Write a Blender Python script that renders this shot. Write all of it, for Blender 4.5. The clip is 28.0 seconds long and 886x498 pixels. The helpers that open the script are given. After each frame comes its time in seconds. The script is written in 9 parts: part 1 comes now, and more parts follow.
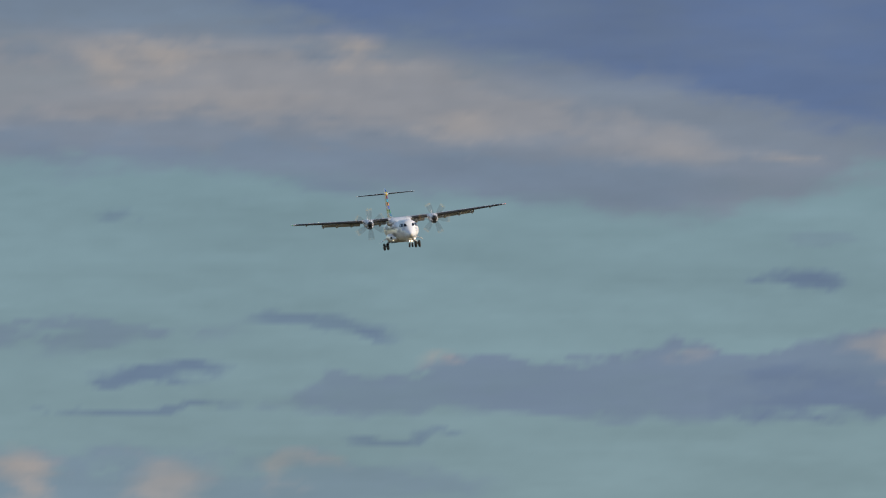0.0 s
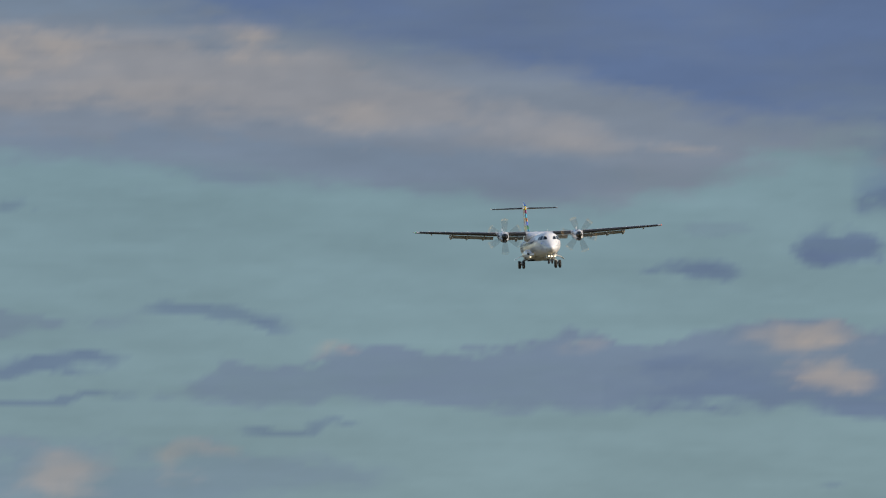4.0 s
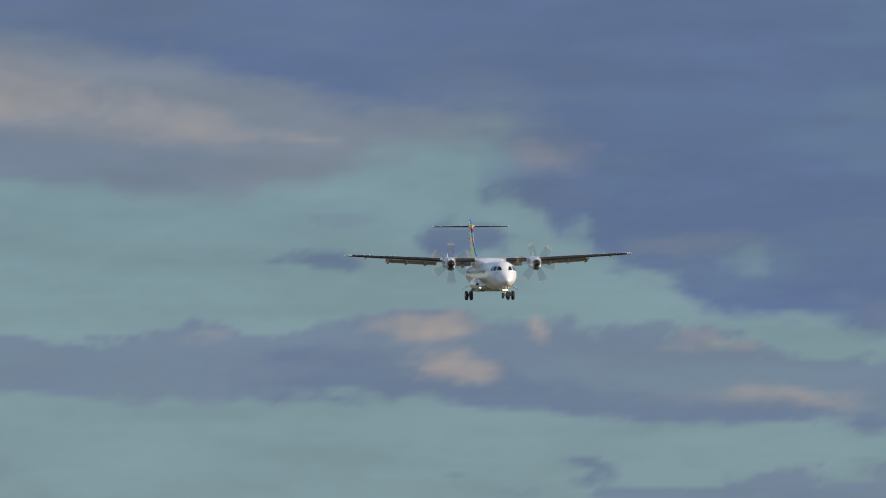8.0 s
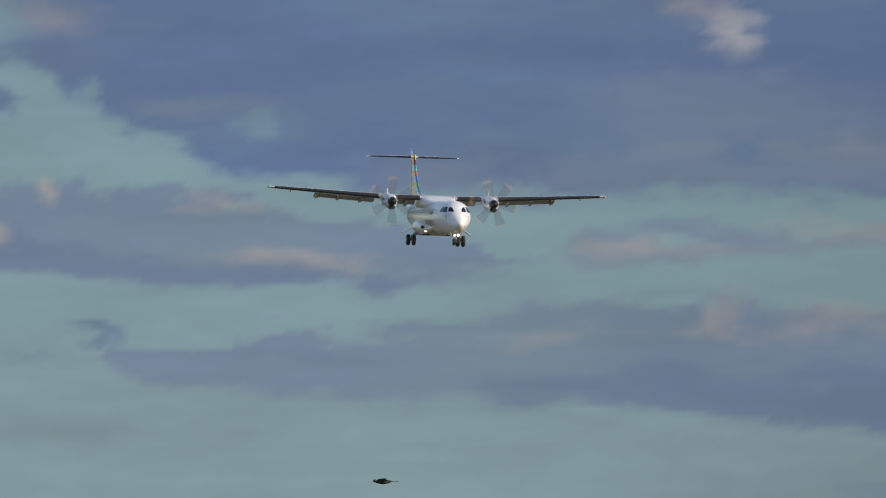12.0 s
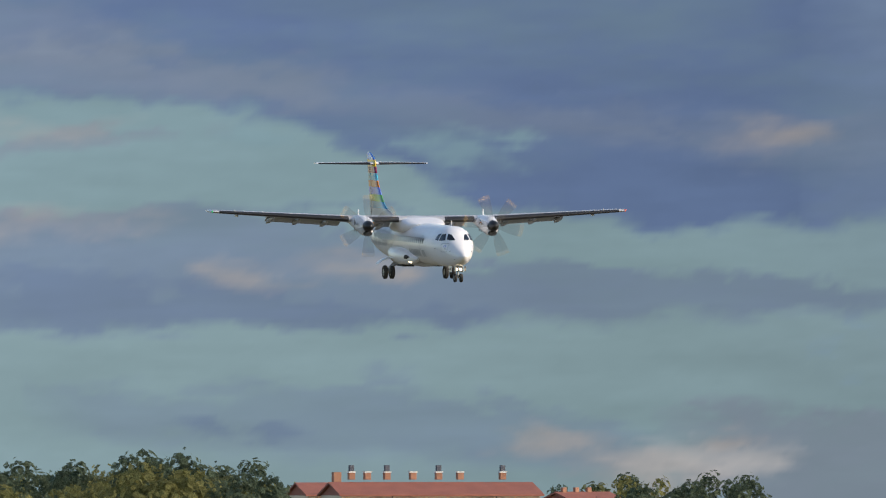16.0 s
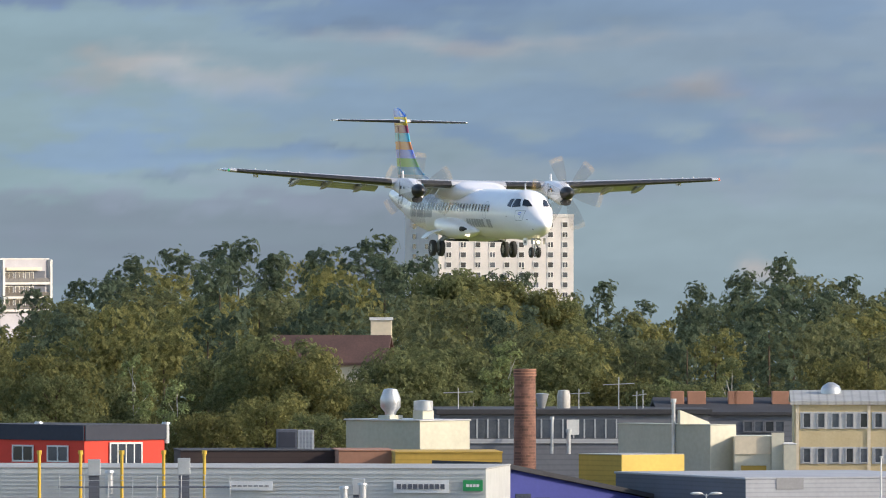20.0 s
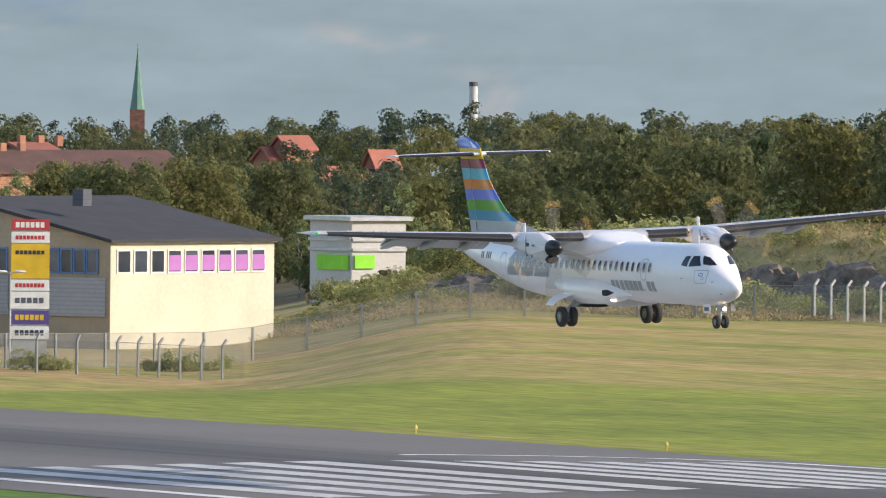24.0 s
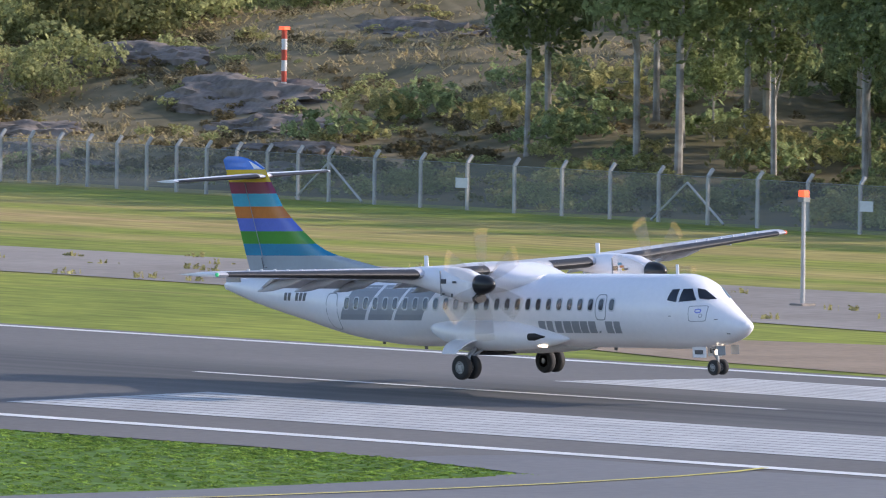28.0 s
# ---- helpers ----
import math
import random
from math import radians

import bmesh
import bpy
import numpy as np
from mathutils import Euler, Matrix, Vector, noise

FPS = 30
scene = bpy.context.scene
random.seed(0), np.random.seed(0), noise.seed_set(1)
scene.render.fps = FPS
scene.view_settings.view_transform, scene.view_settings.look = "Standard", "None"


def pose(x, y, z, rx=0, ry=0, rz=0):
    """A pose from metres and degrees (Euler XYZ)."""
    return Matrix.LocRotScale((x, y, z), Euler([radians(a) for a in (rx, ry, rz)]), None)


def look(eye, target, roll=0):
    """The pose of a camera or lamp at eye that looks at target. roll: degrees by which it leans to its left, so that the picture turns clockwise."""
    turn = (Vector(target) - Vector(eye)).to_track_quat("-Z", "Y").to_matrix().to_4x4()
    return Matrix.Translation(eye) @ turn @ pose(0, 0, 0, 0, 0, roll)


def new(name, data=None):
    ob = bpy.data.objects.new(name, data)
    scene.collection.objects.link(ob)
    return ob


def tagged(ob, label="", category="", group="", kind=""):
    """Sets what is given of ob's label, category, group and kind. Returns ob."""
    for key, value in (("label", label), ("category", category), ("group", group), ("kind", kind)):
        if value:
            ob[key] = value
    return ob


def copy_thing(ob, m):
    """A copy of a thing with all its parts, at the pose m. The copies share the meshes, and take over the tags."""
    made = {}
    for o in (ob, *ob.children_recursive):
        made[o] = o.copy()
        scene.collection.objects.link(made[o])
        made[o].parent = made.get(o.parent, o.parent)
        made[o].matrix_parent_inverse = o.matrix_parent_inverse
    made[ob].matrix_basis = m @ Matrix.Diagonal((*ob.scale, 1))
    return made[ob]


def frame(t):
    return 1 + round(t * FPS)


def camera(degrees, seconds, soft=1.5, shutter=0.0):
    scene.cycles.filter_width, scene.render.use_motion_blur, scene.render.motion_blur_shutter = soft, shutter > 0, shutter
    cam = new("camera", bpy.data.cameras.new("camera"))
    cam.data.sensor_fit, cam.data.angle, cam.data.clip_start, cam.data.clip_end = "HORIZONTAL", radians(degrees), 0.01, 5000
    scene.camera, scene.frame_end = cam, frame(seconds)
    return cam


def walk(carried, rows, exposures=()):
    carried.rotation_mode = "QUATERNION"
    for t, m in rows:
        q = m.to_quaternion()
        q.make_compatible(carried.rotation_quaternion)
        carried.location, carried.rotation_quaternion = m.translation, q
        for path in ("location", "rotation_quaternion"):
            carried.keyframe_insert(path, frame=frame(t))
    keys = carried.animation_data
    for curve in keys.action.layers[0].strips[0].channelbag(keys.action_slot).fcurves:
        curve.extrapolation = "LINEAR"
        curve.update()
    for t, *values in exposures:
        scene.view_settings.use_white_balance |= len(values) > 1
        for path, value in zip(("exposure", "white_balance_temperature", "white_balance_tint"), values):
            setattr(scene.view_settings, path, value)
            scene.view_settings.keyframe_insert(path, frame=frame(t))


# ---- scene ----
# camera: seconds, eye, bearing and tilt in degrees (bearing 0 looks down the approach, 90 across the runway)
def aim(x, y, z, bearing, tilt, lean=0.0):
    b, e = radians(bearing), radians(tilt)
    return look((x, y, z), (x - 100 * math.cos(b) * math.cos(e), y + 100 * math.sin(b) * math.cos(e), z + 100 * math.sin(e)), lean)


cam = camera(3.8698, 28.0, soft=1.1, shutter=0.03)
walk(cam, [(t, aim(*row)) for t, *row in [
    (0, 0.00, -247.00, 18.00, 8.8571, 2.0096), (0.5, 0.00, -247.00, 18.00, 8.9407, 1.9928), (1, 0.00, -247.00, 18.00, 8.9669, 1.9609), (1.5, 0.00, -247.00, 18.00, 9.0616, 1.9173),
    (2, 0.00, -247.00, 18.00, 9.1447, 1.8904), (2.5, 0.00, -247.00, 18.00, 9.1821, 1.8886), (4.5, 0.00, -247.00, 18.00, 9.3863, 2.0318), (5, 0.00, -247.00, 18.00, 9.5485, 2.1072),
    (5.5, 0.00, -247.00, 18.00, 9.9613, 2.0906), (6, 0.00, -247.00, 18.00, 10.1238, 2.0122), (6.5, 0.00, -247.00, 18.00, 10.4037, 1.9721), (7, 0.00, -247.00, 18.00, 10.4593, 1.9538),
    (7.5, 0.00, -247.00, 18.00, 10.6692, 1.9242), (8, 0.00, -247.00, 18.00, 10.9601, 1.9261), (8.5, 0.00, -247.00, 18.00, 11.2859, 1.8957), (9, 0.00, -247.00, 18.00, 11.5470, 1.7959),
    (9.5, 0.00, -247.00, 18.00, 11.6691, 1.5940), (10, 0.00, -247.00, 18.00, 12.0219, 1.5071), (10.5, 0.00, -247.00, 18.00, 12.3288, 1.4656), (11, 0.00, -247.00, 18.00, 12.5768, 1.4350),
    (11.5, 0.00, -247.00, 18.00, 12.9140, 1.4257), (12, 0.00, -247.00, 18.00, 13.1054, 1.3245), (12.5, 0.00, -247.00, 18.00, 13.4354, 1.2231), (14.5, 0.00, -247.00, 18.00, 15.1147, 1.0503),
    (15, 0.00, -247.00, 18.00, 15.4654, 0.9638), (15.5, 0.00, -247.00, 18.00, 16.0465, 0.9154), (16, 0.00, -247.00, 18.00, 16.6337, 0.8996), (16.5, 0.00, -247.00, 18.00, 17.2586, 0.8279),
    (17, 0.00, -247.00, 18.00, 17.6231, 0.6831), (17.5, 0.00, -247.00, 18.00, 18.1325, 0.5608), (18, 0.00, -247.00, 18.00, 18.7163, 0.4701), (18.5, 0.00, -247.00, 18.00, 19.1466, 0.4484),
    (19, 0.00, -247.00, 18.00, 19.6643, 0.3678), (19.5, 0.00, -247.00, 18.00, 20.1783, 0.1475), (20, 0.00, -247.00, 18.00, 20.7768, -0.0692), (20.5, 0.00, -247.00, 18.00, 21.5668, -0.1010),
    (21, 0.00, -247.00, 18.00, 22.2964, -0.1549), (21.5, 0.00, -247.00, 18.00, 22.9407, -0.2280), (22, 0.00, -247.00, 18.00, 23.7400, -0.3877), (22.5, 0.00, -247.00, 18.00, 24.5516, -0.5555),
    (24.5, 29.29, -263.63, 19.21, 28.5280, -1.0537, 0.65), (25, 33.09, -266.14, 19.39, 29.9623, -1.1957, 0.65), (25.5, 35.70, -268.00, 19.53, 32.1535, -1.3786, 0.65), (26, 41.21, -270.04, 19.68, 34.3062, -1.5952, 0.65),
    (26.5, 53.31, -277.71, 20.24, 35.9465, -1.7666, 0.65), (27, 68.78, -286.97, 20.91, 37.2842, -1.8875, 0.65), (27.5, 81.82, -296.99, 21.64, 39.3194, -1.9822, 0.65), (28, 91.27, -306.53, 22.34, 41.8985, -2.1391, 0.65),
]], [(0, -0.05, 6500, 10), (12.5, -0.05, 6500, 10), (14.5, 0.12, 6500, 10), (17, 0.33, 6500, 10), (19, 0.38, 6500, 10), (20, 0.70, 6500, 12), (22.5, 0.73, 6500, 12), (24.5, 0.78, 6800, 15), (26, 0.75, 6850, 16), (27, 0.75, 6300, 18), (28, 0.77, 6000, 18)])

# light: low sun ahead and to the left of the aircraft, broken cloud
SUN_TO = Vector((0.535, 0.745, 0.38)).normalized()
world = bpy.data.worlds.new("sky")
scene.world = world
world.use_nodes = True
wn, wl = world.node_tree.nodes, world.node_tree.links
sky = wn.new("ShaderNodeTexSky")
sky.sky_type, sky.sun_disc = "NISHITA", False
sky.sun_elevation = math.asin(SUN_TO.z)
sky.sun_rotation = math.atan2(SUN_TO.x, SUN_TO.y)
wl.new(sky.outputs[0], wn["Background"].inputs[0])
wn["Background"].inputs[1].default_value = 0.15
lamp = bpy.data.lights.new("sun", "SUN")
lamp.energy, lamp.angle, lamp.color = 2.8, radians(0.6), (1.0, 0.88, 0.70)
sun = new("sun", lamp)
sun.matrix_basis = look(SUN_TO * 100, (0, 0, 0))
SKY_GLOW = 0.595


# ---- materials ----
def mat(name, color, rough=0.7, metal=0.0, other=None, scale=1.0, fine=None, bump=0.0, coords="Object", spec=0.5, per_piece=0.0):
    """A surface with a coarse and a fine variation; other: the second colour."""
    m = bpy.data.materials.new(name)
    m.use_nodes = True
    n, l = m.node_tree.nodes, m.node_tree.links
    b = n["Principled BSDF"]
    b.inputs["Roughness"].default_value, b.inputs["Metallic"].default_value = rough, metal
    b.inputs["Specular IOR Level"].default_value = spec
    tc = n.new("ShaderNodeTexCoord")
    big, small = n.new("ShaderNodeTexNoise"), n.new("ShaderNodeTexNoise")
    big.inputs["Scale"].default_value, big.inputs["Detail"].default_value = scale, 4
    small.inputs["Scale"].default_value, small.inputs["Detail"].default_value = fine or scale * 11, 3
    for x in (big, small):
        l.new(tc.outputs[coords], x.inputs["Vector"])
    add = n.new("ShaderNodeMath")
    add.operation = "MULTIPLY_ADD"
    l.new(small.outputs[0], add.inputs[0])
    add.inputs[1].default_value = 0.6
    l.new(big.outputs[0], add.inputs[2])
    ramp = n.new("ShaderNodeValToRGB")
    ramp.color_ramp.elements[0].position, ramp.color_ramp.elements[1].position = 0.55, 1.05
    o = other or tuple(c * 0.78 for c in color)
    ramp.color_ramp.elements[0].color, ramp.color_ramp.elements[1].color = (*o, 1), (*color, 1)
    l.new(add.outputs[0], ramp.inputs[0])
    last = ramp.outputs[0]
    if per_piece:
        info, hsv, rng = n.new("ShaderNodeObjectInfo"), n.new("ShaderNodeHueSaturation"), n.new("ShaderNodeMapRange")
        l.new(info.outputs["Random"], rng.inputs[0])
        rng.inputs[3].default_value, rng.inputs[4].default_value = 1 - per_piece, 1 + per_piece
        l.new(rng.outputs[0], hsv.inputs["Value"])
        l.new(last, hsv.inputs["Color"])
        last = hsv.outputs[0]
    l.new(last, b.inputs["Base Color"])
    if bump:
        bp = n.new("ShaderNodeBump")
        bp.inputs["Strength"].default_value, bp.inputs["Distance"].default_value = bump, 0.05
        l.new(small.outputs[0], bp.inputs["Height"])
        l.new(bp.outputs[0], b.inputs["Normal"])
    return m


def glow(name, color, strength):
    m = bpy.data.materials.new(name)
    m.use_nodes = True
    b = m.node_tree.nodes["Principled BSDF"]
    b.inputs["Base Color"].default_value = (*color, 1)
    b.inputs["Emission Color"].default_value = (*color, 1)
    b.inputs["Emission Strength"].default_value = strength
    return m


def veil(name, color, opacity):
    """A see-through surface: wire mesh, or what is smeared by turning."""
    m = bpy.data.materials.new(name)
    m.use_nodes = True
    n, l = m.node_tree.nodes, m.node_tree.links
    b = n["Principled BSDF"]
    b.inputs["Base Color"].default_value = (*color, 1)
    b.inputs["Roughness"].default_value = 0.6
    b.inputs["Alpha"].default_value = opacity
    return m


# ---- mesh tools ----
def smooth_mesh(me, angle=40):
    me.polygons.foreach_set("use_smooth", [True] * len(me.polygons))
    me.set_sharp_from_angle(angle=radians(angle))


def part(name, bm, material, parent=None, label="", smooth=0):
    """Links a bmesh as one mesh object, under a thing or a part."""
    me = bpy.data.meshes.new(name)
    bm.normal_update()
    bm.to_mesh(me)
    bm.free()
    if smooth:
        smooth_mesh(me, smooth)
    for x in material if isinstance(material, (list, tuple)) else [material]:
        me.materials.append(x)
    ob = new(name, me)
    ob.parent = parent
    return tagged(ob, label) if label else ob


def thing(name, m=Matrix(), label="", category="", group="", kind=""):
    ob = new(name)
    ob.matrix_basis = m
    ob.empty_display_size = 0.5
    return tagged(ob, label, category, group, kind)


def box(bm, x0, y0, z0, x1, y1, z1, bevel=0.0, mi=0, m=None):
    vs = [bm.verts.new((x, y, z)) for z in (z0, z1) for x, y in ((x0, y0), (x1, y0), (x1, y1), (x0, y1))]
    fs = [bm.faces.new([vs[i] for i in q]) for q in ((3, 2, 1, 0), (4, 5, 6, 7), (0, 1, 5, 4), (1, 2, 6, 5), (2, 3, 7, 6), (3, 0, 4, 7))]
    for f in fs:
        f.material_index = mi
    if m is not None:
        bmesh.ops.transform(bm, matrix=m, verts=vs)
    if bevel:
        bmesh.ops.bevel(bm, geom=list({e for f in fs for e in f.edges}), offset=bevel, segments=1, affect="EDGES")
    return bm


def boxed(*a, **k):
    return box(bmesh.new(), *a, **k)


def tube(bm, pts, radii, sides=10, cap=True, mi=0):
    """A tube of rings round the points."""
    pts = [Vector(p) for p in pts]
    rings = []
    for i, p in enumerate(pts):
        d = (pts[min(i + 1, len(pts) - 1)] - pts[max(i - 1, 0)]).normalized()
        a = d.orthogonal().normalized()
        b = d.cross(a)
        r = radii[i] if isinstance(radii, (list, tuple)) else radii
        rings.append([bm.verts.new(p + (a * math.cos(t) + b * math.sin(t)) * r) for t in (2 * math.pi * k / sides for k in range(sides))])
    for r0, r1 in zip(rings, rings[1:]):
        for k in range(sides):
            bm.faces.new((r0[k], r0[(k + 1) % sides], r1[(k + 1) % sides], r1[k])).material_index = mi
    if cap:
        bm.faces.new(rings[0][::-1]).material_index = mi
        bm.faces.new(rings[-1]).material_index = mi
    return bm


def loft(bm, rings, cap=True, close=True, mi=0):
    vs = [[bm.verts.new(p) for p in r] for r in rings]
    n = len(rings[0])
    for r0, r1 in zip(vs, vs[1:]):
        for k in range(n if close else n - 1):
            bm.faces.new((r0[k], r0[(k + 1) % n], r1[(k + 1) % n], r1[k])).material_index = mi
    if cap:
        bm.faces.new(vs[0][::-1]).material_index = mi
        bm.faces.new(vs[-1]).material_index = mi
    return bm


def slab(bm, outline, z0, z1, mi=0):
    """An upright prism on a flat outline of (x, y)."""
    a = [bm.verts.new((x, y, z0)) for x, y in outline]
    b = [bm.verts.new((x, y, z1)) for x, y in outline]
    n = len(a)
    for k in range(n):
        bm.faces.new((a[k], a[(k + 1) % n], b[(k + 1) % n], b[k])).material_index = mi
    bm.faces.new(a[::-1]).material_index = mi
    bm.faces.new(b).material_index = mi
    return bm


def mesh_from(name, verts, faces, material, attr=None):
    """A large mesh at once, from arrays of corners and quads."""
    me = bpy.data.meshes.new(name)
    me.from_pydata(verts, [], faces)
    for x in material if isinstance(material, (list, tuple)) else [material]:
        me.materials.append(x)
    return me


EYE = Vector((0.0, -247.0, 18.0))


def spot(u, v, r):
    """A place at distance r by its bearing u and rise v from the eye's level, both in parts of 1/23200 radian; u = 0 bears 23.74 degrees."""
    b = radians(23.74) + u / 23200
    return Vector((EYE.x - r * math.cos(b), EYE.y + r * math.sin(b), EYE.z + v / 23200 * r))


def facing(u, r, z=0.0, turn=0.0):
    """A pose at bearing u and distance r whose x runs to the right and whose y runs away from the eye."""
    p = spot(u, 0, r)
    b = radians(23.74) + u / 23200
    return pose(p.x, p.y, z, 0, 0, 90 - math.degrees(b) + turn)


def lerp_at(x, pts):
    return float(np.interp(x, [p[0] for p in pts], [p[1] for p in pts]))


# ---- ground ----
FENCE_LINE = [(-1000, 168), (-740, 168), (-653, 166), (-553, 156), (-480, 141), (-440, 135), (-360, 124), (-200, 118), (200, 110)]
HILL = [(-930, 0), (-870, 1.0), (-825, 4.5), (-790, 5.5), (-760, 6), (-730, 9), (-700, 12), (-660, 12.8), (-620, 11), (-590, 8.5), (-550, 7), (-510, 6.5), (-477, 8), (-455, 6.5), (-430, 3.4), (-400, 2), (-330, 2), (200, 2)]


def fence_y(x):
    return lerp_at(x, FENCE_LINE)


def step(a, b, x):
    t = min(1.0, max(0.0, (x - a) / (b - a)))  # b may lie below a
    return t * t * (3 - 2 * t)


def rise(x, y):
    """The ground's height."""
    d = y - fence_y(x)
    z = 0.0
    if d > 2:
        k = lerp_at(x, HILL)
        bluff = step(-852, -826, x) * step(-736, -758, x)
        z += k * (step(3, 62, d) * (1 - bluff) + bluff * (0.8 * step(15, 25, d) + 0.2 * step(25, 62, d))) * (1 - 0.6 * step(80, 200, d))
        if k > 1:
            z += min(1.0, k / 6) * step(6, 30, d) * (noise.noise((x * 0.045, y * 0.045, 3)) * 2.2 + noise.noise((x * 0.16, y * 0.16, 7)) * 0.8)
    # the land drops towards the works and the woods beyond the runway's end
    far = math.hypot(x, y + 247)
    z -= 3.5 * step(640, 800, far) * step(-560, -640, x) * step(27.6, 26.2, math.degrees(math.atan2(y + 247, max(1.0, -x))))
    z -= 45 * step(1500, 4000, far)
    # the runway is crowned
    if abs(y) < 26 and -620 < x < 1500:
        z += 0.33 * (1 - abs(y) / 26)
    return z


GRASS = mat("grass", (0.255, 0.280, 0.040), 0.9, 0, (0.150, 0.190, 0.026), 0.05, 1.1, 0.0, "Object", 0.2)
def grass_nodes(m):
    """Mown stripes and dry patches along the runway."""
    n, l = m.node_tree.nodes, m.node_tree.links
    b = n["Principled BSDF"]
    tc, mp, w, r, mix = (n.new("ShaderNode" + x) for x in ("TexCoord", "Mapping", "TexNoise", "ValToRGB", "MixRGB"))
    mp.inputs["Scale"].default_value = (0.008, 0.13, 0.02)
    mp.inputs["Rotation"].default_value = (0, 0, 0.03)
    w.inputs["Scale"].default_value, w.inputs["Detail"].default_value = 1.0, 6
    l.new(tc.outputs["Object"], mp.inputs[0])
    l.new(mp.outputs[0], w.inputs["Vector"])
    # drier away from the runway
    sep, far, more = n.new("ShaderNodeSeparateXYZ"), n.new("ShaderNodeMapRange"), n.new("ShaderNodeMath")
    l.new(tc.outputs["Object"], sep.inputs[0])
    l.new(sep.outputs[1], far.inputs[0])
    far.inputs[1].default_value, far.inputs[2].default_value, far.inputs[3].default_value, far.inputs[4].default_value = 42, 98, -0.11, 0.09
    l.new(w.outputs[0], more.inputs[0])
    l.new(far.outputs[0], more.inputs[1])
    end, most = n.new("ShaderNodeMapRange"), n.new("ShaderNodeMath")
    end.inputs[1].default_value, end.inputs[2].default_value, end.inputs[3].default_value, end.inputs[4].default_value = -600, -720, -0.02, 0.10
    l.new(sep.outputs[0], end.inputs[0])
    l.new(more.outputs[0], most.inputs[0])
    l.new(end.outputs[0], most.inputs[1])
    l.new(most.outputs[0], r.inputs[0])
    r.color_ramp.elements[0].position, r.color_ramp.elements[1].position = 0.47, 0.80
    l.new(r.outputs[0], mix.inputs[0])
    old = b.inputs["Base Color"].links[0].from_socket
    l.new(old, mix.inputs[1])
    mix.inputs[2].default_value = (0.43, 0.300, 0.125, 1) if m.name == "grass" else (0.17, 0.21, 0.05, 1)
    # fine mown rows
    mp2, w2, r2, mul = (n.new("ShaderNode" + x) for x in ("Mapping", "TexNoise", "MapRange", "MixRGB"))
    mp2.inputs["Scale"].default_value = (0.22, 1.1, 0.1)
    w2.inputs["Scale"].default_value, w2.inputs["Detail"].default_value = 1.0, 8
    l.new(tc.outputs["Object"], mp2.inputs[0])
    l.new(mp2.outputs[0], w2.inputs["Vector"])
    l.new(w2.outputs[0], r2.inputs[0])
    r2.inputs[1].default_value, r2.inputs[2].default_value, r2.inputs[3].default_value, r2.inputs[4].default_value = 0.3, 0.7, 0.66, 1.30
    mul.blend_type = "MULTIPLY"
    mul.inputs[0].default_value = 1.0
    l.new(mix.outputs[0], mul.inputs[1])
    l.new(r2.outputs[0], mul.inputs[2])
    l.new(mul.outputs[0], b.inputs["Base Color"])
    return m
grass_nodes(GRASS)
LUSH = grass_nodes(mat("lush_grass", (0.120, 0.205, 0.030), 0.9, 0, (0.065, 0.130, 0.018), 0.25, 2.2, 0.0, "Object", 0.2))
# heath and forest litter; also added on unseen ground to dim bounced light
DARK_FLOOR = mat("heath_floor", (0.18, 0.145, 0.085), 0.95, 0, (0.085, 0.085, 0.038), 0.08, 1.1, 0.8, "Object", 0.2)
HEATH = mat("heath_slope", (0.27, 0.215, 0.125), 0.95, 0, (0.105, 0.095, 0.050), 0.11, 0.9, 0.9, "Object", 0.2)
SCRUB = mat("hillside", (0.56, 0.415, 0.185), 0.95, 0, (0.26, 0.225, 0.080), 0.09, 1.3, 0.8, "Object", 0.2)


def ground_sheet():
    """One sheet to the horizon: fine about the airfield, coarse far off."""
    xs = np.unique(np.concatenate([np.linspace(-4200, -1000, 41), np.linspace(-1000, -770, 31), np.linspace(-770, -180, 150), np.linspace(-180, 400, 30), np.linspace(400, 3000, 15)]))
    ys = np.unique(np.concatenate([np.linspace(-3000, -330, 14), np.linspace(-330, -40, 20), np.linspace(-40, 40, 33), np.linspace(40, 112, 19), np.linspace(112, 320, 105), np.linspace(320, 4300, 50)]))
    verts = [(x, y, rise(x, y) - (0.10 if abs(y) < 24 and -606 < x < 1450 else 0.0)) for y in ys for x in xs]
    w = len(xs)
    faces = [(j * w + i, j * w + i + 1, (j + 1) * w + i + 1, (j + 1) * w + i) for j in range(len(ys) - 1) for i in range(w - 1)]
    me = mesh_from("ground", verts, faces, [GRASS, SCRUB, LUSH, DARK_FLOOR, HEATH])
    idx = []
    for f in faces:
        x, y = (verts[f[0]][0] + verts[f[2]][0]) / 2, (verts[f[0]][1] + verts[f[2]][1]) / 2
        d = y - fence_y(x)
        # dark floor on unseen ground below the approach, added to weaken its bounce
        idx.append(4 if (-506 < x < -424 and 3 < d < 62) or (-590 < x <= -506 and 34 < d < 70) else 3 if x < -900 or (x < -620 and y < -12) or (x < -690 and y < 70) or y > 330 or y < -330 or (d > 3 and x > -500) or (d > 42 and x > -585) or (d > 52 and x > -1000) else 1 if y > fence_y(x) + 3 or x < -900 else 2 if y < -24 and x > -520 else 0)
    me.polygons.foreach_set("material_index", idx)
    smooth_mesh(me, 60)
    return tagged(new("ground", me), "mown airfield grass with dry patches and a scrubby hillside", "ground", kind="structure")


ground_sheet()

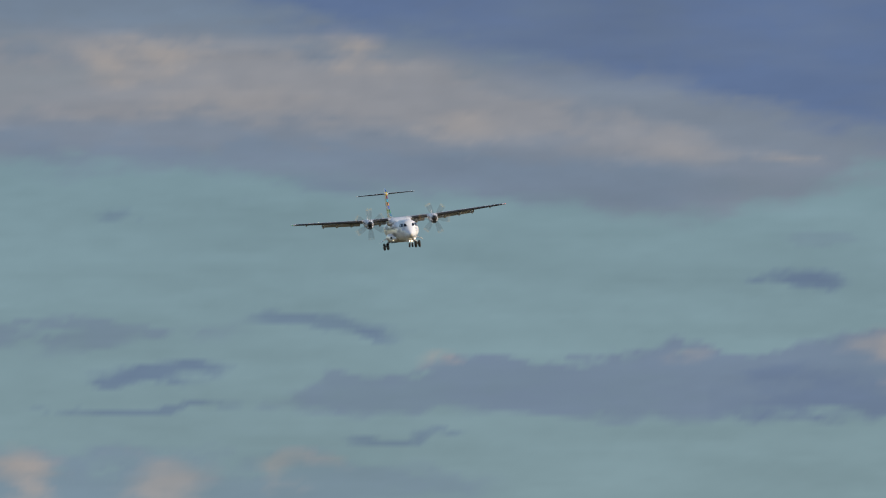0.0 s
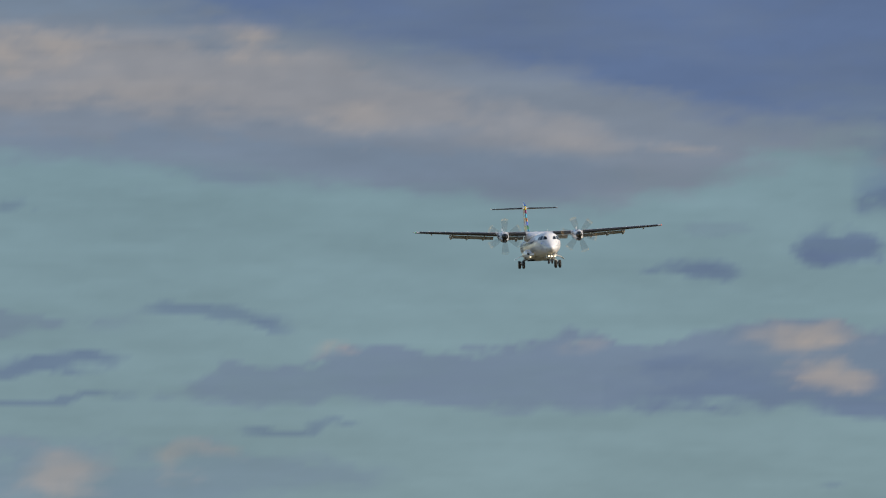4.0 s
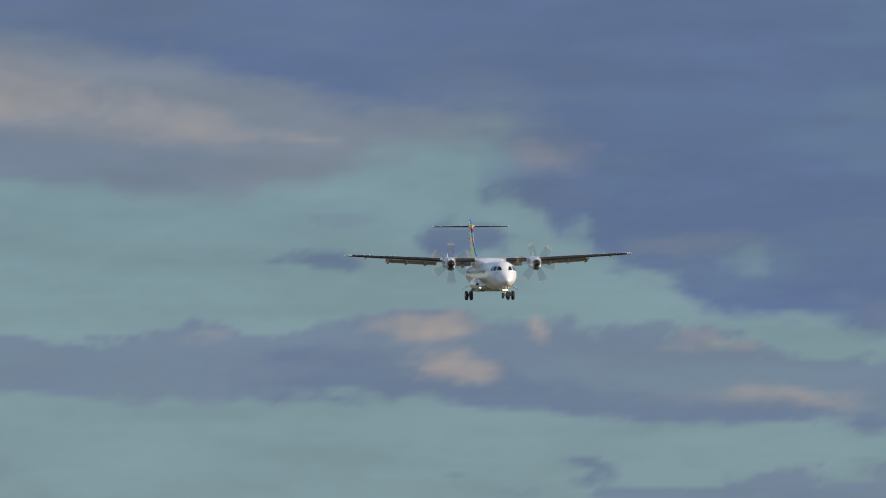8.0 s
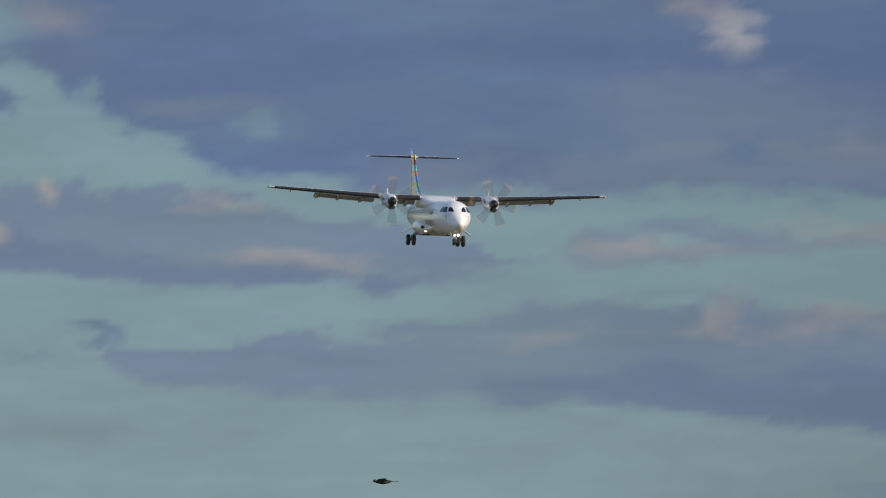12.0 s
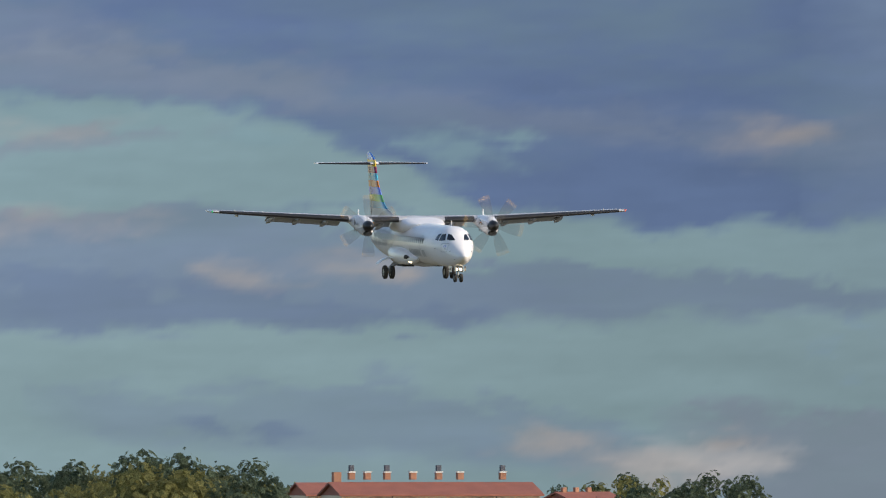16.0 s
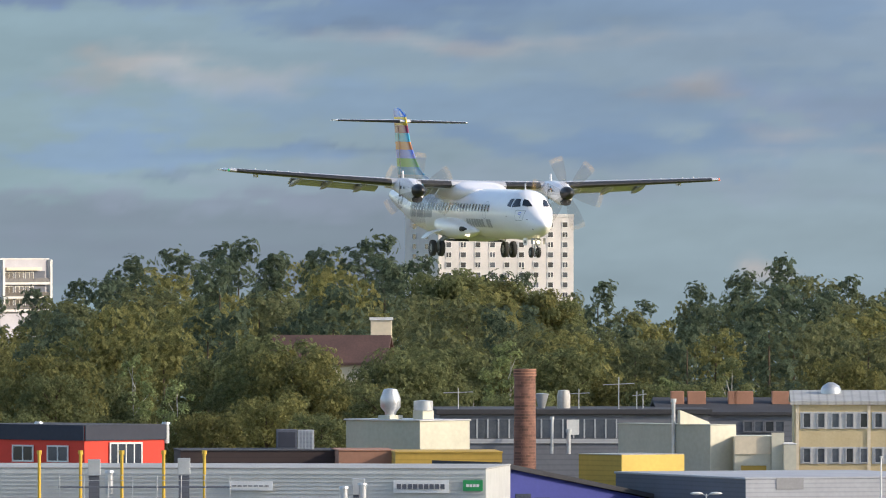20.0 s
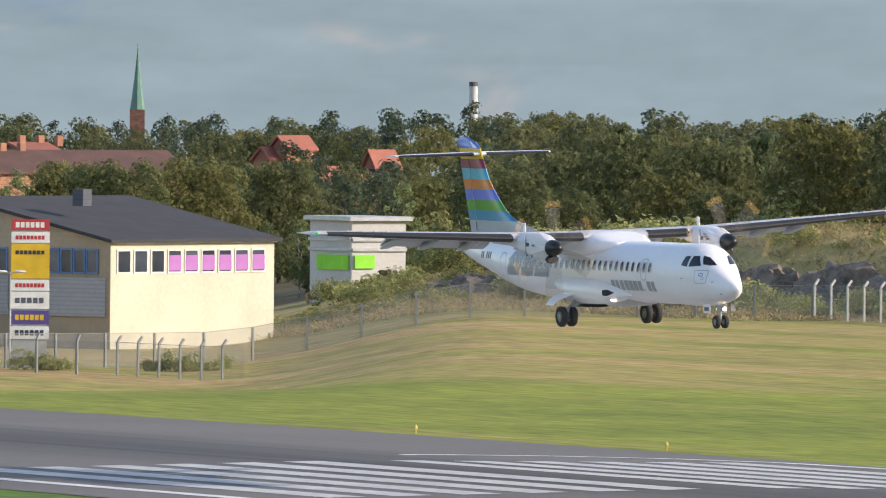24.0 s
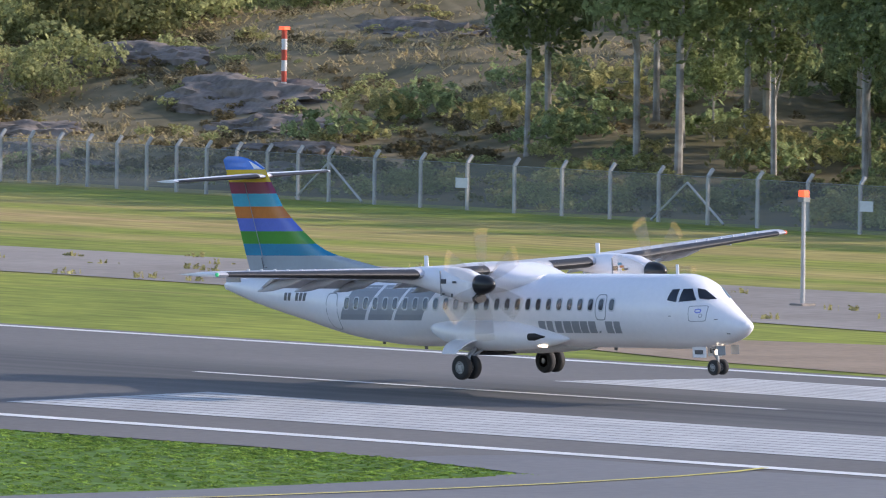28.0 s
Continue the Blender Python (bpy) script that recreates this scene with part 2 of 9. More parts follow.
ASPHALT = mat("asphalt", (0.152, 0.142, 0.134), 0.85, 0, (0.102, 0.095, 0.090), 0.03, 2.5, 0.3)
def rubber_nodes(m):
    """Dark streaks of tyre rubber along the middle of the runway."""
    n, l = m.node_tree.nodes, m.node_tree.links
    b = n["Principled BSDF"]
    tc, mp, w, sep, band, mul, mix, ab = (n.new("ShaderNode" + x) for x in ("TexCoord", "Mapping", "TexNoise", "SeparateXYZ", "MapRange", "Math", "MixRGB", "Math"))
    mp.inputs["Scale"].default_value = (0.012, 0.9, 1)
    w.inputs["Scale"].default_value, w.inputs["Detail"].default_value = 1.0, 5
    l.new(tc.outputs["Object"], mp.inputs[0])
    l.new(mp.outputs[0], w.inputs["Vector"])
    l.new(tc.outputs["Object"], sep.inputs[0])
    ab.operation = "ABSOLUTE"
    l.new(sep.outputs[1], ab.inputs[0])
    band.inputs[1].default_value, band.inputs[2].default_value = 10.0, 3.0
    band.inputs[3].default_value, band.inputs[4].default_value = 0.0, 1.6
    l.new(ab.outputs[0], band.inputs[0])
    mul.operation = "MULTIPLY"
    mul.use_clamp = True
    l.new(w.outputs[0], mul.inputs[0])
    l.new(band.outputs[0], mul.inputs[1])
    l.new(mul.outputs[0], mix.inputs[0])
    l.new(b.inputs["Base Color"].links[0].from_socket, mix.inputs[1])
    mix.inputs[2].default_value = (0.045, 0.045, 0.047, 1)
    l.new(mix.outputs[0], b.inputs["Base Color"])
rubber_nodes(ASPHALT)
PAINT = mat("runway_paint", (0.72, 0.72, 0.70), 0.7, 0, (0.55, 0.55, 0.54), 0.25, 3.0)
WORN_PAINT = mat("worn_paint", (0.55, 0.55, 0.54), 0.7, 0, (0.40, 0.40, 0.40), 0.4, 3.0)
YELLOW_PAINT = mat("yellow_paint", (0.68, 0.58, 0.10), 0.7, 0, (0.52, 0.46, 0.12), 0.4)
CONCRETE = mat("old_concrete", (0.29, 0.255, 0.225), 0.9, 0, (0.185, 0.160, 0.135), 0.09, 1.2, 0.3)


def sheet(name, outline_rows, material, lift, label, category, kind="structure"):
    """A paved strip: rows of points across, that lie on the ground."""
    verts, faces = [], []
    w = len(outline_rows[0])
    for r in outline_rows:
        for x, y in r:
            verts.append((x, y, rise(x, y) + lift))
    for j in range(len(outline_rows) - 1):
        for i in range(w - 1):
            faces.append((j * w + i, j * w + i + 1, (j + 1) * w + i + 1, (j + 1) * w + i))
    return tagged(new(name, mesh_from(name, verts, faces, material)), label, category, kind=kind)


cross = [-24, -18, -12, -6, 0, 6, 12, 18, 24]
sheet("runway", [[(x, y) for x in (-605, -540, -300, 0, 400, 1450)] for y in cross[::-1]], ASPHALT, 0.004, "grey asphalt runway with dark tyre streaks", "runway")


def stripe(x0, y0, x1, y1, width, material=PAINT, lift=0.02, name="marking", label="white painted runway marking"):
    """A painted bar along a line on the runway."""
    d = Vector((x1 - x0, y1 - y0)).normalized()
    nrm = Vector((-d.y, d.x)) * width / 2
    n = max(1, int(math.hypot(x1 - x0, y1 - y0) / 40))
    verts, faces = [], []
    for k in range(n + 1):
        p = Vector((x0, y0)).lerp(Vector((x1, y1)), k / n)
        for s in (-1, 1):
            q = p + nrm * s
            verts.append((q.x, q.y, rise(q.x, q.y) + lift))
    faces = [(2 * k, 2 * k + 2, 2 * k + 3, 2 * k + 1) for k in range(n)]
    ob = new(name, mesh_from(name, verts, faces, material))
    return tagged(ob, label, "marking", "runway markings", "structure")


stripe(-480, 22.2, 1400, 22.2, 0.9, label="white painted runway edge line")
stripe(-600, -22.2, 1400, -22.2, 0.9, label="white painted runway edge line")
def threshold_line():
    pts = [(-496, -16), (-496, 8), (-495, 14), (-492, 18.5), (-487.5, 21.3), (-480, 22.2)]
    for a, b in zip(pts, pts[1:]):
        stripe(*a, *b, 0.9, lift=0.021, label="white line that curves round the runway's end")
threshold_line()
for s in (-1, 1):
    for k in range(6):
        y = s * (2.6 + k * 3.1)
        stripe(-487, y, -452, y, 1.75, WORN_PAINT, label="worn white threshold bar")
for k, (a, b) in enumerate([(-387, -418), (-366, -336), (-318, -290), (-263.5, -233), (-207, -177), (-152, -122), (-97, -67)]):
    stripe(min(a, b), 0, max(a, b), 0, 0.45, label="white painted centre line dash")
for s in (-1, 1):
    for k in range(3):
        y = s * (8.6 + k * 3.0)
        stripe(-334.5, y, -308.5, y, 1.8, WORN_PAINT, label="worn white touchdown zone bar")
    for k in range(10):
        stripe(-253.5, s * (8.5 + k * 0.93), -200, s * (8.5 + k * 0.93), 0.80, WORN_PAINT, label="worn white lane of the aiming point block")
    # runway number, as plain bars
    stripe(-441, s * 2.4, -430, s * 2.4, 0.9, WORN_PAINT, label="worn white bar of the runway number")
    stripe(-435, s * 5.2, -427, s * 5.2, 0.9, WORN_PAINT, label="worn white bar of the runway number")


# taxiway off the near side, with its yellow line, and an old concrete strip on the far side
def flat_area(name, pts, material, lift, label, category="taxiway"):
    bm = bmesh.new()
    bm.faces.new([bm.verts.new((x, y, rise(x, y) + lift)) for x, y in pts])
    bmesh.ops.triangulate(bm, faces=bm.faces)
    return tagged(part(name, bm, material), label, category, kind="structure")


TAXI = mat("pale_asphalt", (0.175, 0.172, 0.175), 0.85, 0, (0.13, 0.13, 0.14), 0.05, 2.0, 0.3)
EARTH = mat("bare_earth", (0.30, 0.22, 0.15), 0.95, 0, (0.19, 0.14, 0.09), 0.15, 2.0, 0.4)
flat_area("taxiway", [(-150, -23.9), (-219.8, -23.9), (-221.2, -26), (-221.2, -28.4), (-215.5, -29.9), (-212.3, -30.8), (-211.1, -33.8), (-211.2, -37), (-210.6, -46), (-211, -54), (-214, -75), (-220, -100), (-220, -140), (-150, -140)], TAXI, 0.03, "pale asphalt taxiway that joins the runway")
flat_area("runway_shoulder", [(-221.2, -28.4), (-221.2, -26), (-219.8, -23.9), (-300, -23.9), (-360, -23.9), (-600, -23.9), (-600, -26.5), (-360, -27.2), (-300, -27.6), (-241, -28.1), (-228.6, -27.7)], ASPHALT, 0.026, "narrow asphalt shoulder beside the runway")
ypts = [(-214, -90), (-209.5, -66), (-206.9, -48), (-206.7, -39), (-207.1, -33.7), (-208.1, -28), (-208.9, -24.8), (-209.7, -22.7)]
for a, b in zip(ypts, ypts[1:]):
    stripe(*a, *b, 0.28, YELLOW_PAINT, 0.06, "marking", "yellow painted taxi line")
flat_area("old_taxiway", [(-388, 76), (-388, 62), (-376, 57), (-340, 57.5), (-316, 55.5), (-280, 50.5), (-200, 46), (-200, 77)], CONCRETE, 0.03, "old cracked concrete strip with weeds")
flat_area("bare_patch", [(-290, 35.5), (-282, 39.0), (-272, 42.5), (-245, 43.5), (-205, 40), (-205, 25.2), (-255, 25.4), (-266, 27.0), (-280, 31.0)], EARTH, 0.03, "patch of bare brown earth", "ground")
ypts = [(-604, 12), (-590, 9), (-575, 3), (-560, -4)]
for a, b in zip(ypts, ypts[1:]):
    stripe(*a, *b, 0.3, YELLOW_PAINT, 0.026, "marking", "yellow painted taxi line")
flat_area("yard", [(-760, 76), (-800, 30), (-830, -30), (-850, -80), (-940, -80), (-920, 40), (-850, 135), (-790, 118)], TAXI, 0.08, "grey asphalt yard before the works", "yard")


# ---- the airliner: x forward, y to its left, z up; origin on the ground under the main wheels ----
WHITE = mat("white_gloss_paint", (0.84, 0.82, 0.84), 0.26, 0, (0.78, 0.765, 0.785), 0.35, 6.0, 0.0, "Object", 0.5)
GREY_FIN = mat("pale_grey_paint", (0.36, 0.40, 0.44), 0.3, 0, (0.33, 0.36, 0.40), 0.5)
GREY_BELLY = mat("grey_belly_paint", (0.55, 0.56, 0.57), 0.4, 0, (0.42, 0.42, 0.43), 0.8)
BOOT = mat("black_rubber_boot", (0.018, 0.018, 0.02), 0.45, 0, (0.03, 0.03, 0.032), 3.0)
WING_UNDER = mat("light_grey_wing", (0.48, 0.485, 0.52), 0.4, 0, (0.40, 0.405, 0.435), 0.7)
# near-black for solids that paint in the shade inside openings
DARK = mat("dark_opening", (0.012, 0.012, 0.014), 0.6)
GLASS_DARK = mat("cockpit_glass", (0.010, 0.012, 0.016), 0.06, 0, (0.012, 0.014, 0.018), 2.0, spec=0.8)
CABIN_GLASS = mat("cabin_glass", (0.03, 0.035, 0.045), 0.1, 0, (0.05, 0.05, 0.06), 2.0, spec=0.8)
RIM_GREY = mat("window_rim", (0.60, 0.61, 0.63), 0.3)
LOGO_GREY = mat("grey_lettering", (0.30, 0.31, 0.33), 0.4, 0, (0.27, 0.28, 0.30), 1.0)
DARK_MARK = mat("dark_lettering", (0.10, 0.10, 0.11), 0.4)
TYRE = mat("tyre_rubber", (0.022, 0.022, 0.023), 0.8, 0, (0.035, 0.035, 0.036), 6.0)
STEEL = mat("gear_steel", (0.42, 0.43, 0.44), 0.4, 0.3, (0.25, 0.25, 0.26), 5.0)
SPINNER = mat("black_spinner", (0.014, 0.014, 0.015), 0.3)
BLADE_BLUR = veil("blade_smear", (0.09, 0.09, 0.095), 0.14)
TIP_BLUR = veil("blade_tip_smear", (0.70, 0.45, 0.16), 0.08)
LANDING_LIGHT = glow("landing_light", (1.0, 0.82, 0.55), 3.0)
GREEN_LIGHT = glow("green_wing_light", (0.04, 0.40, 0.16), 0.25)
RED_LIGHT = glow("red_wing_light", (0.6, 0.10, 0.05), 0.3)
BAND = [mat("fin_" + n, c, 0.25, 0, tuple(x * 0.85 for x in c), 0.8) for n, c in (
    ("teal", (0.02, 0.24, 0.42)), ("green", (0.06, 0.30, 0.03)), ("violet_blue", (0.12, 0.18, 0.66)), ("orange", (0.62, 0.20, 0.04)),
    ("sky_blue", (0.06, 0.42, 0.62)), ("crimson", (0.26, 0.03, 0.09)), ("yellow", (0.72, 0.48, 0.03)), ("blue", (0.05, 0.18, 0.62)))]

MAIN = 12.63  # station of the main wheels, metres behind the nose
# station, half width, half height, middle height
BODY = [(0.22, 0.05, 0.04, 1.70), (0.33, 0.20, 0.18, 1.70), (0.60, 0.36, 0.347, 1.69), (1.0, 0.55, 0.557, 1.755), (1.6, 0.80, 0.829, 1.90), (2.3, 1.04, 1.135, 2.125), (3.1, 1.25, 1.279, 2.225), (4.0, 1.37, 1.29, 2.22),
        (5.2, 1.42, 1.28, 2.235), (15.5, 1.42, 1.28, 2.23), (17.0, 1.41, 1.275, 2.225), (18.5, 1.36, 1.222, 2.277), (20.0, 1.26, 1.117, 2.343), (21.5, 1.10, 0.963, 2.467), (23.0, 0.90, 0.78, 2.624), (24.5, 0.67, 0.613, 2.765),
        (26.0, 0.42, 0.414, 2.918), (27.0, 0.24, 0.255, 3.05), (27.4, 0.12, 0.14, 3.045), (27.52, 0.03, 0.02, 3.06)]


def body_at(s):
    """Half width, half height and middle height at a station, on a smooth curve through the table."""
    n = len(BODY)
    i = max(0, min(n - 2, sum(1 for b in BODY if b[0] <= s) - 1))
    a, b = BODY[i], BODY[i + 1]
    lo, hi = BODY[max(0, i - 1)], BODY[min(n - 1, i + 2)]
    d = b[0] - a[0]
    t = max(0.0, min(1.0, (s - a[0]) / d))
    out = []
    for k in (1, 2, 3):
        m0 = (b[k] - lo[k]) / (b[0] - lo[0]) * d
        m1 = (hi[k] - a[k]) / (hi[0] - a[0]) * d
        out.append((2 * t ** 3 - 3 * t ** 2 + 1) * a[k] + (t ** 3 - 2 * t ** 2 + t) * m0 + (3 * t ** 2 - 2 * t ** 3) * b[k] + (t ** 3 - t ** 2) * m1)
    return out


def on_body(s, z, side, out=0.012):
    """The point of the skin at a station and height, on one side (1: left)."""
    w, h, c = body_at(s)
    q = max(-0.98, min(0.98, (z - c) / h))
    y = w * math.sqrt(1 - q * q)
    n = Vector((0, y / w ** 2, (z - c) / h ** 2)).normalized()
    return Vector((MAIN - s, side * (y + n.y * out), z + n.z * out))


def skin_patch(bm, corners, side, out=0.012, nu=4, nv=3, mi=0):
    """A patch that follows the skin, between four corners of (station, height)."""
    g = []
    for j in range(nv + 1):
        row = []
        for i in range(nu + 1):
            a, b = i / nu, j / nv
            p = [(1 - b) * ((1 - a) * corners[0][k] + a * corners[1][k]) + b * ((1 - a) * corners[3][k] + a * corners[2][k]) for k in (0, 1)]
            row.append(bm.verts.new(on_body(*p, side, out)))
        g.append(row)
    for j in range(nv):
        for i in range(nu):
            q = (g[j][i], g[j][i + 1], g[j + 1][i + 1], g[j + 1][i])
            bm.faces.new(q if side < 0 else q[::-1]).material_index = mi
    return bm


def round_patch(bm, s, z, rs, rz, side, out, n=16, power=3.2):
    """A rounded oblong on the skin."""
    pts = []
    for k in range(n):
        t = 2 * math.pi * k / n
        cx, cz = math.cos(t), math.sin(t)
        pts.append(bm.verts.new(on_body(s + rs * math.copysign(abs(cx) ** (2 / power), cx), z + rz * math.copysign(abs(cz) ** (2 / power), cz), side, out)))
    f = bm.faces.new(pts)
    return f


def ring_patch(bm, s, z, rs, rz, width, side, out, n=20, power=4.0):
    a = []
    for f in (1.0, 0.0):
        row = []
        for k in range(n):
            t = 2 * math.pi * k / n
            cx, cz = math.cos(t), math.sin(t)
            row.append(bm.verts.new(on_body(s + (rs - width * f) * math.copysign(abs(cx) ** (2 / power), cx), z + (rz - width * f) * math.copysign(abs(cz) ** (2 / power), cz), side, out)))
        a.append(row)
    for k in range(n):
        bm.faces.new((a[0][k], a[0][(k + 1) % n], a[1][(k + 1) % n], a[1][k]))
    return bm


def foil(chord, thick, n=9):
    """The outline of a wing section from the trailing edge over the top, leading edge at x = 0, going aft."""
    top, low = [], []
    for k in range(n + 1):
        u = 0.5 * (1 - math.cos(math.pi * k / n))
        y = 5 * thick * (0.2969 * math.sqrt(u) - 0.126 * u - 0.3516 * u * u + 0.2843 * u ** 3 - 0.1015 * u ** 4)
        top.append((u * chord, (y + 0.02 * thick * 4 * u * (1 - u) * 4) * chord))
        low.append((u * chord, (-y * 0.8) * chord))
    return top[::-1] + low[1:-1]


def wing_half(side, stations, material, name, parent, label=""):
    """stations: (y, station of the leading edge, chord, height, thickness); one skin with a black leading edge."""
    bm = bmesh.new()
    rings = []
    for y, s, c, z, th in stations:
        rings.append([Vector((MAIN - s - x, side * y, z + h)) for x, h in foil(c, th)])
    if side > 0:
        rings = [r[::-1] for r in rings]
    loft(bm, rings)
    return part(name, bm, material, parent, label, 50)


def leading_boot(side, stations, parent, name="deicing_boot"):
    """The black rubber strip round a leading edge."""
    bm = bmesh.new()
    rings = []
    for y, s, c, z, th in stations:
        pts = [p for p in foil(c, th, 14) if p[0] < 0.15 * c]
        rings.append([Vector((MAIN - s - x * 1.0 + 0.010, side * y, z + h * 1.02)) for x, h in pts])
    if side > 0:
        rings = [r[::-1] for r in rings]
    loft(bm, rings, cap=False, close=False)
    return part(name, bm, BOOT, parent, "black rubber de-icing boot", 50)


def wheel(name, parent, x, y, z, r, w):
    bm = bmesh.new()
    prof = [(r * 0.52, -w / 2 * 0.8), (r * 0.80, -w / 2), (r * 0.95, -w / 2 * 0.8), (r, -w / 4), (r, w / 4), (r * 0.95, w / 2 * 0.8), (r * 0.80, w / 2), (r * 0.52, w / 2 * 0.8)]
    n = 28
    loft(bm, [[Vector((x + math.cos(2 * math.pi * k / n) * q, y + o, z + math.sin(2 * math.pi * k / n) * q)) for k in range(n)] for q, o in prof], cap=True)
    t = part(name, bm, TYRE, parent, "black rubber tyre", 40)
    bm = bmesh.new()
    for s in (-1, 1):
        rings = [(r * 0.52, 0.40 * w), (r * 0.46, 0.36 * w), (r * 0.30, 0.30 * w), (r * 0.20, 0.42 * w), (r * 0.10, 0.44 * w)]
        loft(bm, [[Vector((x + math.cos(2 * math.pi * k / 20 * -s) * q, y + s * o, z + math.sin(2 * math.pi * k / 20 * -s) * q)) for k in range(20)] for q, o in rings], cap=True)
    part("rim", bm, STEEL, t, "pale metal wheel rim", 30)
    return t


def nacelle_ring(s, w, h, zc, yc, low=1.0, n=20):
    out = []
    for k in range(n):
        t = 2 * math.pi * k / n
        c, d = math.cos(t), math.sin(t)
        z = d * h * (low if d < 0 else 1)
        out.append(Vector((MAIN - s, yc + math.copysign(abs(c) ** 0.85, c) * w, zc + z)))
    return out


def airliner():
    top = thing("airliner", Matrix(), "white twin-propeller airliner with a rainbow-striped fin, landing gear down", "aircraft")
    # body
    bm = bmesh.new()
    rings = []
    n = 36
    st = sorted({b[0] for b in BODY} | {0.25 + 0.125 * x for x in range(40)} | {5.5 + 0.5 * x for x in range(44)})
    for s in st:
        w, h, c = body_at(s)
        rings.append([Vector((MAIN - s, math.cos(2 * math.pi * k / n) * w, c + math.sin(2 * math.pi * k / n) * h)) for k in range(n)])
    loft(bm, [r[::-1] for r in rings])
    body = part("fuselage", bm, WHITE, top, "glossy white painted fuselage", 60)
    for side in (-1, 1):
        # cockpit panes: front, corner and two side panes
        for c in (((1.58, 2.66), (1.99, 2.69), (2.24, 3.05), (2.03, 2.99)), ((2.06, 2.65), (2.66, 2.61), (2.66, 3.04), (2.36, 3.04)), ((2.76, 2.61), (3.14, 2.67), (3.06, 3.03), (2.78, 3.04))):
            part("cockpit_window", skin_patch(bmesh.new(), c, side, 0.014), GLASS_DARK, body, "dark cockpit window pane", 60)
        for k in range(27):
            s = 5.72 + 0.533 * k
            wdw = bmesh.new()
            round_patch(wdw, s, 2.52, 0.115, 0.19, side, 0.016)
            o = part("cabin_window", wdw, CABIN_GLASS, body)
            if side < 0:
                part("window_rim", ring_patch(bmesh.new(), s, 2.52, 0.155, 0.235, 0.05, side, 0.010), RIM_GREY, body)
        for s, z, rs, rz in ((6.27, 2.43, 0.28, 0.45), (20.45, 2.22, 0.34, 0.66)):
            part("cabin_door_outline", ring_patch(bmesh.new(), s, z, rs, rz, 0.035, side, 0.008, 28), LOGO_GREY, body, "thin grey outline of a cabin door")
        part("nose_panel_outline", ring_patch(bmesh.new(), 1.95, 2.20, 0.33, 0.27, 0.022, side, 0.008, 28, 8.0), LOGO_GREY, body, "thin outline of an access panel")
        # large grey letters near the tail, as plain slanted blocks
        for s0, wd in ((20.05, 1.42), (18.45, 1.30), (17.0, 1.45)):
            part("livery_block", skin_patch(bmesh.new(), ((s0, 1.94), (s0 - wd, 1.94), (s0 - wd - 0.75, 3.14), (s0 - 0.75, 3.14)), side, 0.006, 6, 6), LOGO_GREY, body, "grey livery block")
        for k, wd in enumerate((0.34, 0.30, 0.34, 0.38, 0.38, 0.36, 0.36, 0.10, 0.36, 0.32)):
            s0 = 9.58 - 0.425 * k
            part("livery_bar", skin_patch(bmesh.new(), ((s0, 1.53), (s0 - wd, 1.53), (s0 - wd - 0.08, 1.95 if wd > 0.2 else 1.62), (s0 - 0.08, 1.95 if wd > 0.2 else 1.62)), side, 0.006, 3, 3), LOGO_GREY, body, "grey livery bar")
        for k in range(6):
            if k != 2:
                s0 = 23.40 - 0.235 * k
                part("registration_bar", skin_patch(bmesh.new(), ((s0, 2.58), (s0 - 0.17, 2.58), (s0 - 0.20, 2.86), (s0 - 0.03, 2.86)), side, 0.006, 2, 2), DARK_MARK, body)
        # landing gear sponson along the belly
        bm = bmesh.new()
        ring = []
        for s, w, h, z, y in ((8.3, 0.04, 0.04, 1.30, 1.05), (8.6, 0.16, 0.15, 1.32, 1.07), (9.1, 0.34, 0.30, 1.35, 1.09), (9.9, 0.52, 0.45, 1.38, 1.12), (10.8, 0.62, 0.54, 1.42, 1.18), (12.0, 0.65, 0.56, 1.43, 1.20), (13.2, 0.62, 0.54, 1.45, 1.20), (14.2, 0.50, 0.44, 1.52, 1.16), (14.9, 0.32, 0.30, 1.62, 1.12), (15.25, 0.16, 0.16, 1.68, 1.10), (15.4, 0.03, 0.03, 1.70, 1.08)):
            ring.append([Vector((MAIN - s, side * (y + math.cos(2 * math.pi * k / 18) * w), z + math.sin(2 * math.pi * k / 18) * h)) for k in range(18)])
        if side > 0:
            ring = [r[::-1] for r in ring]
        loft(bm, [r[::-1] for r in ring])
        sp = part("gear_sponson", bm, WHITE, top, "white bulged landing gear fairing", 60)
        bm = bmesh.new()
        loft(bm, [[Vector((MAIN - s, side * (y + 0.10 * math.cos(t)), 1.40 + r * math.sin(t))) for t in (side * -2 * math.pi * k / 14 for k in range(14))] for s, r, y in ((9.15, 0.03, 1.38), (9.35, 0.07, 1.46), (9.55, 0.13, 1.53), (9.80, 0.13, 1.57))])
        part("air_intake", bm, DARK, sp, "dark air intake")
        bm = bmesh.new()
        bmesh.ops.create_uvsphere(bm, u_segments=14, v_segments=8, radius=1.0, matrix=Matrix.Translation((MAIN - 9.42, side * 1.33, 1.08)) @ Matrix.Rotation(radians(8), 4, "Y") @ Matrix.Diagonal((0.28, 0.09, 0.045, 1)))
        part("landing_light", bm, LANDING_LIGHT, sp, "lit landing light")
        # main gear: leg, brace, curved door, two wheels
        bm = bmesh.new()
        tube(bm, [(0.10, side * 1.35, 1.25), (0.02, side * 1.92, 0.62), (0.0, side * 1.97, 0.36)], [0.10, 0.085, 0.07], 10)
        tube(bm, [(0.0, side * 1.66, 0.36), (0.0, side * 2.28, 0.36)], 0.07, 8)
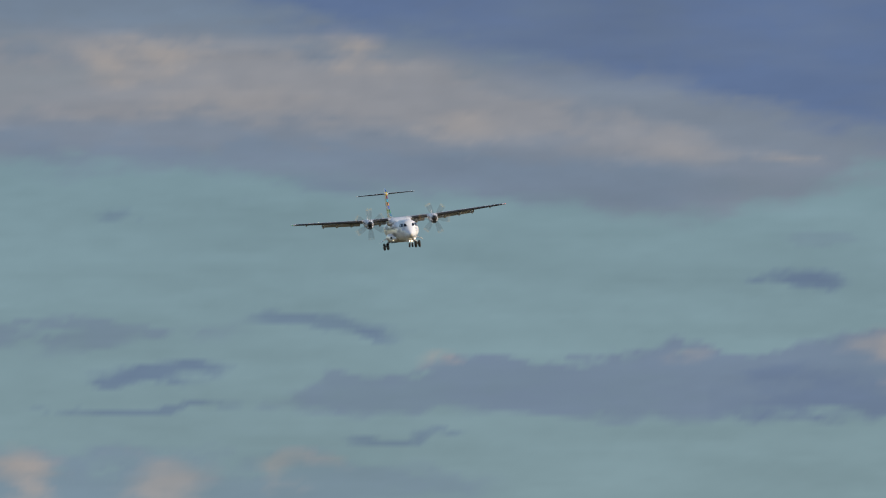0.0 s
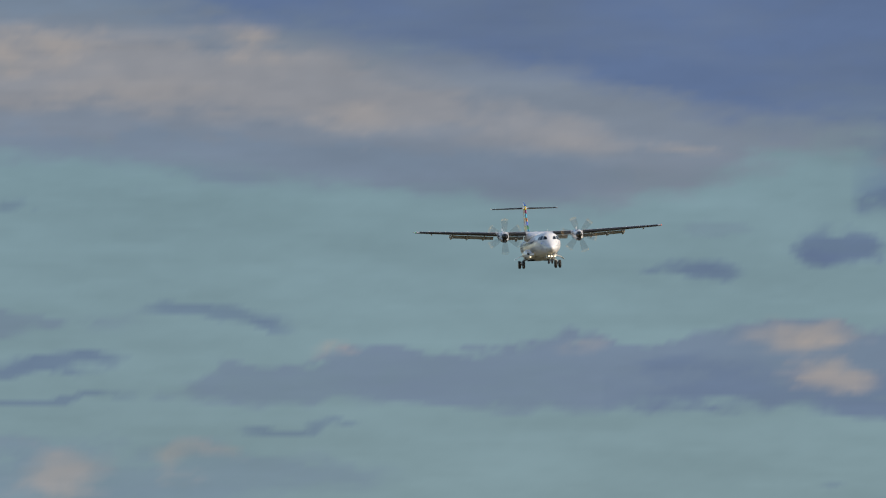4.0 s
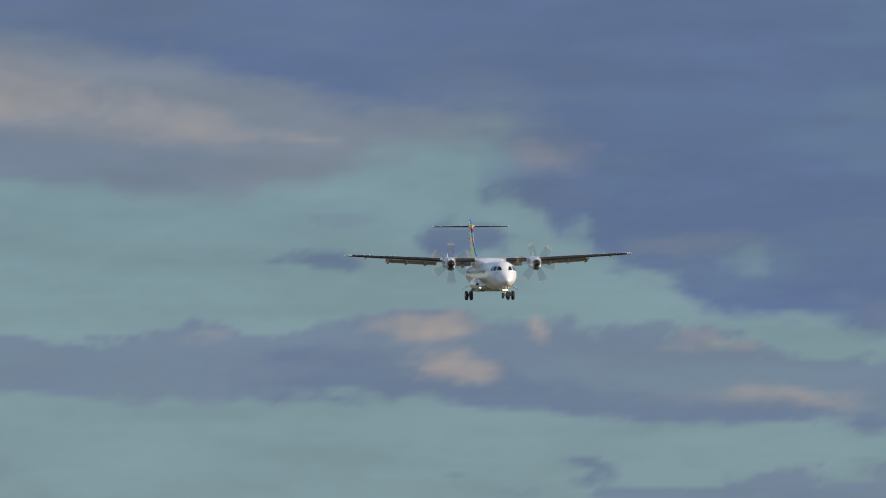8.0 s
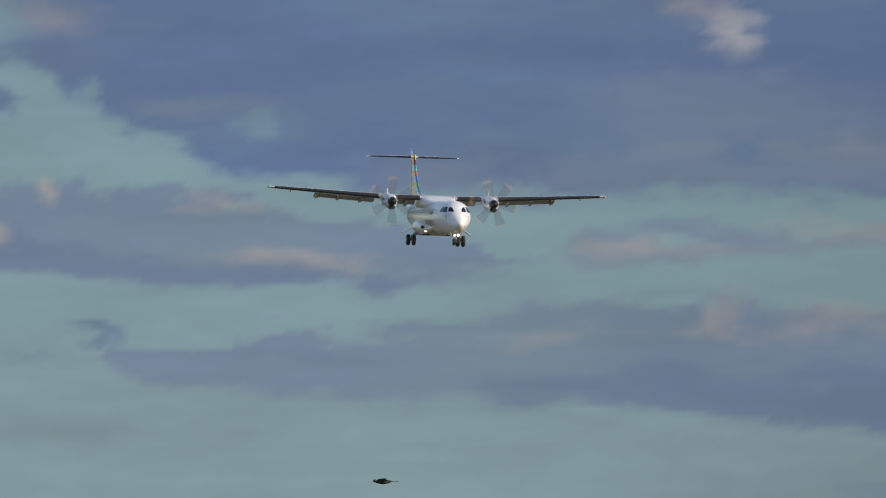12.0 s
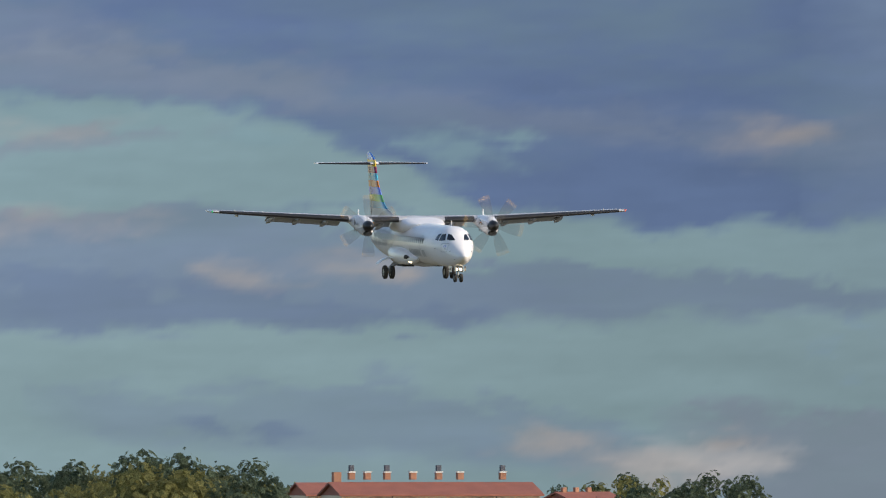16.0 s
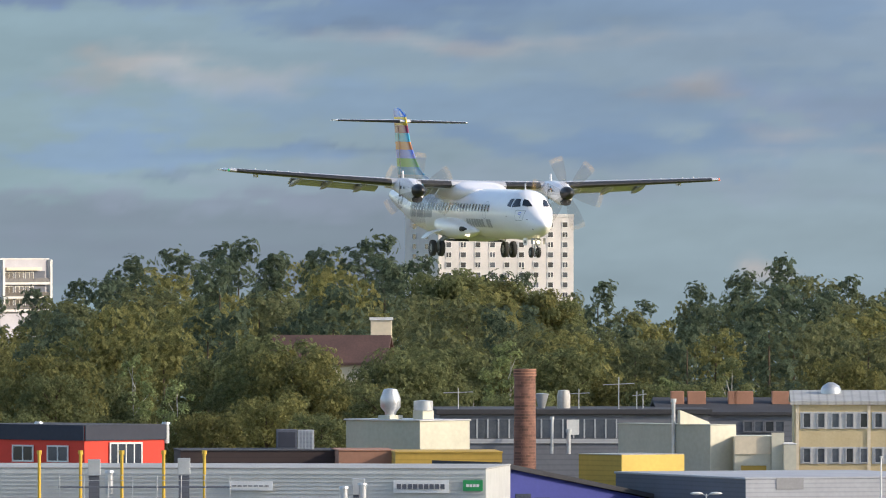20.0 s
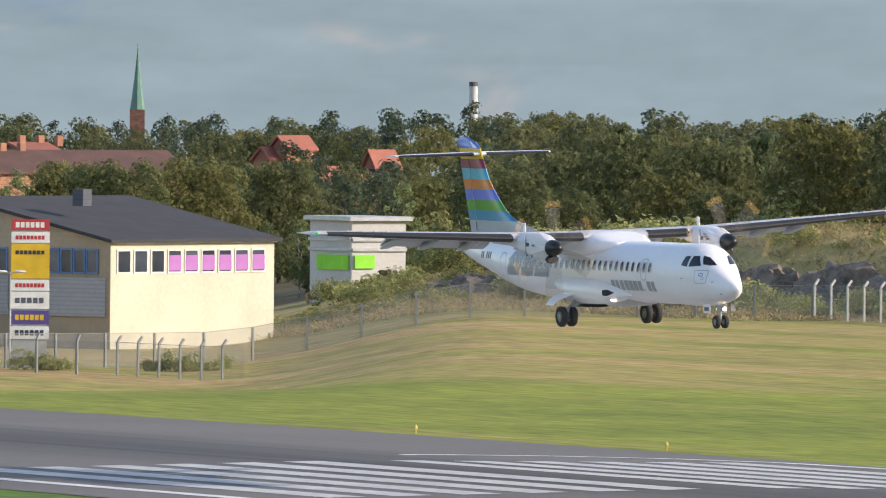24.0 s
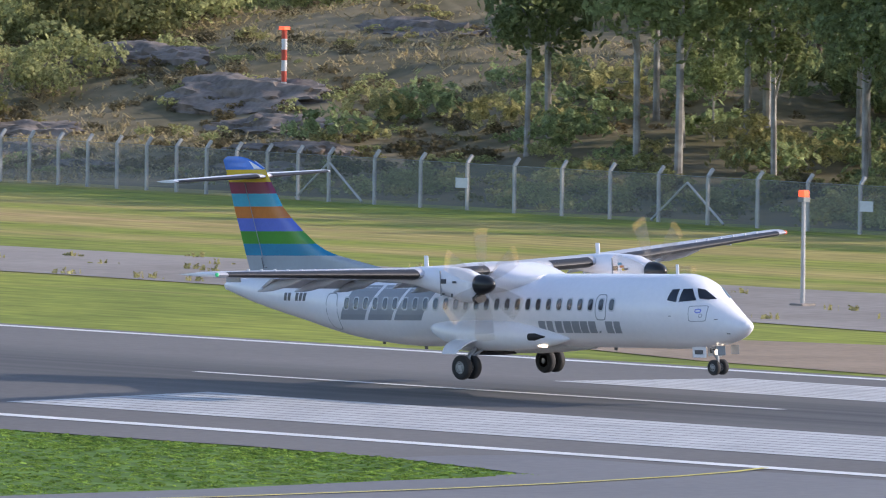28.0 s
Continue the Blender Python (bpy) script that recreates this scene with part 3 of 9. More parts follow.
        tube(bm, [(0.45, side * 1.2, 1.1), (0.05, side * 1.9, 0.65)], 0.05, 8)
        tube(bm, [(-0.32, side * 1.25, 1.1), (0.0, side * 1.95, 0.70)], 0.035, 8)
        tube(bm, [(0.0, side * 1.1, 1.0), (0.0, side * 1.85, 0.65)], 0.04, 8)
        leg = part("main_gear_leg", bm, STEEL, top, "grey steel landing gear leg", 40)
        for y in (1.75, 2.20):
            wheel("main_wheel", leg, 0.0, side * y, 0.36, 0.43, 0.27)
        bm = bmesh.new()
        door = []
        for k in range(8):
            a = k / 7
            door.append([Vector((x * (1 - 0.35 * a ** 4), side * (1.40 + 1.30 * a), 1.26 + 0.03 * a - 0.44 * a ** 3 + dz)) for x, dz in ((0.38, 0), (-0.70, 0), (-0.70, 0.05), (0.38, 0.05))])
        loft(bm, door if side < 0 else [r[::-1] for r in door])
        part("main_gear_door", bm, WHITE, top, "curved white landing gear door", 50)
        # closed black block stands in for the shade of the open well
        part("wheel_well", boxed(MAIN - 13.2, min(side * 0.55, side * 1.3), 0.74, MAIN - 11.6, max(side * 0.55, side * 1.3), 0.84), DARK, top, "black block in place of the wheel well's shade")
    # belly pan
    bm = bmesh.new()
    ring = []
    for s, w, z in ((8.0, 0.1, 0.92), (9.4, 0.8, 0.80), (10.8, 1.05, 0.74), (13.8, 1.05, 0.74), (15.0, 0.7, 0.82), (15.9, 0.1, 0.93)):
        ring.append([Vector((MAIN - s, math.cos(t) * w, z + 0.42 + math.sin(t) * 0.42)) for t in (2 * math.pi * k / 18 for k in range(18))])
    loft(bm, [r[::-1] for r in ring])
    part("belly_fairing", bm, GREY_BELLY, top, "grey belly fairing", 60)
    # nose gear
    bm = bmesh.new()
    tube(bm, [(10.62, 0, 1.1), (10.66, 0, 0.52), (10.66, 0, 0.32)], [0.07, 0.055, 0.05], 10)
    tube(bm, [(10.66, -0.24, 0.32), (10.66, 0.24, 0.32)], 0.04, 8)
    tube(bm, [(10.25, 0, 1.05), (10.64, 0, 0.58)], 0.035, 8)
    leg = part("nose_gear_leg", bm, STEEL, top, "grey steel nose gear leg", 40)
    for y in (-0.19, 0.19):
        wheel("nose_wheel", leg, 10.66, y, 0.31, 0.27, 0.18)
    for y in (-0.14, 0.14):
        bm = bmesh.new()
        tube(bm, [(10.76, y, 0.84), (10.79, y, 0.84)], [0.085, 0.09], 12)
        part("taxi_light", bm, LANDING_LIGHT, leg, "lit landing light")
        bm = bmesh.new()
        tube(bm, [(10.60, y, 0.84), (10.76, y, 0.84)], [0.05, 0.10], 12)
        part("taxi_light_housing", bm, STEEL, leg)
    for y in (-0.36, 0.36):
        part("nose_gear_door", boxed(9.80, y - 0.015, 0.66, 10.48, y + 0.015, 1.04, 0.01), WHITE, top, "white nose gear door with a dark mark")
        bm = boxed(9.92, y - 0.021, 0.77, 10.34, y + 0.021, 0.92)
        part("nose_gear_door_mark", bm, DARK_MARK, top)
        part("nose_gear_front_door", boxed(11.0, y * 0.9 - 0.012, 0.74, 11.40, y * 0.9 + 0.012, 1.06, 0.01), LOGO_GREY, top, "nose gear front door")
    # wing: centre box, outer panels, boots, flaps, fairings
    mid = [(0.0, 11.75, 2.62, 3.66, 0.18), (4.4, 11.75, 2.62, 3.70, 0.18)]
    outer = [(4.4, 11.75, 2.62, 3.70, 0.18), (7.0, 11.95, 2.34, 3.85, 0.17), (10.0, 12.15, 2.02, 4.02, 0.155), (13.0, 12.36, 1.66, 4.19, 0.14), (13.4, 12.42, 1.55, 4.215, 0.13)]
    for side in (-1, 1):
        w0 = wing_half(side, mid, WING_UNDER, "inner_wing", top, "pale grey inner wing")
        w1 = wing_half(side, outer, WING_UNDER, "outer_wing", top, "pale grey tapered outer wing")
        leading_boot(side, [(1.5, 11.75, 2.62, 3.67, 0.18), (3.4, 11.75, 2.62, 3.69, 0.18)], w0)
        leading_boot(side, [(4.75, 11.78, 2.58, 3.72, 0.18), (7.0, 11.95, 2.34, 3.85, 0.17), (10.0, 12.15, 2.02, 4.02, 0.155), (13.0, 12.36, 1.66, 4.19, 0.14)], w1)
        # white wing tip that trails aft, with its light
        bm = bmesh.new()
        rr = []
        for y, s, c, z, t in ((13.35, 12.42, 1.58, 4.21, 0.13), (13.46, 12.55, 1.60, 4.22, 0.11), (13.53, 12.85, 1.55, 4.23, 0.06)):
            rr.append([Vector((MAIN - s - x, side * y, z + h)) for x, h in foil(c, t)])
        loft(bm, rr if side < 0 else [r[::-1] for r in rr])
        tip = part("wing_tip", bm, WHITE, w1, "white wing tip", 50)
        bm = bmesh.new()
        bmesh.ops.create_uvsphere(bm, u_segments=10, v_segments=6, radius=0.075, matrix=Matrix.Translation((MAIN - 12.50, side * 13.42, 4.22)))
        part("navigation_light", bm, GREEN_LIGHT if side < 0 else RED_LIGHT, tip, "green light" if side < 0 else "red light")
        # flaps lowered, in two lengths, with their track fairings
        for y0, y1, s0, s1, z0, z1, c in ((1.5, 3.35, 14.05, 14.05, 3.50, 3.52, 0.85), (4.8, 9.6, 14.05, 13.95, 3.55, 3.86, 0.75)):
            bm = bmesh.new()
            rr = []
            for y, s, z in ((y0, s0, z0), (y1, s1, z1)):
                rr.append([Vector((MAIN - s - x * 0.9 - h * 0.3, side * y, z + h * 0.9 - x * 0.42)) for x, h in foil(c, 0.14, 5)])
            loft(bm, rr if side < 0 else [r[::-1] for r in rr])
            part("flap", bm, WING_UNDER, w1, "lowered pale grey flap", 50)
        for y, z in ((2.3, 3.40), (5.9, 3.62), (7.7, 3.74), (9.4, 3.84)):
            bm = bmesh.new()
            tube(bm, [(MAIN - 12.7, side * y, z), (MAIN - 13.4, side * y, z - 0.12), (MAIN - 14.3, side * y, z - 0.26), (MAIN - 15.0, side * y, z - 0.42)], [0.04, 0.14, 0.16, 0.03], 8)
            part("flap_track_fairing", bm, WING_UNDER, w1, "", 50)
        part("aileron_hinge", boxed(MAIN - 14.1, side * 11.6 - 0.04, 3.86, MAIN - 13.4, side * 11.6 + 0.04, 4.04, 0.01), WING_UNDER, w1)
        bm = bmesh.new()
        for k in range(9):
            y = 7.2 + 0.6 * k
            zt = float(np.interp(y, [4.4, 13], [3.70, 4.19])) + 0.17
            box(bm, MAIN - 12.55, side * y - 0.01, zt - 0.05, MAIN - 12.42, side * y + 0.01, zt + 0.035)
        tagged(part("vortex_generators", bm, WHITE, w1), kind="stuff")
        # engine nacelle
        yc = side * 4.05
        bm = bmesh.new()
        rr = [nacelle_ring(*q) for q in ((9.52, 0.30, 0.32, 3.34, yc, 1.80), (9.58, 0.37, 0.36, 3.34, yc, 1.66), (9.72, 0.43, 0.43, 3.34, yc, 1.42), (10.2, 0.52, 0.56, 3.36, yc, 1.12), (10.8, 0.57, 0.60, 3.38, yc, 0.78), (11.6, 0.58, 0.58, 3.42, yc, 0.58), (12.3, 0.56, 0.52, 3.47, yc, 0.36), (13.0, 0.50, 0.44, 3.52, yc, 0.3), (14.2, 0.36, 0.30, 3.54, yc, 0.4), (15.2, 0.10, 0.10, 3.54, yc, 1.0))]
        loft(bm, rr[::-1])
        eng = part("engine_nacelle", bm, WHITE, top, "white engine nacelle", 60)
        bm = bmesh.new()
        loft(bm, [nacelle_ring(9.47, 0.27, 0.17, 2.90, yc), nacelle_ring(9.60, 0.29, 0.19, 2.90, yc)][::-1])
        part("engine_intake", bm, DARK, eng, "dark oval engine intake")
        for sy in (-1, 1):
            part("nacelle_joint", boxed(MAIN - 10.90, yc + sy * 0.565 - 0.015, 3.0, MAIN - 10.86, yc + sy * 0.565 + 0.02, 3.86), LOGO_GREY, eng)
        for sx, sz, w, h in ((10.62, 3.50, 0.24, 0.16), (10.10, 3.47, 0.18, 0.07), (10.72, 3.06, 0.10, 0.07), (10.3, 3.02, 0.05, 0.12)):
            part("nacelle_vent", boxed(MAIN - sx - w, yc + side * 0.555 - 0.02, sz - h / 2, MAIN - sx, yc + side * 0.555 + 0.012, sz + h / 2), DARK_MARK, eng)
            part("nacelle_vent", boxed(MAIN - sx - w, yc - side * 0.555 - 0.012, sz - h / 2, MAIN - sx, yc - side * 0.555 + 0.02, sz + h / 2), DARK_MARK, eng)
        part("nacelle_strake", boxed(MAIN - 12.3, yc - 0.03, 3.8, MAIN - 12.1, yc + 0.03, 4.36, 0.02), WHITE, eng)
        # propeller, spun by its own keys
        prop = new("propeller")
        prop.parent = top
        prop.location = (MAIN - 9.36, yc, 3.36)
        tagged(prop, "six-bladed propeller smeared by turning")
        bm = bmesh.new()
        sp = [(0.10, 0.35), (0.0, 0.35), (0.22, 0.32), (0.42, 0.24), (0.54, 0.14), (0.60, 0.03)]
        loft(bm, [[Vector((x if i else -0.14, math.cos(2 * math.pi * k / 20) * r, math.sin(2 * math.pi * k / 20) * r)) for k in range(20)] for i, (x, r) in enumerate(sp)])
        part("spinner", bm, SPINNER, prop, "black pointed spinner", 50)
        for k in range(6):
            a = 2 * math.pi * k / 6
            bm = bmesh.new()
            bt = bmesh.new()
            m = Matrix.Rotation(a, 4, "X")
            def strip(b, r0, r1, w0, w1):
                for sgn in (0, 1):
                    rows_ = []
                    for r, wd in ((r0, w0), ((r0 + r1) / 2, (w0 + w1) / 2), (r1, w1)):
                        rows_.append([b.verts.new(m @ Vector((-0.02 + 0.05 * sgn + 0.08 * math.cos(math.pi * q), r * math.sin(wd * (q - 0.5)), r * math.cos(wd * (q - 0.5))))) for q in (0, 0.25, 0.5, 0.75, 1)])
                    for r_a, r_b in zip(rows_, rows_[1:]):
                        for i in range(4):
                            b.faces.new((r_a[i], r_a[i + 1], r_b[i + 1], r_b[i]))
            strip(bm, 0.34, 1.72, 0.75, 0.46)
            strip(bt, 1.73, 1.965, 0.46, 0.40)
            blade = part("blade", bm, BLADE_BLUR, prop)
            part("blade_tip", bt, TIP_BLUR, blade, "yellow blade tip")
    # fairing over the wing's middle
    bm = bmesh.new()
    ring = []
    for s, w, z0, z1 in ((10.2, 0.75, 3.20, 3.49), (10.8, 1.20, 3.0, 3.60), (11.4, 1.40, 2.85, 3.78), (12.0, 1.46, 2.75, 3.88), (13.0, 1.47, 2.75, 3.92), (14.2, 1.46, 2.75, 3.90), (15.6, 1.3, 2.85, 3.74), (17.0, 0.8, 3.1, 3.57), (17.8, 0.3, 3.35, 3.47)):
        c, h = (z0 + z1) / 2, (z1 - z0) / 2
        ring.append([Vector((MAIN - s, math.copysign(abs(math.cos(t)) ** 0.55, math.cos(t)) * w, c + math.copysign(abs(math.sin(t)) ** 0.7, math.sin(t)) * h)) for t in (2 * math.pi * k / 28 for k in range(28))])
    loft(bm, [r[::-1] for r in ring])
    part("wing_fairing", bm, WHITE, top, "white fairing over the wing root", 60)
    # fin in coloured bands, with a long dorsal fillet
    lead = [(3.30, 17.2), (3.55, 18.4), (3.71, 19.11), (3.85, 19.85), (4.0, 20.65), (4.13, 21.33), (4.29, 21.93), (4.55, 22.51), (5.01, 23.18), (5.46, 23.76), (5.88, 24.22), (6.34, 24.52), (6.77, 24.80), (7.21, 25.08), (7.37, 25.42), (7.50, 25.72), (7.60, 26.02), (7.67, 26.45)]
    trail = [(2.9, 25.9), (3.68, 26.15), (4.13, 26.30), (4.99, 26.56), (5.84, 26.84), (6.71, 27.06), (7.22, 27.21), (7.56, 27.33), (7.67, 27.1)]
    def at(tab, z):
        return float(np.interp(z, [q[0] for q in tab], [q[1] for q in tab]))
    cuts = [3.0, 4.13, 4.55, 5.0, 5.46, 5.88, 6.34, 6.75, 7.20, 7.67]
    fin = None
    for i, (z0, z1) in enumerate(zip(cuts, cuts[1:])):
        bm = bmesh.new()
        rr = []
        nz = 9 if i == 0 else 7 if i == 8 else 4
        for k in range(nz + 1):
            z = z0 + (z1 - z0) * k / nz
            s0, s1 = at(lead, z), at(trail, z)
            th = 0.115 if z < 7.4 else 0.08
            rr.append([Vector((MAIN - s0 - x, h * min(1, 2.4 / (s1 - s0)), z)) for x, h in [(p[0], p[1]) for p in foil(s1 - s0, th)]])
        loft(bm, rr)
        ob = part("fin" if i == 0 else "fin_band", bm, GREY_FIN if i == 0 else BAND[i - 1], fin or top, ("pale grey fin root" if i == 0 else BAND[i - 1].name[4:].replace("_", " ") + " band of the fin"), 50)
        fin = fin or ob
    bm = bmesh.new()
    for sy in (-1, 1):
        vs = [bm.verts.new((MAIN - s, sy * (0.085 + 0.08 * (s - 25.16)), z)) for s, z in ((25.16, 7.23), (25.55, 7.23), (25.80, 7.52), (25.66, 7.47))]
        bm.faces.new(vs if sy < 0 else vs[::-1])
    part("fin_tip_panel", bm, WHITE, fin, "white panel at the fin's leading edge")
    for sy in (-1, 1):
        part("rudder_joint", tube(bmesh.new(), [(MAIN - 25.15, sy * 0.155, 3.75), (MAIN - 25.35, sy * 0.135, 4.4), (MAIN - 25.75, sy * 0.115, 5.6), (MAIN - 26.1, sy * 0.095, 6.7)], 0.012, 5), LOGO_GREY, fin)
        part("rudder_hinge", tube(bmesh.new(), [(MAIN - 25.28, sy * 0.16, 4.05), (MAIN - 25.16, sy * 0.19, 3.70), (MAIN - 25.0, sy * 0.17, 3.72)], 0.018, 5), DARK_MARK, fin)
    for side in (-1, 1):
        tp = wing_half(side, [(0.0, 24.98, 1.92, 6.95, 0.11), (3.66, 25.72, 1.08, 6.95, 0.10)], WHITE, "tailplane", top, "white tailplane")
        leading_boot(side, [(0.30, 25.03, 1.86, 6.95, 0.11), (3.55, 25.69, 1.10, 6.95, 0.10)], tp)
    for side in (-1, 1):
        part("panel_badge", ring_patch(bmesh.new(), 1.93, 2.29, 0.11, 0.075, 0.03, side, 0.012, 16, 2.5), BAND[2], body, "small blue badge")
        part("panel_badge", ring_patch(bmesh.new(), 1.83, 2.13, 0.07, 0.07, 0.022, side, 0.012, 16, 2.0), LOGO_GREY, body)
        for s, z in ((1.35, 1.98), (3.05, 2.14), (0.95, 1.52)):
            part("air_probe", tube(bmesh.new(), [on_body(s, z, side, 0.0), on_body(s - 0.05, z, side, 0.06), on_body(s - 0.16, z, side, 0.07)], 0.014, 6), DARK_MARK, body)
        part("wiper", tube(bmesh.new(), [on_body(1.70, 2.64, side, 0.03), on_body(1.98, 2.70, side, 0.03)], 0.012, 5), DARK_MARK, body)
        for y0, c in ((4.62, 0), (4.62, 3), (4.62, 6)):
            k = (0, 3, 6).index(c)
            part("cowl_stripe", boxed(MAIN - 10.55 + 0.10 * k - 0.05, side * -0.558 + side * 4.05 - 0.006, 3.62 - 0.1 * k, MAIN - 10.40 + 0.10 * k, side * -0.558 + side * 4.05 + 0.006, 3.70 - 0.1 * k), BAND[c], top)
    for s, z in ((3.75, 3.48),):
        part("antenna", boxed(MAIN - s - 0.14, -0.02, z, MAIN - s, 0.02, z + 0.36, 0.01), WHITE, top)
    for s in (19.0, 16.8, 7.0):
        w, h, c = body_at(s)
        part("belly_antenna", boxed(MAIN - s - 0.16, -0.012, c - h - 0.10, MAIN - s, 0.012, c - h + 0.03), DARK_MARK, top)
    return top


PLANE = airliner()


# ---- sky: a far dome of broken cloud ----
def value_noise(u, v, seed):
    """Smooth lattice noise of arrays, -1 to 1."""
    rng = np.random.RandomState(seed)
    table = rng.rand(256, 256) * 2 - 1
    iu, iv = np.floor(u).astype(int), np.floor(v).astype(int)
    fu, fv = u - iu, v - iv
    fu, fv = fu * fu * (3 - 2 * fu), fv * fv * (3 - 2 * fv)
    def g(a, b):
        return table[a % 256, b % 256]
    return (g(iu, iv) * (1 - fu) + g(iu + 1, iv) * fu) * (1 - fv) + (g(iu, iv + 1) * (1 - fu) + g(iu + 1, iv + 1) * fu) * fv


def billow(u, v, seed, octaves=5):
    total, amp = 0, 1.0
    for k in range(octaves):
        total = total + amp * value_noise(u * 2 ** k + 17 * k, v * 2 ** k + 31 * k, seed + k)
        amp *= 0.55
    return total


def linear(r, g, b):
    return np.array([((c / 255 + 0.055) / 1.055) ** 2.4 for c in (r, g, b)])


TEAL, LOW = linear(122, 149, 159), linear(127, 150, 156)
MAUVE, GREY, PINK, DARK_CLOUD, BLUE, AZURE = linear(121, 132, 147), linear(113, 130, 150), linear(160, 154, 151), linear(97, 114, 143), linear(94, 113, 147), linear(124, 150, 179)
CREAM_CLOUD = linear(184, 181, 180)
HAZE_CLOUD = linear(152, 164, 184)
DARK_TONE = DARK_CLOUD


def sky_dome():
    us, vs = np.arange(-7300, 3600, 11.0), np.arange(-520, 1500, 9.0)
    uu, vv = np.meshgrid(us, vs)
    wu = uu + 50 * billow(uu / 150, vv / 70, 5, 6)
    wv = vv + 17 * billow(uu / 170 + 50, vv / 60, 11, 6)
    rough = billow(uu / 130, vv / 46, 23, 5)
    fine = billow(uu / 46, vv / 19, 47, 4)
    soft = billow(uu / 420, vv / 110, 31, 5)
    streak = billow(uu / 300, vv / 42, 71, 6)
    k = np.clip((vv - 200) / 900, 0, 1)[..., None]
    east = np.clip((uu + 2600) / 2200, 0, 1)[..., None]
    east = east * east * (3 - 2 * east)
    col = LOW * (1 - k) + TEAL * k
    col = col * (1 - east) + (linear(150, 170, 180) * (1 - np.clip(vv / 420, 0, 1)[..., None]) + linear(142, 163, 185) * np.clip(vv / 420, 0, 1)[..., None]) * east
    state = [col]

    def blend(s, a, tone):
        a = np.clip(a, 0, 1)[..., None]
        state[0][s] = state[0][s] * (1 - a) + tone * a

    def puff(u, v, ru, rv, tone, amount):
        """A small cloud with a torn edge."""
        i0, i1 = np.searchsorted(us, (u - ru * 2.2 - 120, u + ru * 2.2 + 120))
        j0, j1 = np.searchsorted(vs, (v - rv * 2.2 - 90, v + rv * 2.2 + 90))
        s = np.s_[j0:j1, i0:i1]
        d = np.sqrt(((wu[s] - u) / ru) ** 2 + ((wv[s] - v) / rv) ** 2)
        gap = 1.45 if tone is PINK or tone is CREAM_CLOUD else 0.75
        a = np.clip(((1.25 if gap > 1 else 1.08) - d + 0.34 * rough[s] + 0.16 * fine[s]) / gap, 0, 1)
        blend(s, a * a * (3 - 2 * a) * amount * (1 + 0.18 * soft[s]), tone)

    def bank(tone, amount, up, down, *rows):
        """A long bank of cloud: rows of bearing, top and base; up and down: how far its top and its base fade."""
        bu = [r[0] for r in rows]
        i0, i1 = np.searchsorted(us, (bu[0], bu[-1]))
        s = np.s_[:, i0:i1]
        top, low = np.interp(uu[s], bu, [r[1] for r in rows]), np.interp(uu[s], bu, [r[2] for r in rows])
        edge = 24 * rough[s] + 11 * fine[s]
        a, b = np.clip((top + edge - vv[s]) / up + 0.3, 0, 1), np.clip((vv[s] - low + 0.7 * edge) / down + 0.4, 0, 1)
        ends = np.clip(np.minimum(uu[s] - bu[0], bu[-1] - uu[s]) / 140 + 0.25 * rough[s], 0, 1)
        a = a * a * (3 - 2 * a) * b * b * (3 - 2 * b) * ends
        blend(s, a * amount * (1 + 0.22 * soft[s] + 0.06 * fine[s]), tone)

    # the high bank over the approach, pale where the sun reaches it, blue above
    bank(MAUVE, .92, 60, 55, (-7300, 1600, 962), (-6810, 1600, 962), (-6400, 1600, 955), (-6210, 1600, 945), (-6010, 1600, 915), (-5810, 1600, 898), (-5700, 1600, 868), (-5560, 1600, 862), (-5400, 1600, 905), (-5300, 1600, 950), (-5100, 1600, 962), (-4800, 1600, 930))
    bank(GREY, .55, 40, 60, (-6900, 1020, 950), (-6500, 1010, 945), (-6200, 1000, 930), (-5900, 985, 895), (-5500, 970, 860))
    bank(PINK, .34, 60, 50, (-7200, 1195, 1055), (-6700, 1190, 1050), (-6400, 1180, 1045), (-6050, 1170, 1010), (-5800, 1080, 985), (-5500, 1010, 965))
    bank(GREY, .65, 80, 50, (-7300, 1600, 1205), (-6800, 1600, 1215), (-6300, 1600, 1200), (-6050, 1600, 1190))
    bank(BLUE, .88, 80, 75, (-6500, 1600, 1275), (-6250, 1600, 1205), (-5950, 1600, 1150), (-5610, 1600, 1088), (-5242, 1600, 1012), (-4962, 1600, 985), (-4700, 1600, 900), (-4500, 1600, 850))
    puff(-6570, 1142, 88, 46, PINK, .75)
    puff(-6500, 1128, 70, 36, PINK, .5)
    puff(-6170, 1160, 78, 38, PINK, .72)
    puff(-6440, 1080, 150, 40, PINK, .3)
    puff(-5960, 1028, 120, 38, PINK, .4)
    puff(-5400, 962, 62, 18, PINK, .45)
    puff(-5560, 985, 110, 22, PINK, .25)
    puff(-5850, 1110, 200, 22, MAUVE, .45)
    # the dark bank that follows it
    bank(BLUE, .92, 60, 42, (-5120, 1600, 905), (-5000, 1600, 850), (-4960, 1600, 795), (-4900, 1600, 765), (-4854, 1600, 735), (-4744, 1600, 695), (-4604, 1600, 655), (-4404, 1600, 633), (-4104, 1600, 622), (-3835, 1600, 630), (-3335, 1600, 616), (-3150, 1600, 590), (-2980, 1600, 520), (-2800, 1600, 430), (-2567, 1600, 402), (-2200, 1600, 405), (-1750, 1600, 402))
    bank(linear(112, 131, 160), .8, 60, 34, (-2250, 1600, 405), (-1800, 1600, 402), (-1300, 1600, 400), (-1000, 1600, 420))
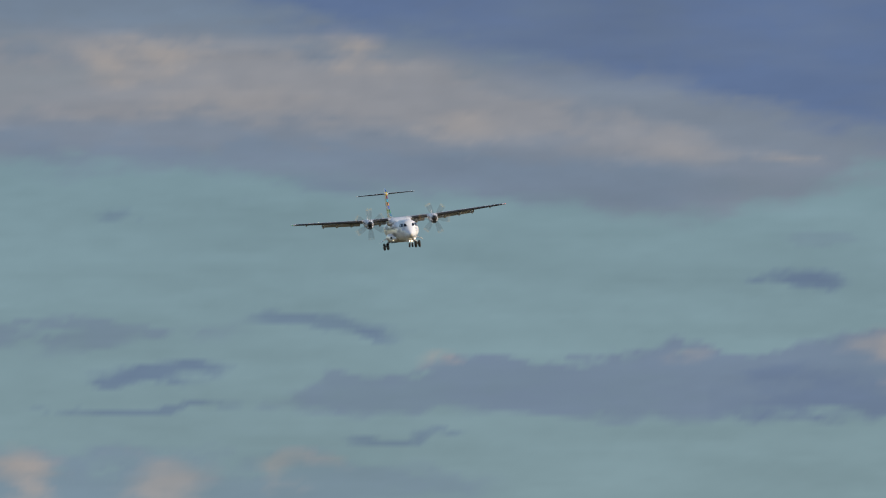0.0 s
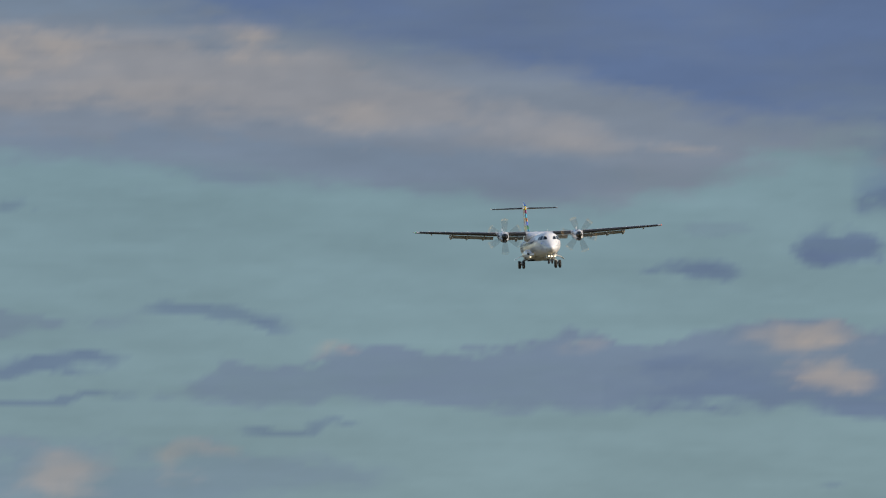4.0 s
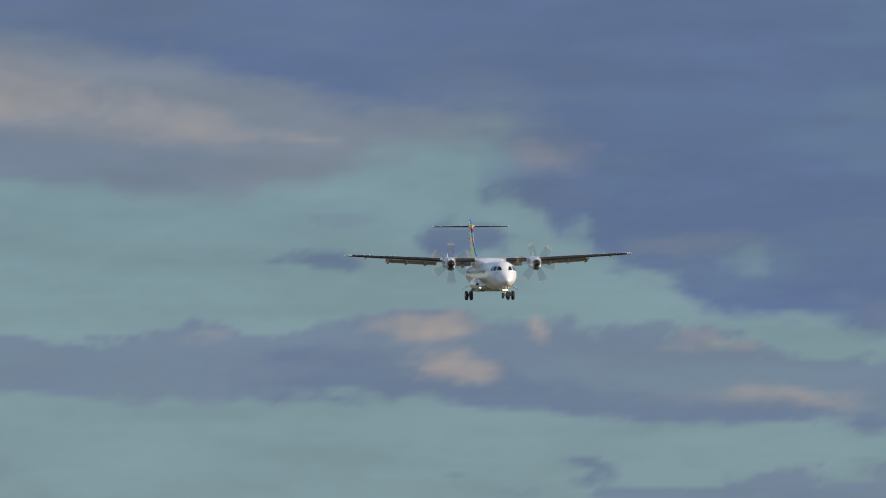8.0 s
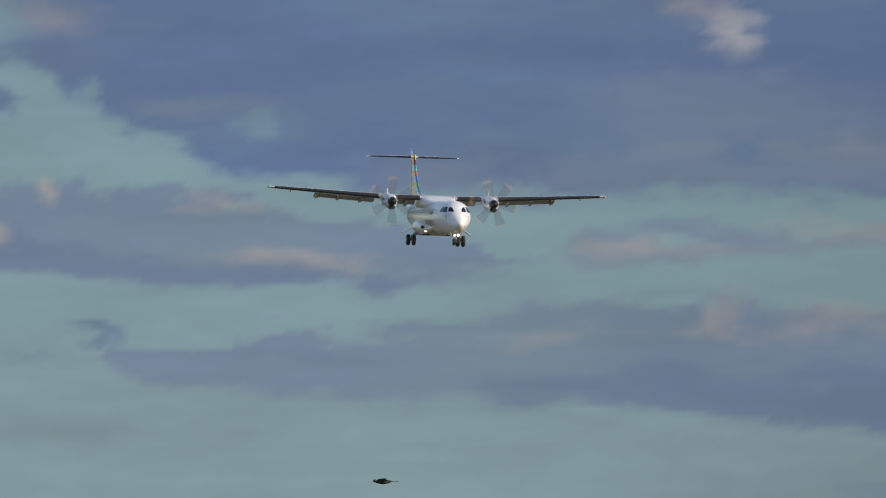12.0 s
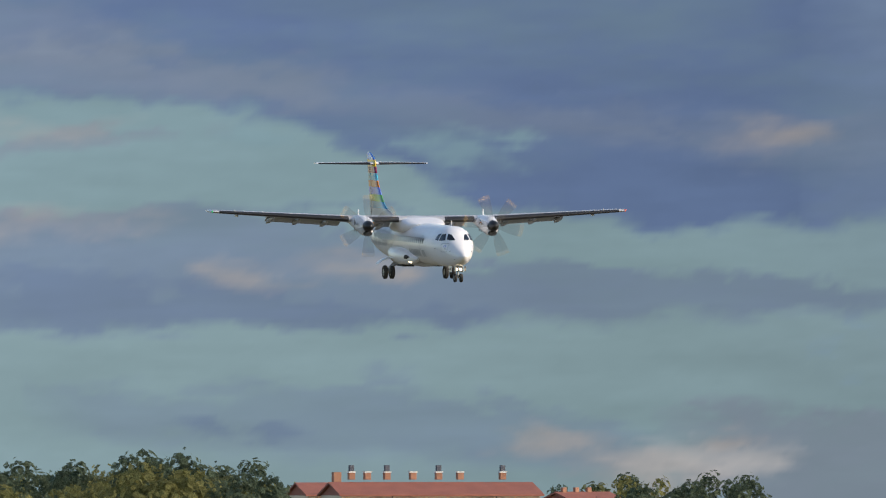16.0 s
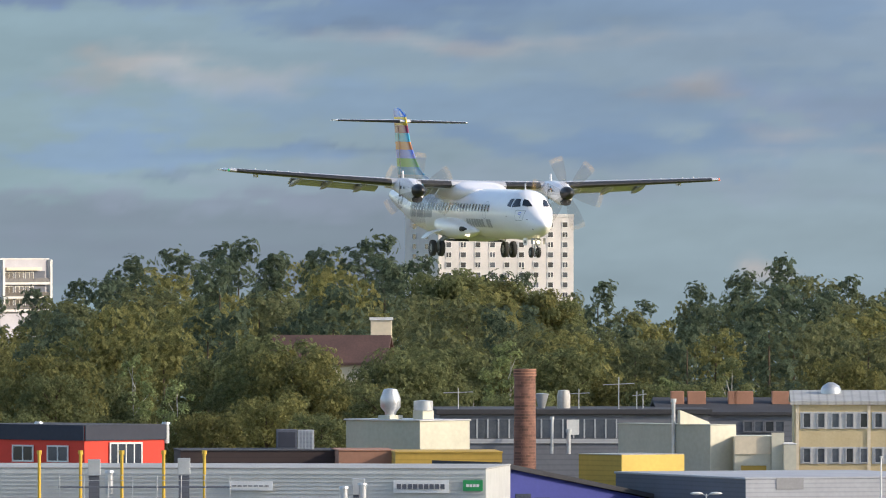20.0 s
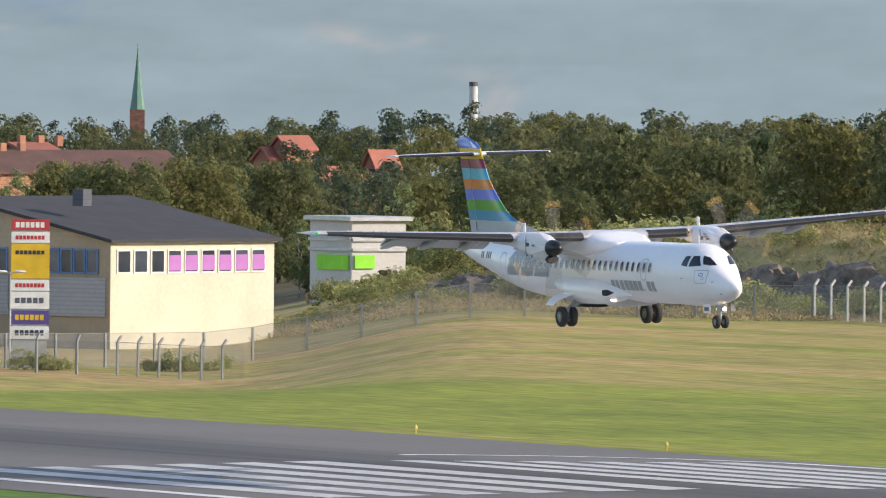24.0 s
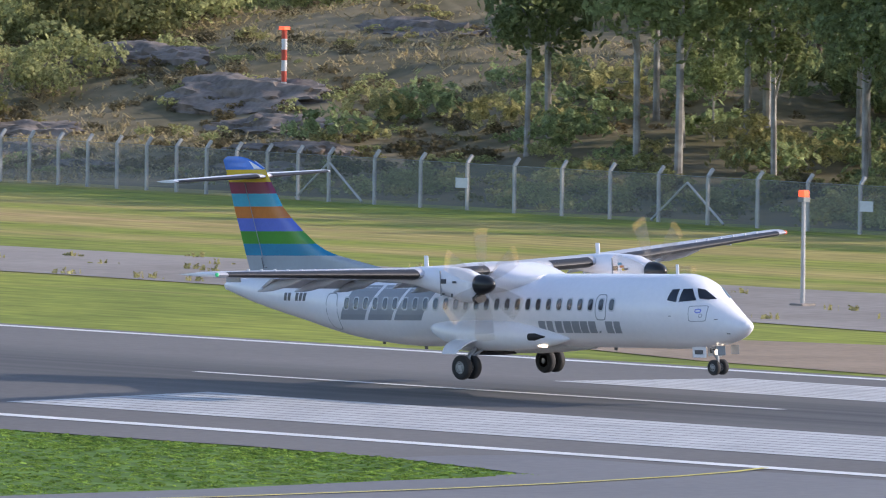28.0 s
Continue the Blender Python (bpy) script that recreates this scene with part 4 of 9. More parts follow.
    bank(MAUVE, .5, 50, 40, (-4500, 720, 640), (-4100, 700, 628), (-3700, 740, 640), (-3300, 720, 622), (-3000, 700, 615))
    bank(MAUVE, .38, 70, 60, (-4100, 860, 740), (-3700, 850, 700), (-3300, 720, 640), (-2800, 640, 560), (-2300, 600, 520), (-1700, 620, 510))
    puff(-4985, 940, 110, 36, PINK, .42)
    puff(-5040, 955, 90, 22, MAUVE, .6)
    puff(-4700, 800, 140, 30, MAUVE, .5)
    puff(-4640, 765, 50, 26, TEAL, .55)
    puff(-4950, 795, 45, 30, TEAL, .7)
    puff(-4880, 770, 50, 22, TEAL, .45)
    puff(-2830, 532, 105, 55, TEAL, .8)
    puff(-2740, 560, 70, 30, TEAL, .75)
    puff(-3150, 560, 110, 24, TEAL, .45)
    puff(-3814, 925, 60, 48, CREAM_CLOUD, .55)
    puff(-3850, 955, 80, 40, PINK, .4)
    puff(-2600, 828, 110, 22, PINK, .5)
    puff(-5420, 750, 92, 22, DARK_TONE, .9)
    puff(-5150, 808, 80, 36, DARK_TONE, .9)
    puff(-5190, 790, 50, 22, DARK_TONE, .7)
    puff(-5010, 868, 85, 34, DARK_TONE, .85)
    puff(-6580, 875, 55, 12, DARK_TONE, .5)
    puff(-6270, 928, 90, 14, GREY, .5)
    puff(-5390, 820, 90, 10, GREY, .35)
    # low bands over the approach
    bank(GREY, .72, 24, 30, (-7200, 680, 610), (-6810, 692, 622), (-6640, 690, 640), (-6500, 672, 650), (-6360, 665, 655))
    puff(-6210, 686, 130, 22, DARK_TONE, .62)
    puff(-6120, 680, 70, 16, DARK_TONE, .45)
    puff(-6510, 590, 140, 18, DARK_TONE, .75)
    puff(-6520, 528, 230, 9, DARK_TONE, .6)
    puff(-6080, 487, 185, 9, DARK_TONE, .6)
    bank(GREY, .92, 20, 30, (-6420, 540, 528), (-6300, 558, 524), (-6210, 595, 522), (-6060, 615, 520), (-6010, 634, 520), (-5910, 615, 522), (-5710, 617, 522), (-5620, 639, 522), (-5510, 626, 520), (-5360, 657, 518), (-5190, 694, 512), (-5090, 660, 495), (-4989, 662, 485), (-4909, 632, 470), (-4709, 632, 466), (-4559, 597, 466), (-4391, 570, 470), (-4250, 550, 492), (-4020, 522, 512))
    bank(DARK_TONE, .45, 40, 30, (-5560, 565, 515), (-5350, 590, 515), (-5240, 580, 510), (-5080, 560, 495), (-4900, 530, 472), (-4600, 510, 468), (-4300, 515, 480))
    puff(-5180, 640, 82, 42, PINK, .88)
    puff(-5172, 562, 68, 32, PINK, .75)
    puff(-5260, 650, 60, 26, PINK, .45)
    puff(-4986, 636, 46, 40, PINK, .7)
    puff(-4709, 604, 78, 26, PINK, .62)
    puff(-4579, 512, 170, 22, PINK, .62)
    puff(-4480, 500, 90, 16, PINK, .4)
    puff(-6010, 624, 40, 13, PINK, .5)
    puff(-5620, 628, 45, 12, PINK, .3)
    bank(GREY, .5, 40, 50, (-7300, 455, 330), (-6800, 450, 330), (-6400, 440, 340), (-6050, 430, 370), (-5850, 415, 385))
    puff(-6760, 415, 75, 38, PINK, .75)
    puff(-6540, 403, 85, 34, PINK, .62)
    puff(-6320, 418, 42, 34, PINK, .66)
    puff(-6250, 438, 34, 14, PINK, .4)
    puff(-4909, 393, 46, 9, DARK_TONE, .7)
    puff(-5130, 372, 60, 12, DARK_TONE, .5)
    bank(DARK_TONE, .55, 12, 12, (-5080, 364, 346), (-4750, 366, 344), (-4350, 366, 346))
    # the second band
    bank(GREY, .88, 26, 36, (-5180, 366, 340), (-4950, 358, 328), (-4704, 368, 285), (-4554, 384, 276), (-4344, 404, 272), (-4204, 424, 268), (-4004, 454, 258), (-3835, 462, 232), (-3535, 440, 222), (-3235, 428, 222), (-2900, 365, 228), (-2567, 335, 230), (-2250, 315, 245), (-2000, 300, 262))
    bank(DARK_TONE, .4, 30, 24, (-4300, 330, 275), (-3900, 330, 240), (-3500, 320, 226), (-3100, 280, 226), (-2700, 260, 230))
    puff(-3812, 420, 90, 42, PINK, .66)
    puff(-4160, 380, 120, 22, PINK, .3)
    puff(-3595, 412, 170, 46, PINK, .5)
    puff(-3065, 322, 135, 36, PINK, .62)
    puff(-2985, 314, 50, 34, PINK, .6)
    puff(-3225, 324, 70, 26, PINK, .45)
    puff(-4075, 392, 90, 22, PINK, .3)
    bank(MAUVE, .6, 22, 24, (-4180, 552, 512), (-3924, 566, 505), (-3700, 560, 520), (-3450, 600, 545), (-3250, 590, 560))
    puff(-3924, 532, 190, 18, PINK, .42)
    puff(-3575, 578, 175, 24, PINK, .38)
    puff(-3835, 560, 190, 20, GREY, .6)
    puff(-2960, 340, 260, 16, GREY, .5)
    puff(-3031, 440, 70, 22, DARK_TONE, .55)
    bank(GREY, .62, 40, 60, (-3620, 110, 40), (-3400, 132, 20), (-3161, 138, -10), (-2900, 122, -20), (-2700, 80, -30), (-2450, 50, -40))
    puff(-3265, 42, 75, 20, DARK_TONE, .55)
    puff(-3150, 38, 95, 22, DARK_TONE, .5)
    puff(-3750, 26, 45, 17, DARK_TONE, .65)
    puff(-2690, 24, 75, 28, PINK, .66)
    puff(-2611, 22, 60, 26, PINK, .5)
    bank(MAUVE, .75, 34, 60, (-2520, 100, -60), (-2258, 84, -120), (-2000, 90, -120), (-1700, 78, -120), (-1300, 70, -120), (-1000, 50, -100))
    puff(-2500, -34, 140, 40, PINK, .62)
    puff(-2411, -14, 150, 46, CREAM_CLOUD, .62)
    puff(-2375, 24, 60, 24, PINK, .75)
    puff(-2330, -16, 80, 42, CREAM_CLOUD, .6)
    puff(-2251, 570, 95, 36, PINK, .6)
    puff(-2330, 548, 130, 30, PINK, .3)
    puff(-1811, 300, 120, 52, PINK, .62)
    puff(-1680, 300, 140, 46, CREAM_CLOUD, .5)
    puff(-2961, 340, 140, 30, PINK, .3)
    puff(-1290, 555, 240, 80, CREAM_CLOUD, .62)
    puff(-1180, 530, 150, 50, CREAM_CLOUD, .4)
    puff(-1450, 150, 260, 10, DARK_TONE, .4)
    puff(-1700, 115, 180, 9, DARK_TONE, .35)
    puff(-1294, 383, 320, 50, BLUE, .55)
    puff(-1534, 273, 150, 40, CREAM_CLOUD, .5)
    puff(-1184, 83, 900, 60, HAZE_CLOUD, .3)
    puff(-1184, 223, 900, 80, AZURE, .5)
    puff(-754, 263, 90, 26, CREAM_CLOUD, .5)
    puff(-644, -57, 45, 18, CREAM_CLOUD, .6)
    puff(-1084, 343, 400, 22, CREAM_CLOUD, .5)
    puff(-1084, 393, 800, 40, AZURE, .6)
    puff(-769, 248, 90, 26, PINK, .45)
    puff(111, 33, 90, 60, PINK, .75)
    puff(-69, 178, 320, 60, AZURE, .5)
    puff(-669, 158, 500, 50, AZURE, .4)
    puff(131, 178, 120, 40, AZURE, .6)
    puff(216, 84, 700, 70, AZURE, .5)
    puff(-634, -66, 55, 20, CREAM_CLOUD, .7)
    puff(616, 164, 300, 60, AZURE, .6)
    puff(-1684, 143, 420, 28, AZURE, .7)
    puff(-884, 163, 420, 26, AZURE, .6)
    puff(-584, 178, 120, 20, CREAM_CLOUD, .4)
    puff(-284, 144, 420, 14, CREAM_CLOUD, .35)
    puff(696, 159, 100, 12, CREAM_CLOUD, .5)
    puff(-534, 224, 240, 40, HAZE_CLOUD, .6)
    puff(-284, 224, 600, 60, AZURE, .4)
    puff(96, 9, 66, 48, CREAM_CLOUD, .9)
    puff(166, -26, 66, 40, CREAM_CLOUD, .8)
    puff(686, -1, 60, 14, CREAM_CLOUD, .3)
    puff(1535, -96, 60, 50, CREAM_CLOUD, .6)
    puff(1305, -1, 120, 20, CREAM_CLOUD, .5)
    lift = np.interp(uu, (-4300, -3493, -2477, -1650, -1200, -900), (0.80, 0.63, 0.42, 0.28, 0.06, 0.0))
    col = state[0] * ((1 + 0.035 * soft + 0.05 * streak + 0.02 * fine) * 2 ** lift)[..., None]
    r = 4700
    b = radians(23.74) + uu / 23200
    pts = np.stack([EYE.x - r * np.cos(b), EYE.y + r * np.sin(b), EYE.z + vv / 23200 * r], -1).reshape(-1, 3)
    w, h = len(us), len(vs)
    i = (np.arange(h - 1)[:, None] * w + np.arange(w - 1)).ravel()
    faces = np.stack([i, i + 1, i + w + 1, i + w], -1)
    me = bpy.data.meshes.new("sky_backdrop")
    me.vertices.add(len(pts))
    me.vertices.foreach_set("co", pts.ravel())
    me.loops.add(faces.size)
    me.loops.foreach_set("vertex_index", faces.ravel())
    me.polygons.add(len(faces))
    me.polygons.foreach_set("loop_start", np.arange(0, faces.size, 4))
    me.update(calc_edges=True)
    layer = me.color_attributes.new("cloud", "FLOAT_COLOR", "POINT")
    layer.data.foreach_set("color", np.concatenate([col.reshape(-1, 3), np.ones((len(pts), 1))], 1).ravel())
    m = bpy.data.materials.new("cloudy_sky")
    m.use_nodes = True
    n, l = m.node_tree.nodes, m.node_tree.links
    n.clear()
    at, em, out = n.new("ShaderNodeAttribute"), n.new("ShaderNodeEmission"), n.new("ShaderNodeOutputMaterial")
    at.attribute_name = "cloud"
    l.new(at.outputs["Color"], em.inputs[0])
    em.inputs[1].default_value = SKY_GLOW
    l.new(em.outputs[0], out.inputs[0])
    me.materials.append(m)
    ob = new("backdrop", me)
    ob.visible_shadow = False
    return tagged(ob, "evening sky with broken grey and pink cloud", "sky", kind="structure")


sky_dome()


# ---- buildings beyond the runway's end, by bearing (u), rise (v) and distance ----
F = 23200.0
LAND = -3.5
def wall_mat(name, c, o=None, sc=0.25, rough=0.85):
    return mat(name, c, rough, 0, o or tuple(x * 0.82 for x in c), sc, sc * 12, 0.15)
CREAM = wall_mat("cream_render", (0.70, 0.60, 0.45))
PALE_CREAM = wall_mat("pale_cream_render", (0.60, 0.57, 0.46))
OCHRE_WALL = wall_mat("ochre_brick", (0.56, 0.46, 0.28), (0.48, 0.38, 0.22), 0.5)
# a green-grey of its own; on cream walls it also paints the shaded side
GREEN_GREY = wall_mat("green_grey_render", (0.43, 0.43, 0.36))
DARK_GREY = wall_mat("dark_grey_cladding", (0.10, 0.11, 0.14))
MID_GREY = wall_mat("grey_cladding", (0.40, 0.41, 0.44))
BROWN_BRICK = wall_mat("brown_brick", (0.19, 0.145, 0.098), (0.14, 0.105, 0.070), 1.8)
RED_BRICK = wall_mat("red_brick", (0.22, 0.105, 0.075), (0.12, 0.062, 0.048), 1.6)
SCHOOL_BRICK = wall_mat("orange_brick", (0.38, 0.19, 0.115), (0.30, 0.15, 0.09), 0.3)
WHITE_WALL = wall_mat("white_render", (0.56, 0.55, 0.54))
RED_WALL = wall_mat("red_panels", (0.66, 0.055, 0.035), (0.58, 0.05, 0.03))
NAVY = wall_mat("navy_fascia", (0.035, 0.04, 0.06))
BLUE_WALL = wall_mat("blue_cladding", (0.05, 0.06, 0.26))
YELLOW_WALL = wall_mat("yellow_cladding", (0.68, 0.48, 0.12))
OCHRE_CLAD = wall_mat("ochre_cladding", (0.50, 0.32, 0.06))
RUST = wall_mat("rust_cladding", (0.37, 0.185, 0.12))
SLATE_WALL = wall_mat("slate_cladding", (0.15, 0.16, 0.19))
BROWN_CLAD = wall_mat("brown_cladding", (0.05, 0.032, 0.03))
RED_TILE = mat("red_roof_tile", (0.34, 0.12, 0.085), 0.8, 0, (0.25, 0.09, 0.065), 0.4, 5.0, 0.4)
BROWN_TILE = mat("brown_red_tile", (0.13, 0.068, 0.055), 0.8, 0, (0.08, 0.045, 0.038), 0.4, 5.0, 0.4)
DARK_ROOF = mat("dark_roof_felt", (0.045, 0.045, 0.052), 0.85, 0, (0.03, 0.03, 0.035), 0.5)


def ribbed(m, period, depth=0.22, axis=2):
    """Fine ribs or courses across a wall: thin darker lines at an even spacing."""
    n, l = m.node_tree.nodes, m.node_tree.links
    b = n["Principled BSDF"]
    tc, sep, frac, line, mul = (n.new("ShaderNode" + x) for x in ("TexCoord", "SeparateXYZ", "Math", "MapRange", "MixRGB"))
    l.new(tc.outputs["Object"], sep.inputs[0])
    frac.operation = "PINGPONG"
    frac.inputs[1].default_value = period / 2
    l.new(sep.outputs[axis], frac.inputs[0])
    line.inputs[1].default_value, line.inputs[2].default_value = 0.0, period / 5
    line.inputs[3].default_value, line.inputs[4].default_value = 1 - depth, 1.0
    l.new(frac.outputs[0], line.inputs[0])
    mul.blend_type = "MULTIPLY"
    mul.inputs[0].default_value = 1.0
    l.new(b.inputs["Base Color"].links[0].from_socket, mul.inputs[1])
    l.new(line.outputs[0], mul.inputs[2])
    l.new(mul.outputs[0], b.inputs["Base Color"])
    return m


def bricked(m, high=0.21, long=0.5, depth=0.35):
    """Courses of brick with paler joints, each brick a little different."""
    n, l = m.node_tree.nodes, m.node_tree.links
    b = n["Principled BSDF"]
    tc, mp, br, mul = (n.new("ShaderNode" + x) for x in ("TexCoord", "Mapping", "TexBrick", "MixRGB"))
    sep, add, com = (n.new("ShaderNode" + x) for x in ("SeparateXYZ", "Math", "CombineXYZ"))
    l.new(tc.outputs["Object"], sep.inputs[0])
    l.new(sep.outputs[0], add.inputs[0])
    l.new(sep.outputs[1], add.inputs[1])
    l.new(add.outputs[0], com.inputs[0])
    l.new(sep.outputs[2], com.inputs[1])
    l.new(com.outputs[0], br.inputs["Vector"])
    br.inputs["Scale"].default_value = 1.0
    br.inputs["Brick Width"].default_value, br.inputs["Row Height"].default_value, br.inputs["Mortar Size"].default_value = long, high, 0.02
    br.inputs["Color1"].default_value, br.inputs["Color2"].default_value, br.inputs["Mortar"].default_value = (1.15, 1.15, 1.15, 1), (1 - depth, 1 - depth, 1 - depth, 1), (1.3, 1.3, 1.25, 1)
    mul.blend_type = "MULTIPLY"
    mul.inputs[0].default_value = 1.0
    l.new(b.inputs["Base Color"].links[0].from_socket, mul.inputs[1])
    l.new(br.outputs["Color"], mul.inputs[2])
    l.new(mul.outputs[0], b.inputs["Base Color"])
    return m


for ribbed_wall, gap_ in ((MID_GREY, 0.30), (DARK_GREY, 0.30), (BROWN_CLAD, 0.35), (OCHRE_CLAD, 0.35), (SLATE_WALL, 0.4)):
    ribbed(ribbed_wall, gap_)
for brick_wall in (BROWN_BRICK, RED_BRICK, SCHOOL_BRICK):
    bricked(brick_wall)
METAL_ROOF = ribbed(mat("pale_metal_roof", (0.46, 0.445, 0.42), 0.6, 0.1, (0.34, 0.325, 0.30), 0.5), 0.6, 0.3, 0)
GALV = mat("galvanised_steel", (0.52, 0.53, 0.55), 0.4, 0.5, (0.40, 0.41, 0.43), 1.5)
WIN_FRAME = mat("white_window_frame", (0.70, 0.70, 0.69), 0.6)
BLUE_FRAME = mat("blue_window_frame", (0.10, 0.22, 0.45), 0.6)
PANE = mat("window_pane", (0.035, 0.045, 0.065), 0.12, 0, (0.07, 0.08, 0.10), 0.8, spec=0.7, per_piece=0.6)
SIGN_WHITE = mat("white_sign", (0.74, 0.74, 0.74), 0.5)
SIGN_BLUE = mat("blue_sign", (0.06, 0.08, 0.38), 0.5)
SIGN_PURPLE = mat("purple_sign", (0.085, 0.055, 0.25), 0.5)
SIGN_RED = mat("red_sign", (0.46, 0.035, 0.045), 0.5)
SIGN_YELLOW = mat("yellow_sign", (0.66, 0.43, 0.02), 0.5)
SIGN_GREEN = mat("green_sign", (0.02, 0.30, 0.09), 0.5)
SIGN_DARK = mat("dark_sign", (0.035, 0.03, 0.04), 0.5)
ORANGE = mat("orange_paint", (0.62, 0.16, 0.03), 0.6)
YELLOW_POLE = mat("yellow_pole_paint", (0.66, 0.42, 0.04), 0.6)
COPPER_GREEN = mat("verdigris_copper", (0.12, 0.24, 0.20), 0.7, 0, (0.09, 0.19, 0.16), 0.5)
LIME = mat("lime_green_sign", (0.25, 0.72, 0.03), 0.6)
FLAG_BLUE = mat("blue_flag", (0.10, 0.16, 0.42), 0.8)
FLAG_GREEN = mat("green_flag", (0.03, 0.34, 0.15), 0.8)
PURPLE_BLIND = mat("purple_blind", (0.42, 0.16, 0.48), 0.7)

SHARED = {}


def shared_box(key, dims, material, bevel=0.0):
    """One mesh for alike pieces: a box standing on y = 0, out towards -y."""
    k = (key, dims, material.name)
    if k not in SHARED:
        w, h, d = dims
        bm = boxed(-w / 2, -d, -h / 2, w / 2, 0.0, h / 2)
        me = bpy.data.meshes.new(key)
        bm.to_mesh(me)
        bm.free()
        me.materials.append(material)
        SHARED[k] = me
    return SHARED[k]


def frame_mesh(w, h, t, d, material, bars):
    k = ("frame", w, h, material.name, bars)
    if k not in SHARED:
        bm = bmesh.new()
        box(bm, -w / 2, -d, -h / 2, -w / 2 + t, 0, h / 2)
        box(bm, w / 2 - t, -d, -h / 2, w / 2, 0, h / 2)
        box(bm, -w / 2 + t, -d, h / 2 - t, w / 2 - t, 0, h / 2)
        box(bm, -w / 2 + t, -d, -h / 2, w / 2 - t, 0, -h / 2 + t)
        for i in range(1, bars):
            x = -w / 2 + w * i / bars
            box(bm, x - t * 0.4, -d * 0.9, -h / 2 + t, x + t * 0.4, 0, h / 2 - t)
        me = bpy.data.meshes.new("window")
        bm.to_mesh(me)
        bm.free()
        me.materials.append(material)
        SHARED[k] = me
    return SHARED[k]


class Block:
    """A building with its nearest corner at bearing uc; its right face turns back by phi degrees, its left face by 90 - phi."""

    def __init__(self, name, label, category, uc, ul, ur, v_top, r, phi, walls, right_walls=None, base=LAND, group="", depth=None):
        self.uc, self.r, self.phi, self.base = uc, r, radians(phi), base
        self.w = self.x_of(ur)
        self.d = depth or (uc - ul) * r / F / math.sin(self.phi)
        self.h = self.z_of(v_top)
        self.ob = thing(name, facing(uc, r, base, phi), label, category, group)
        if self.h > 0:
            part("wall", boxed(0, 0, 0, self.w, self.d, self.h), walls, self.ob)
            if right_walls:
                part("front_wall", boxed(-0.03, -0.06, 0, self.w + 0.03, 0.0, self.h + 0.02), right_walls, self.ob)

    def x_of(self, u):
        return (u - self.uc) * self.r / F / math.cos(self.phi)

    def y_of(self, u):
        return (self.uc - u) * self.r / F / math.sin(self.phi)

    def z_of(self, v):
        return 18 + v * self.r / F - self.base

    def put(self, me, name, u, v, left=False, out=0.0, parent=None, label=""):
        ob = new(name, me)
        ob.parent = parent or self.ob
        z = self.z_of(v)
        if left:
            ob.matrix_basis = pose(-out, self.y_of(u), z, 0, 0, -90)
        else:
            ob.matrix_basis = pose(self.x_of(u), -out, z)
        if label:
            tagged(ob, label)
        return ob

    def window(self, u, v, du, dv, left=False, frame_material=None, bars=2, out=0.06):
        s = self.r / F / (math.sin(self.phi) if left else math.cos(self.phi))
        w, h = round(du * s, 2), round(dv * self.r / F, 2)
        o = self.put(frame_mesh(w, h, min(0.12, w * 0.13), 0.07, frame_material or WIN_FRAME, bars), "window", u, v, left, out)
        p = new("pane", shared_box("pane", (w * 0.98, h * 0.98, 0.02), PANE))
        p.parent = o
        return o

    def panel(self, name, u0, u1, v0, v1, material, left=False, out=0.06, thick=0.12, label=""):
        s = self.r / F / (math.sin(self.phi) if left else math.cos(self.phi))
        me = shared_box(name, (round((u1 - u0) * s, 2), round((v1 - v0) * self.r / F, 2), thick), material)
        return self.put(me, name, (u0 + u1) / 2, (v0 + v1) / 2, left, out, label=label)

    def bars(self, n, u0, u1, v0, v1, material, left=False, out=0.2, name="lettering_bar"):
        """Writing, as plain bars."""
        for k in range(n):
            a = u0 + (u1 - u0) * k / n
            self.panel(name, a, a + (u1 - u0) / n * 0.78, v0, v1, material, left, out, 0.02)

    def flat_roof(self, material, over=0.15, thick=0.3):
        part("roof", boxed(-over, -over, self.h, self.w + over, self.d + over, self.h + thick, 0.03), material, self.ob)

    def gable(self, material, rise_, over=0.4, along_x=True, wall=None, name="roof"):
        """A pitched roof with thickness; the ridge along the right face or across it."""
        w, d, h = self.w, self.d, self.h
        bm = bmesh.new()
        if along_x:
            prof = [(-over, -0.1), (d / 2, rise_), (d + over, -0.1), (d + over, 0.15), (d / 2, rise_ + 0.25), (-over, 0.15)]
            a = [[Vector((x, y, h + z)) for y, z in prof] for x in (-over, w + over)]
        else:
            prof = [(-over, -0.1), (w / 2, rise_), (w + over, -0.1), (w + over, 0.15), (w / 2, rise_ + 0.25), (-over, 0.15)]
            a = [[Vector((x, y, h + z)) for x, z in prof][::-1] for y in (-over, d + over)]
        loft(bm, a)
        bmesh.ops.recalc_face_normals(bm, faces=bm.faces)
        roof = part(name, bm, material, self.ob)
        bm = bmesh.new()
        g = ([[Vector((x, y, h + z)) for y, z in ((0.0, 0), (d, 0), (d / 2, rise_ - 0.02))] for x in (0.0, w)] if along_x else
             [[Vector((x, y, h + z)) for x, z in ((0.0, 0), (w, 0), (w / 2, rise_ - 0.02))] for y in (0.0, d)])
        loft(bm, g)
        bmesh.ops.recalc_face_normals(bm, faces=bm.faces)
        part("gable_wall", bm, wall or self.ob.children[0].data.materials[0], self.ob)
        return roof

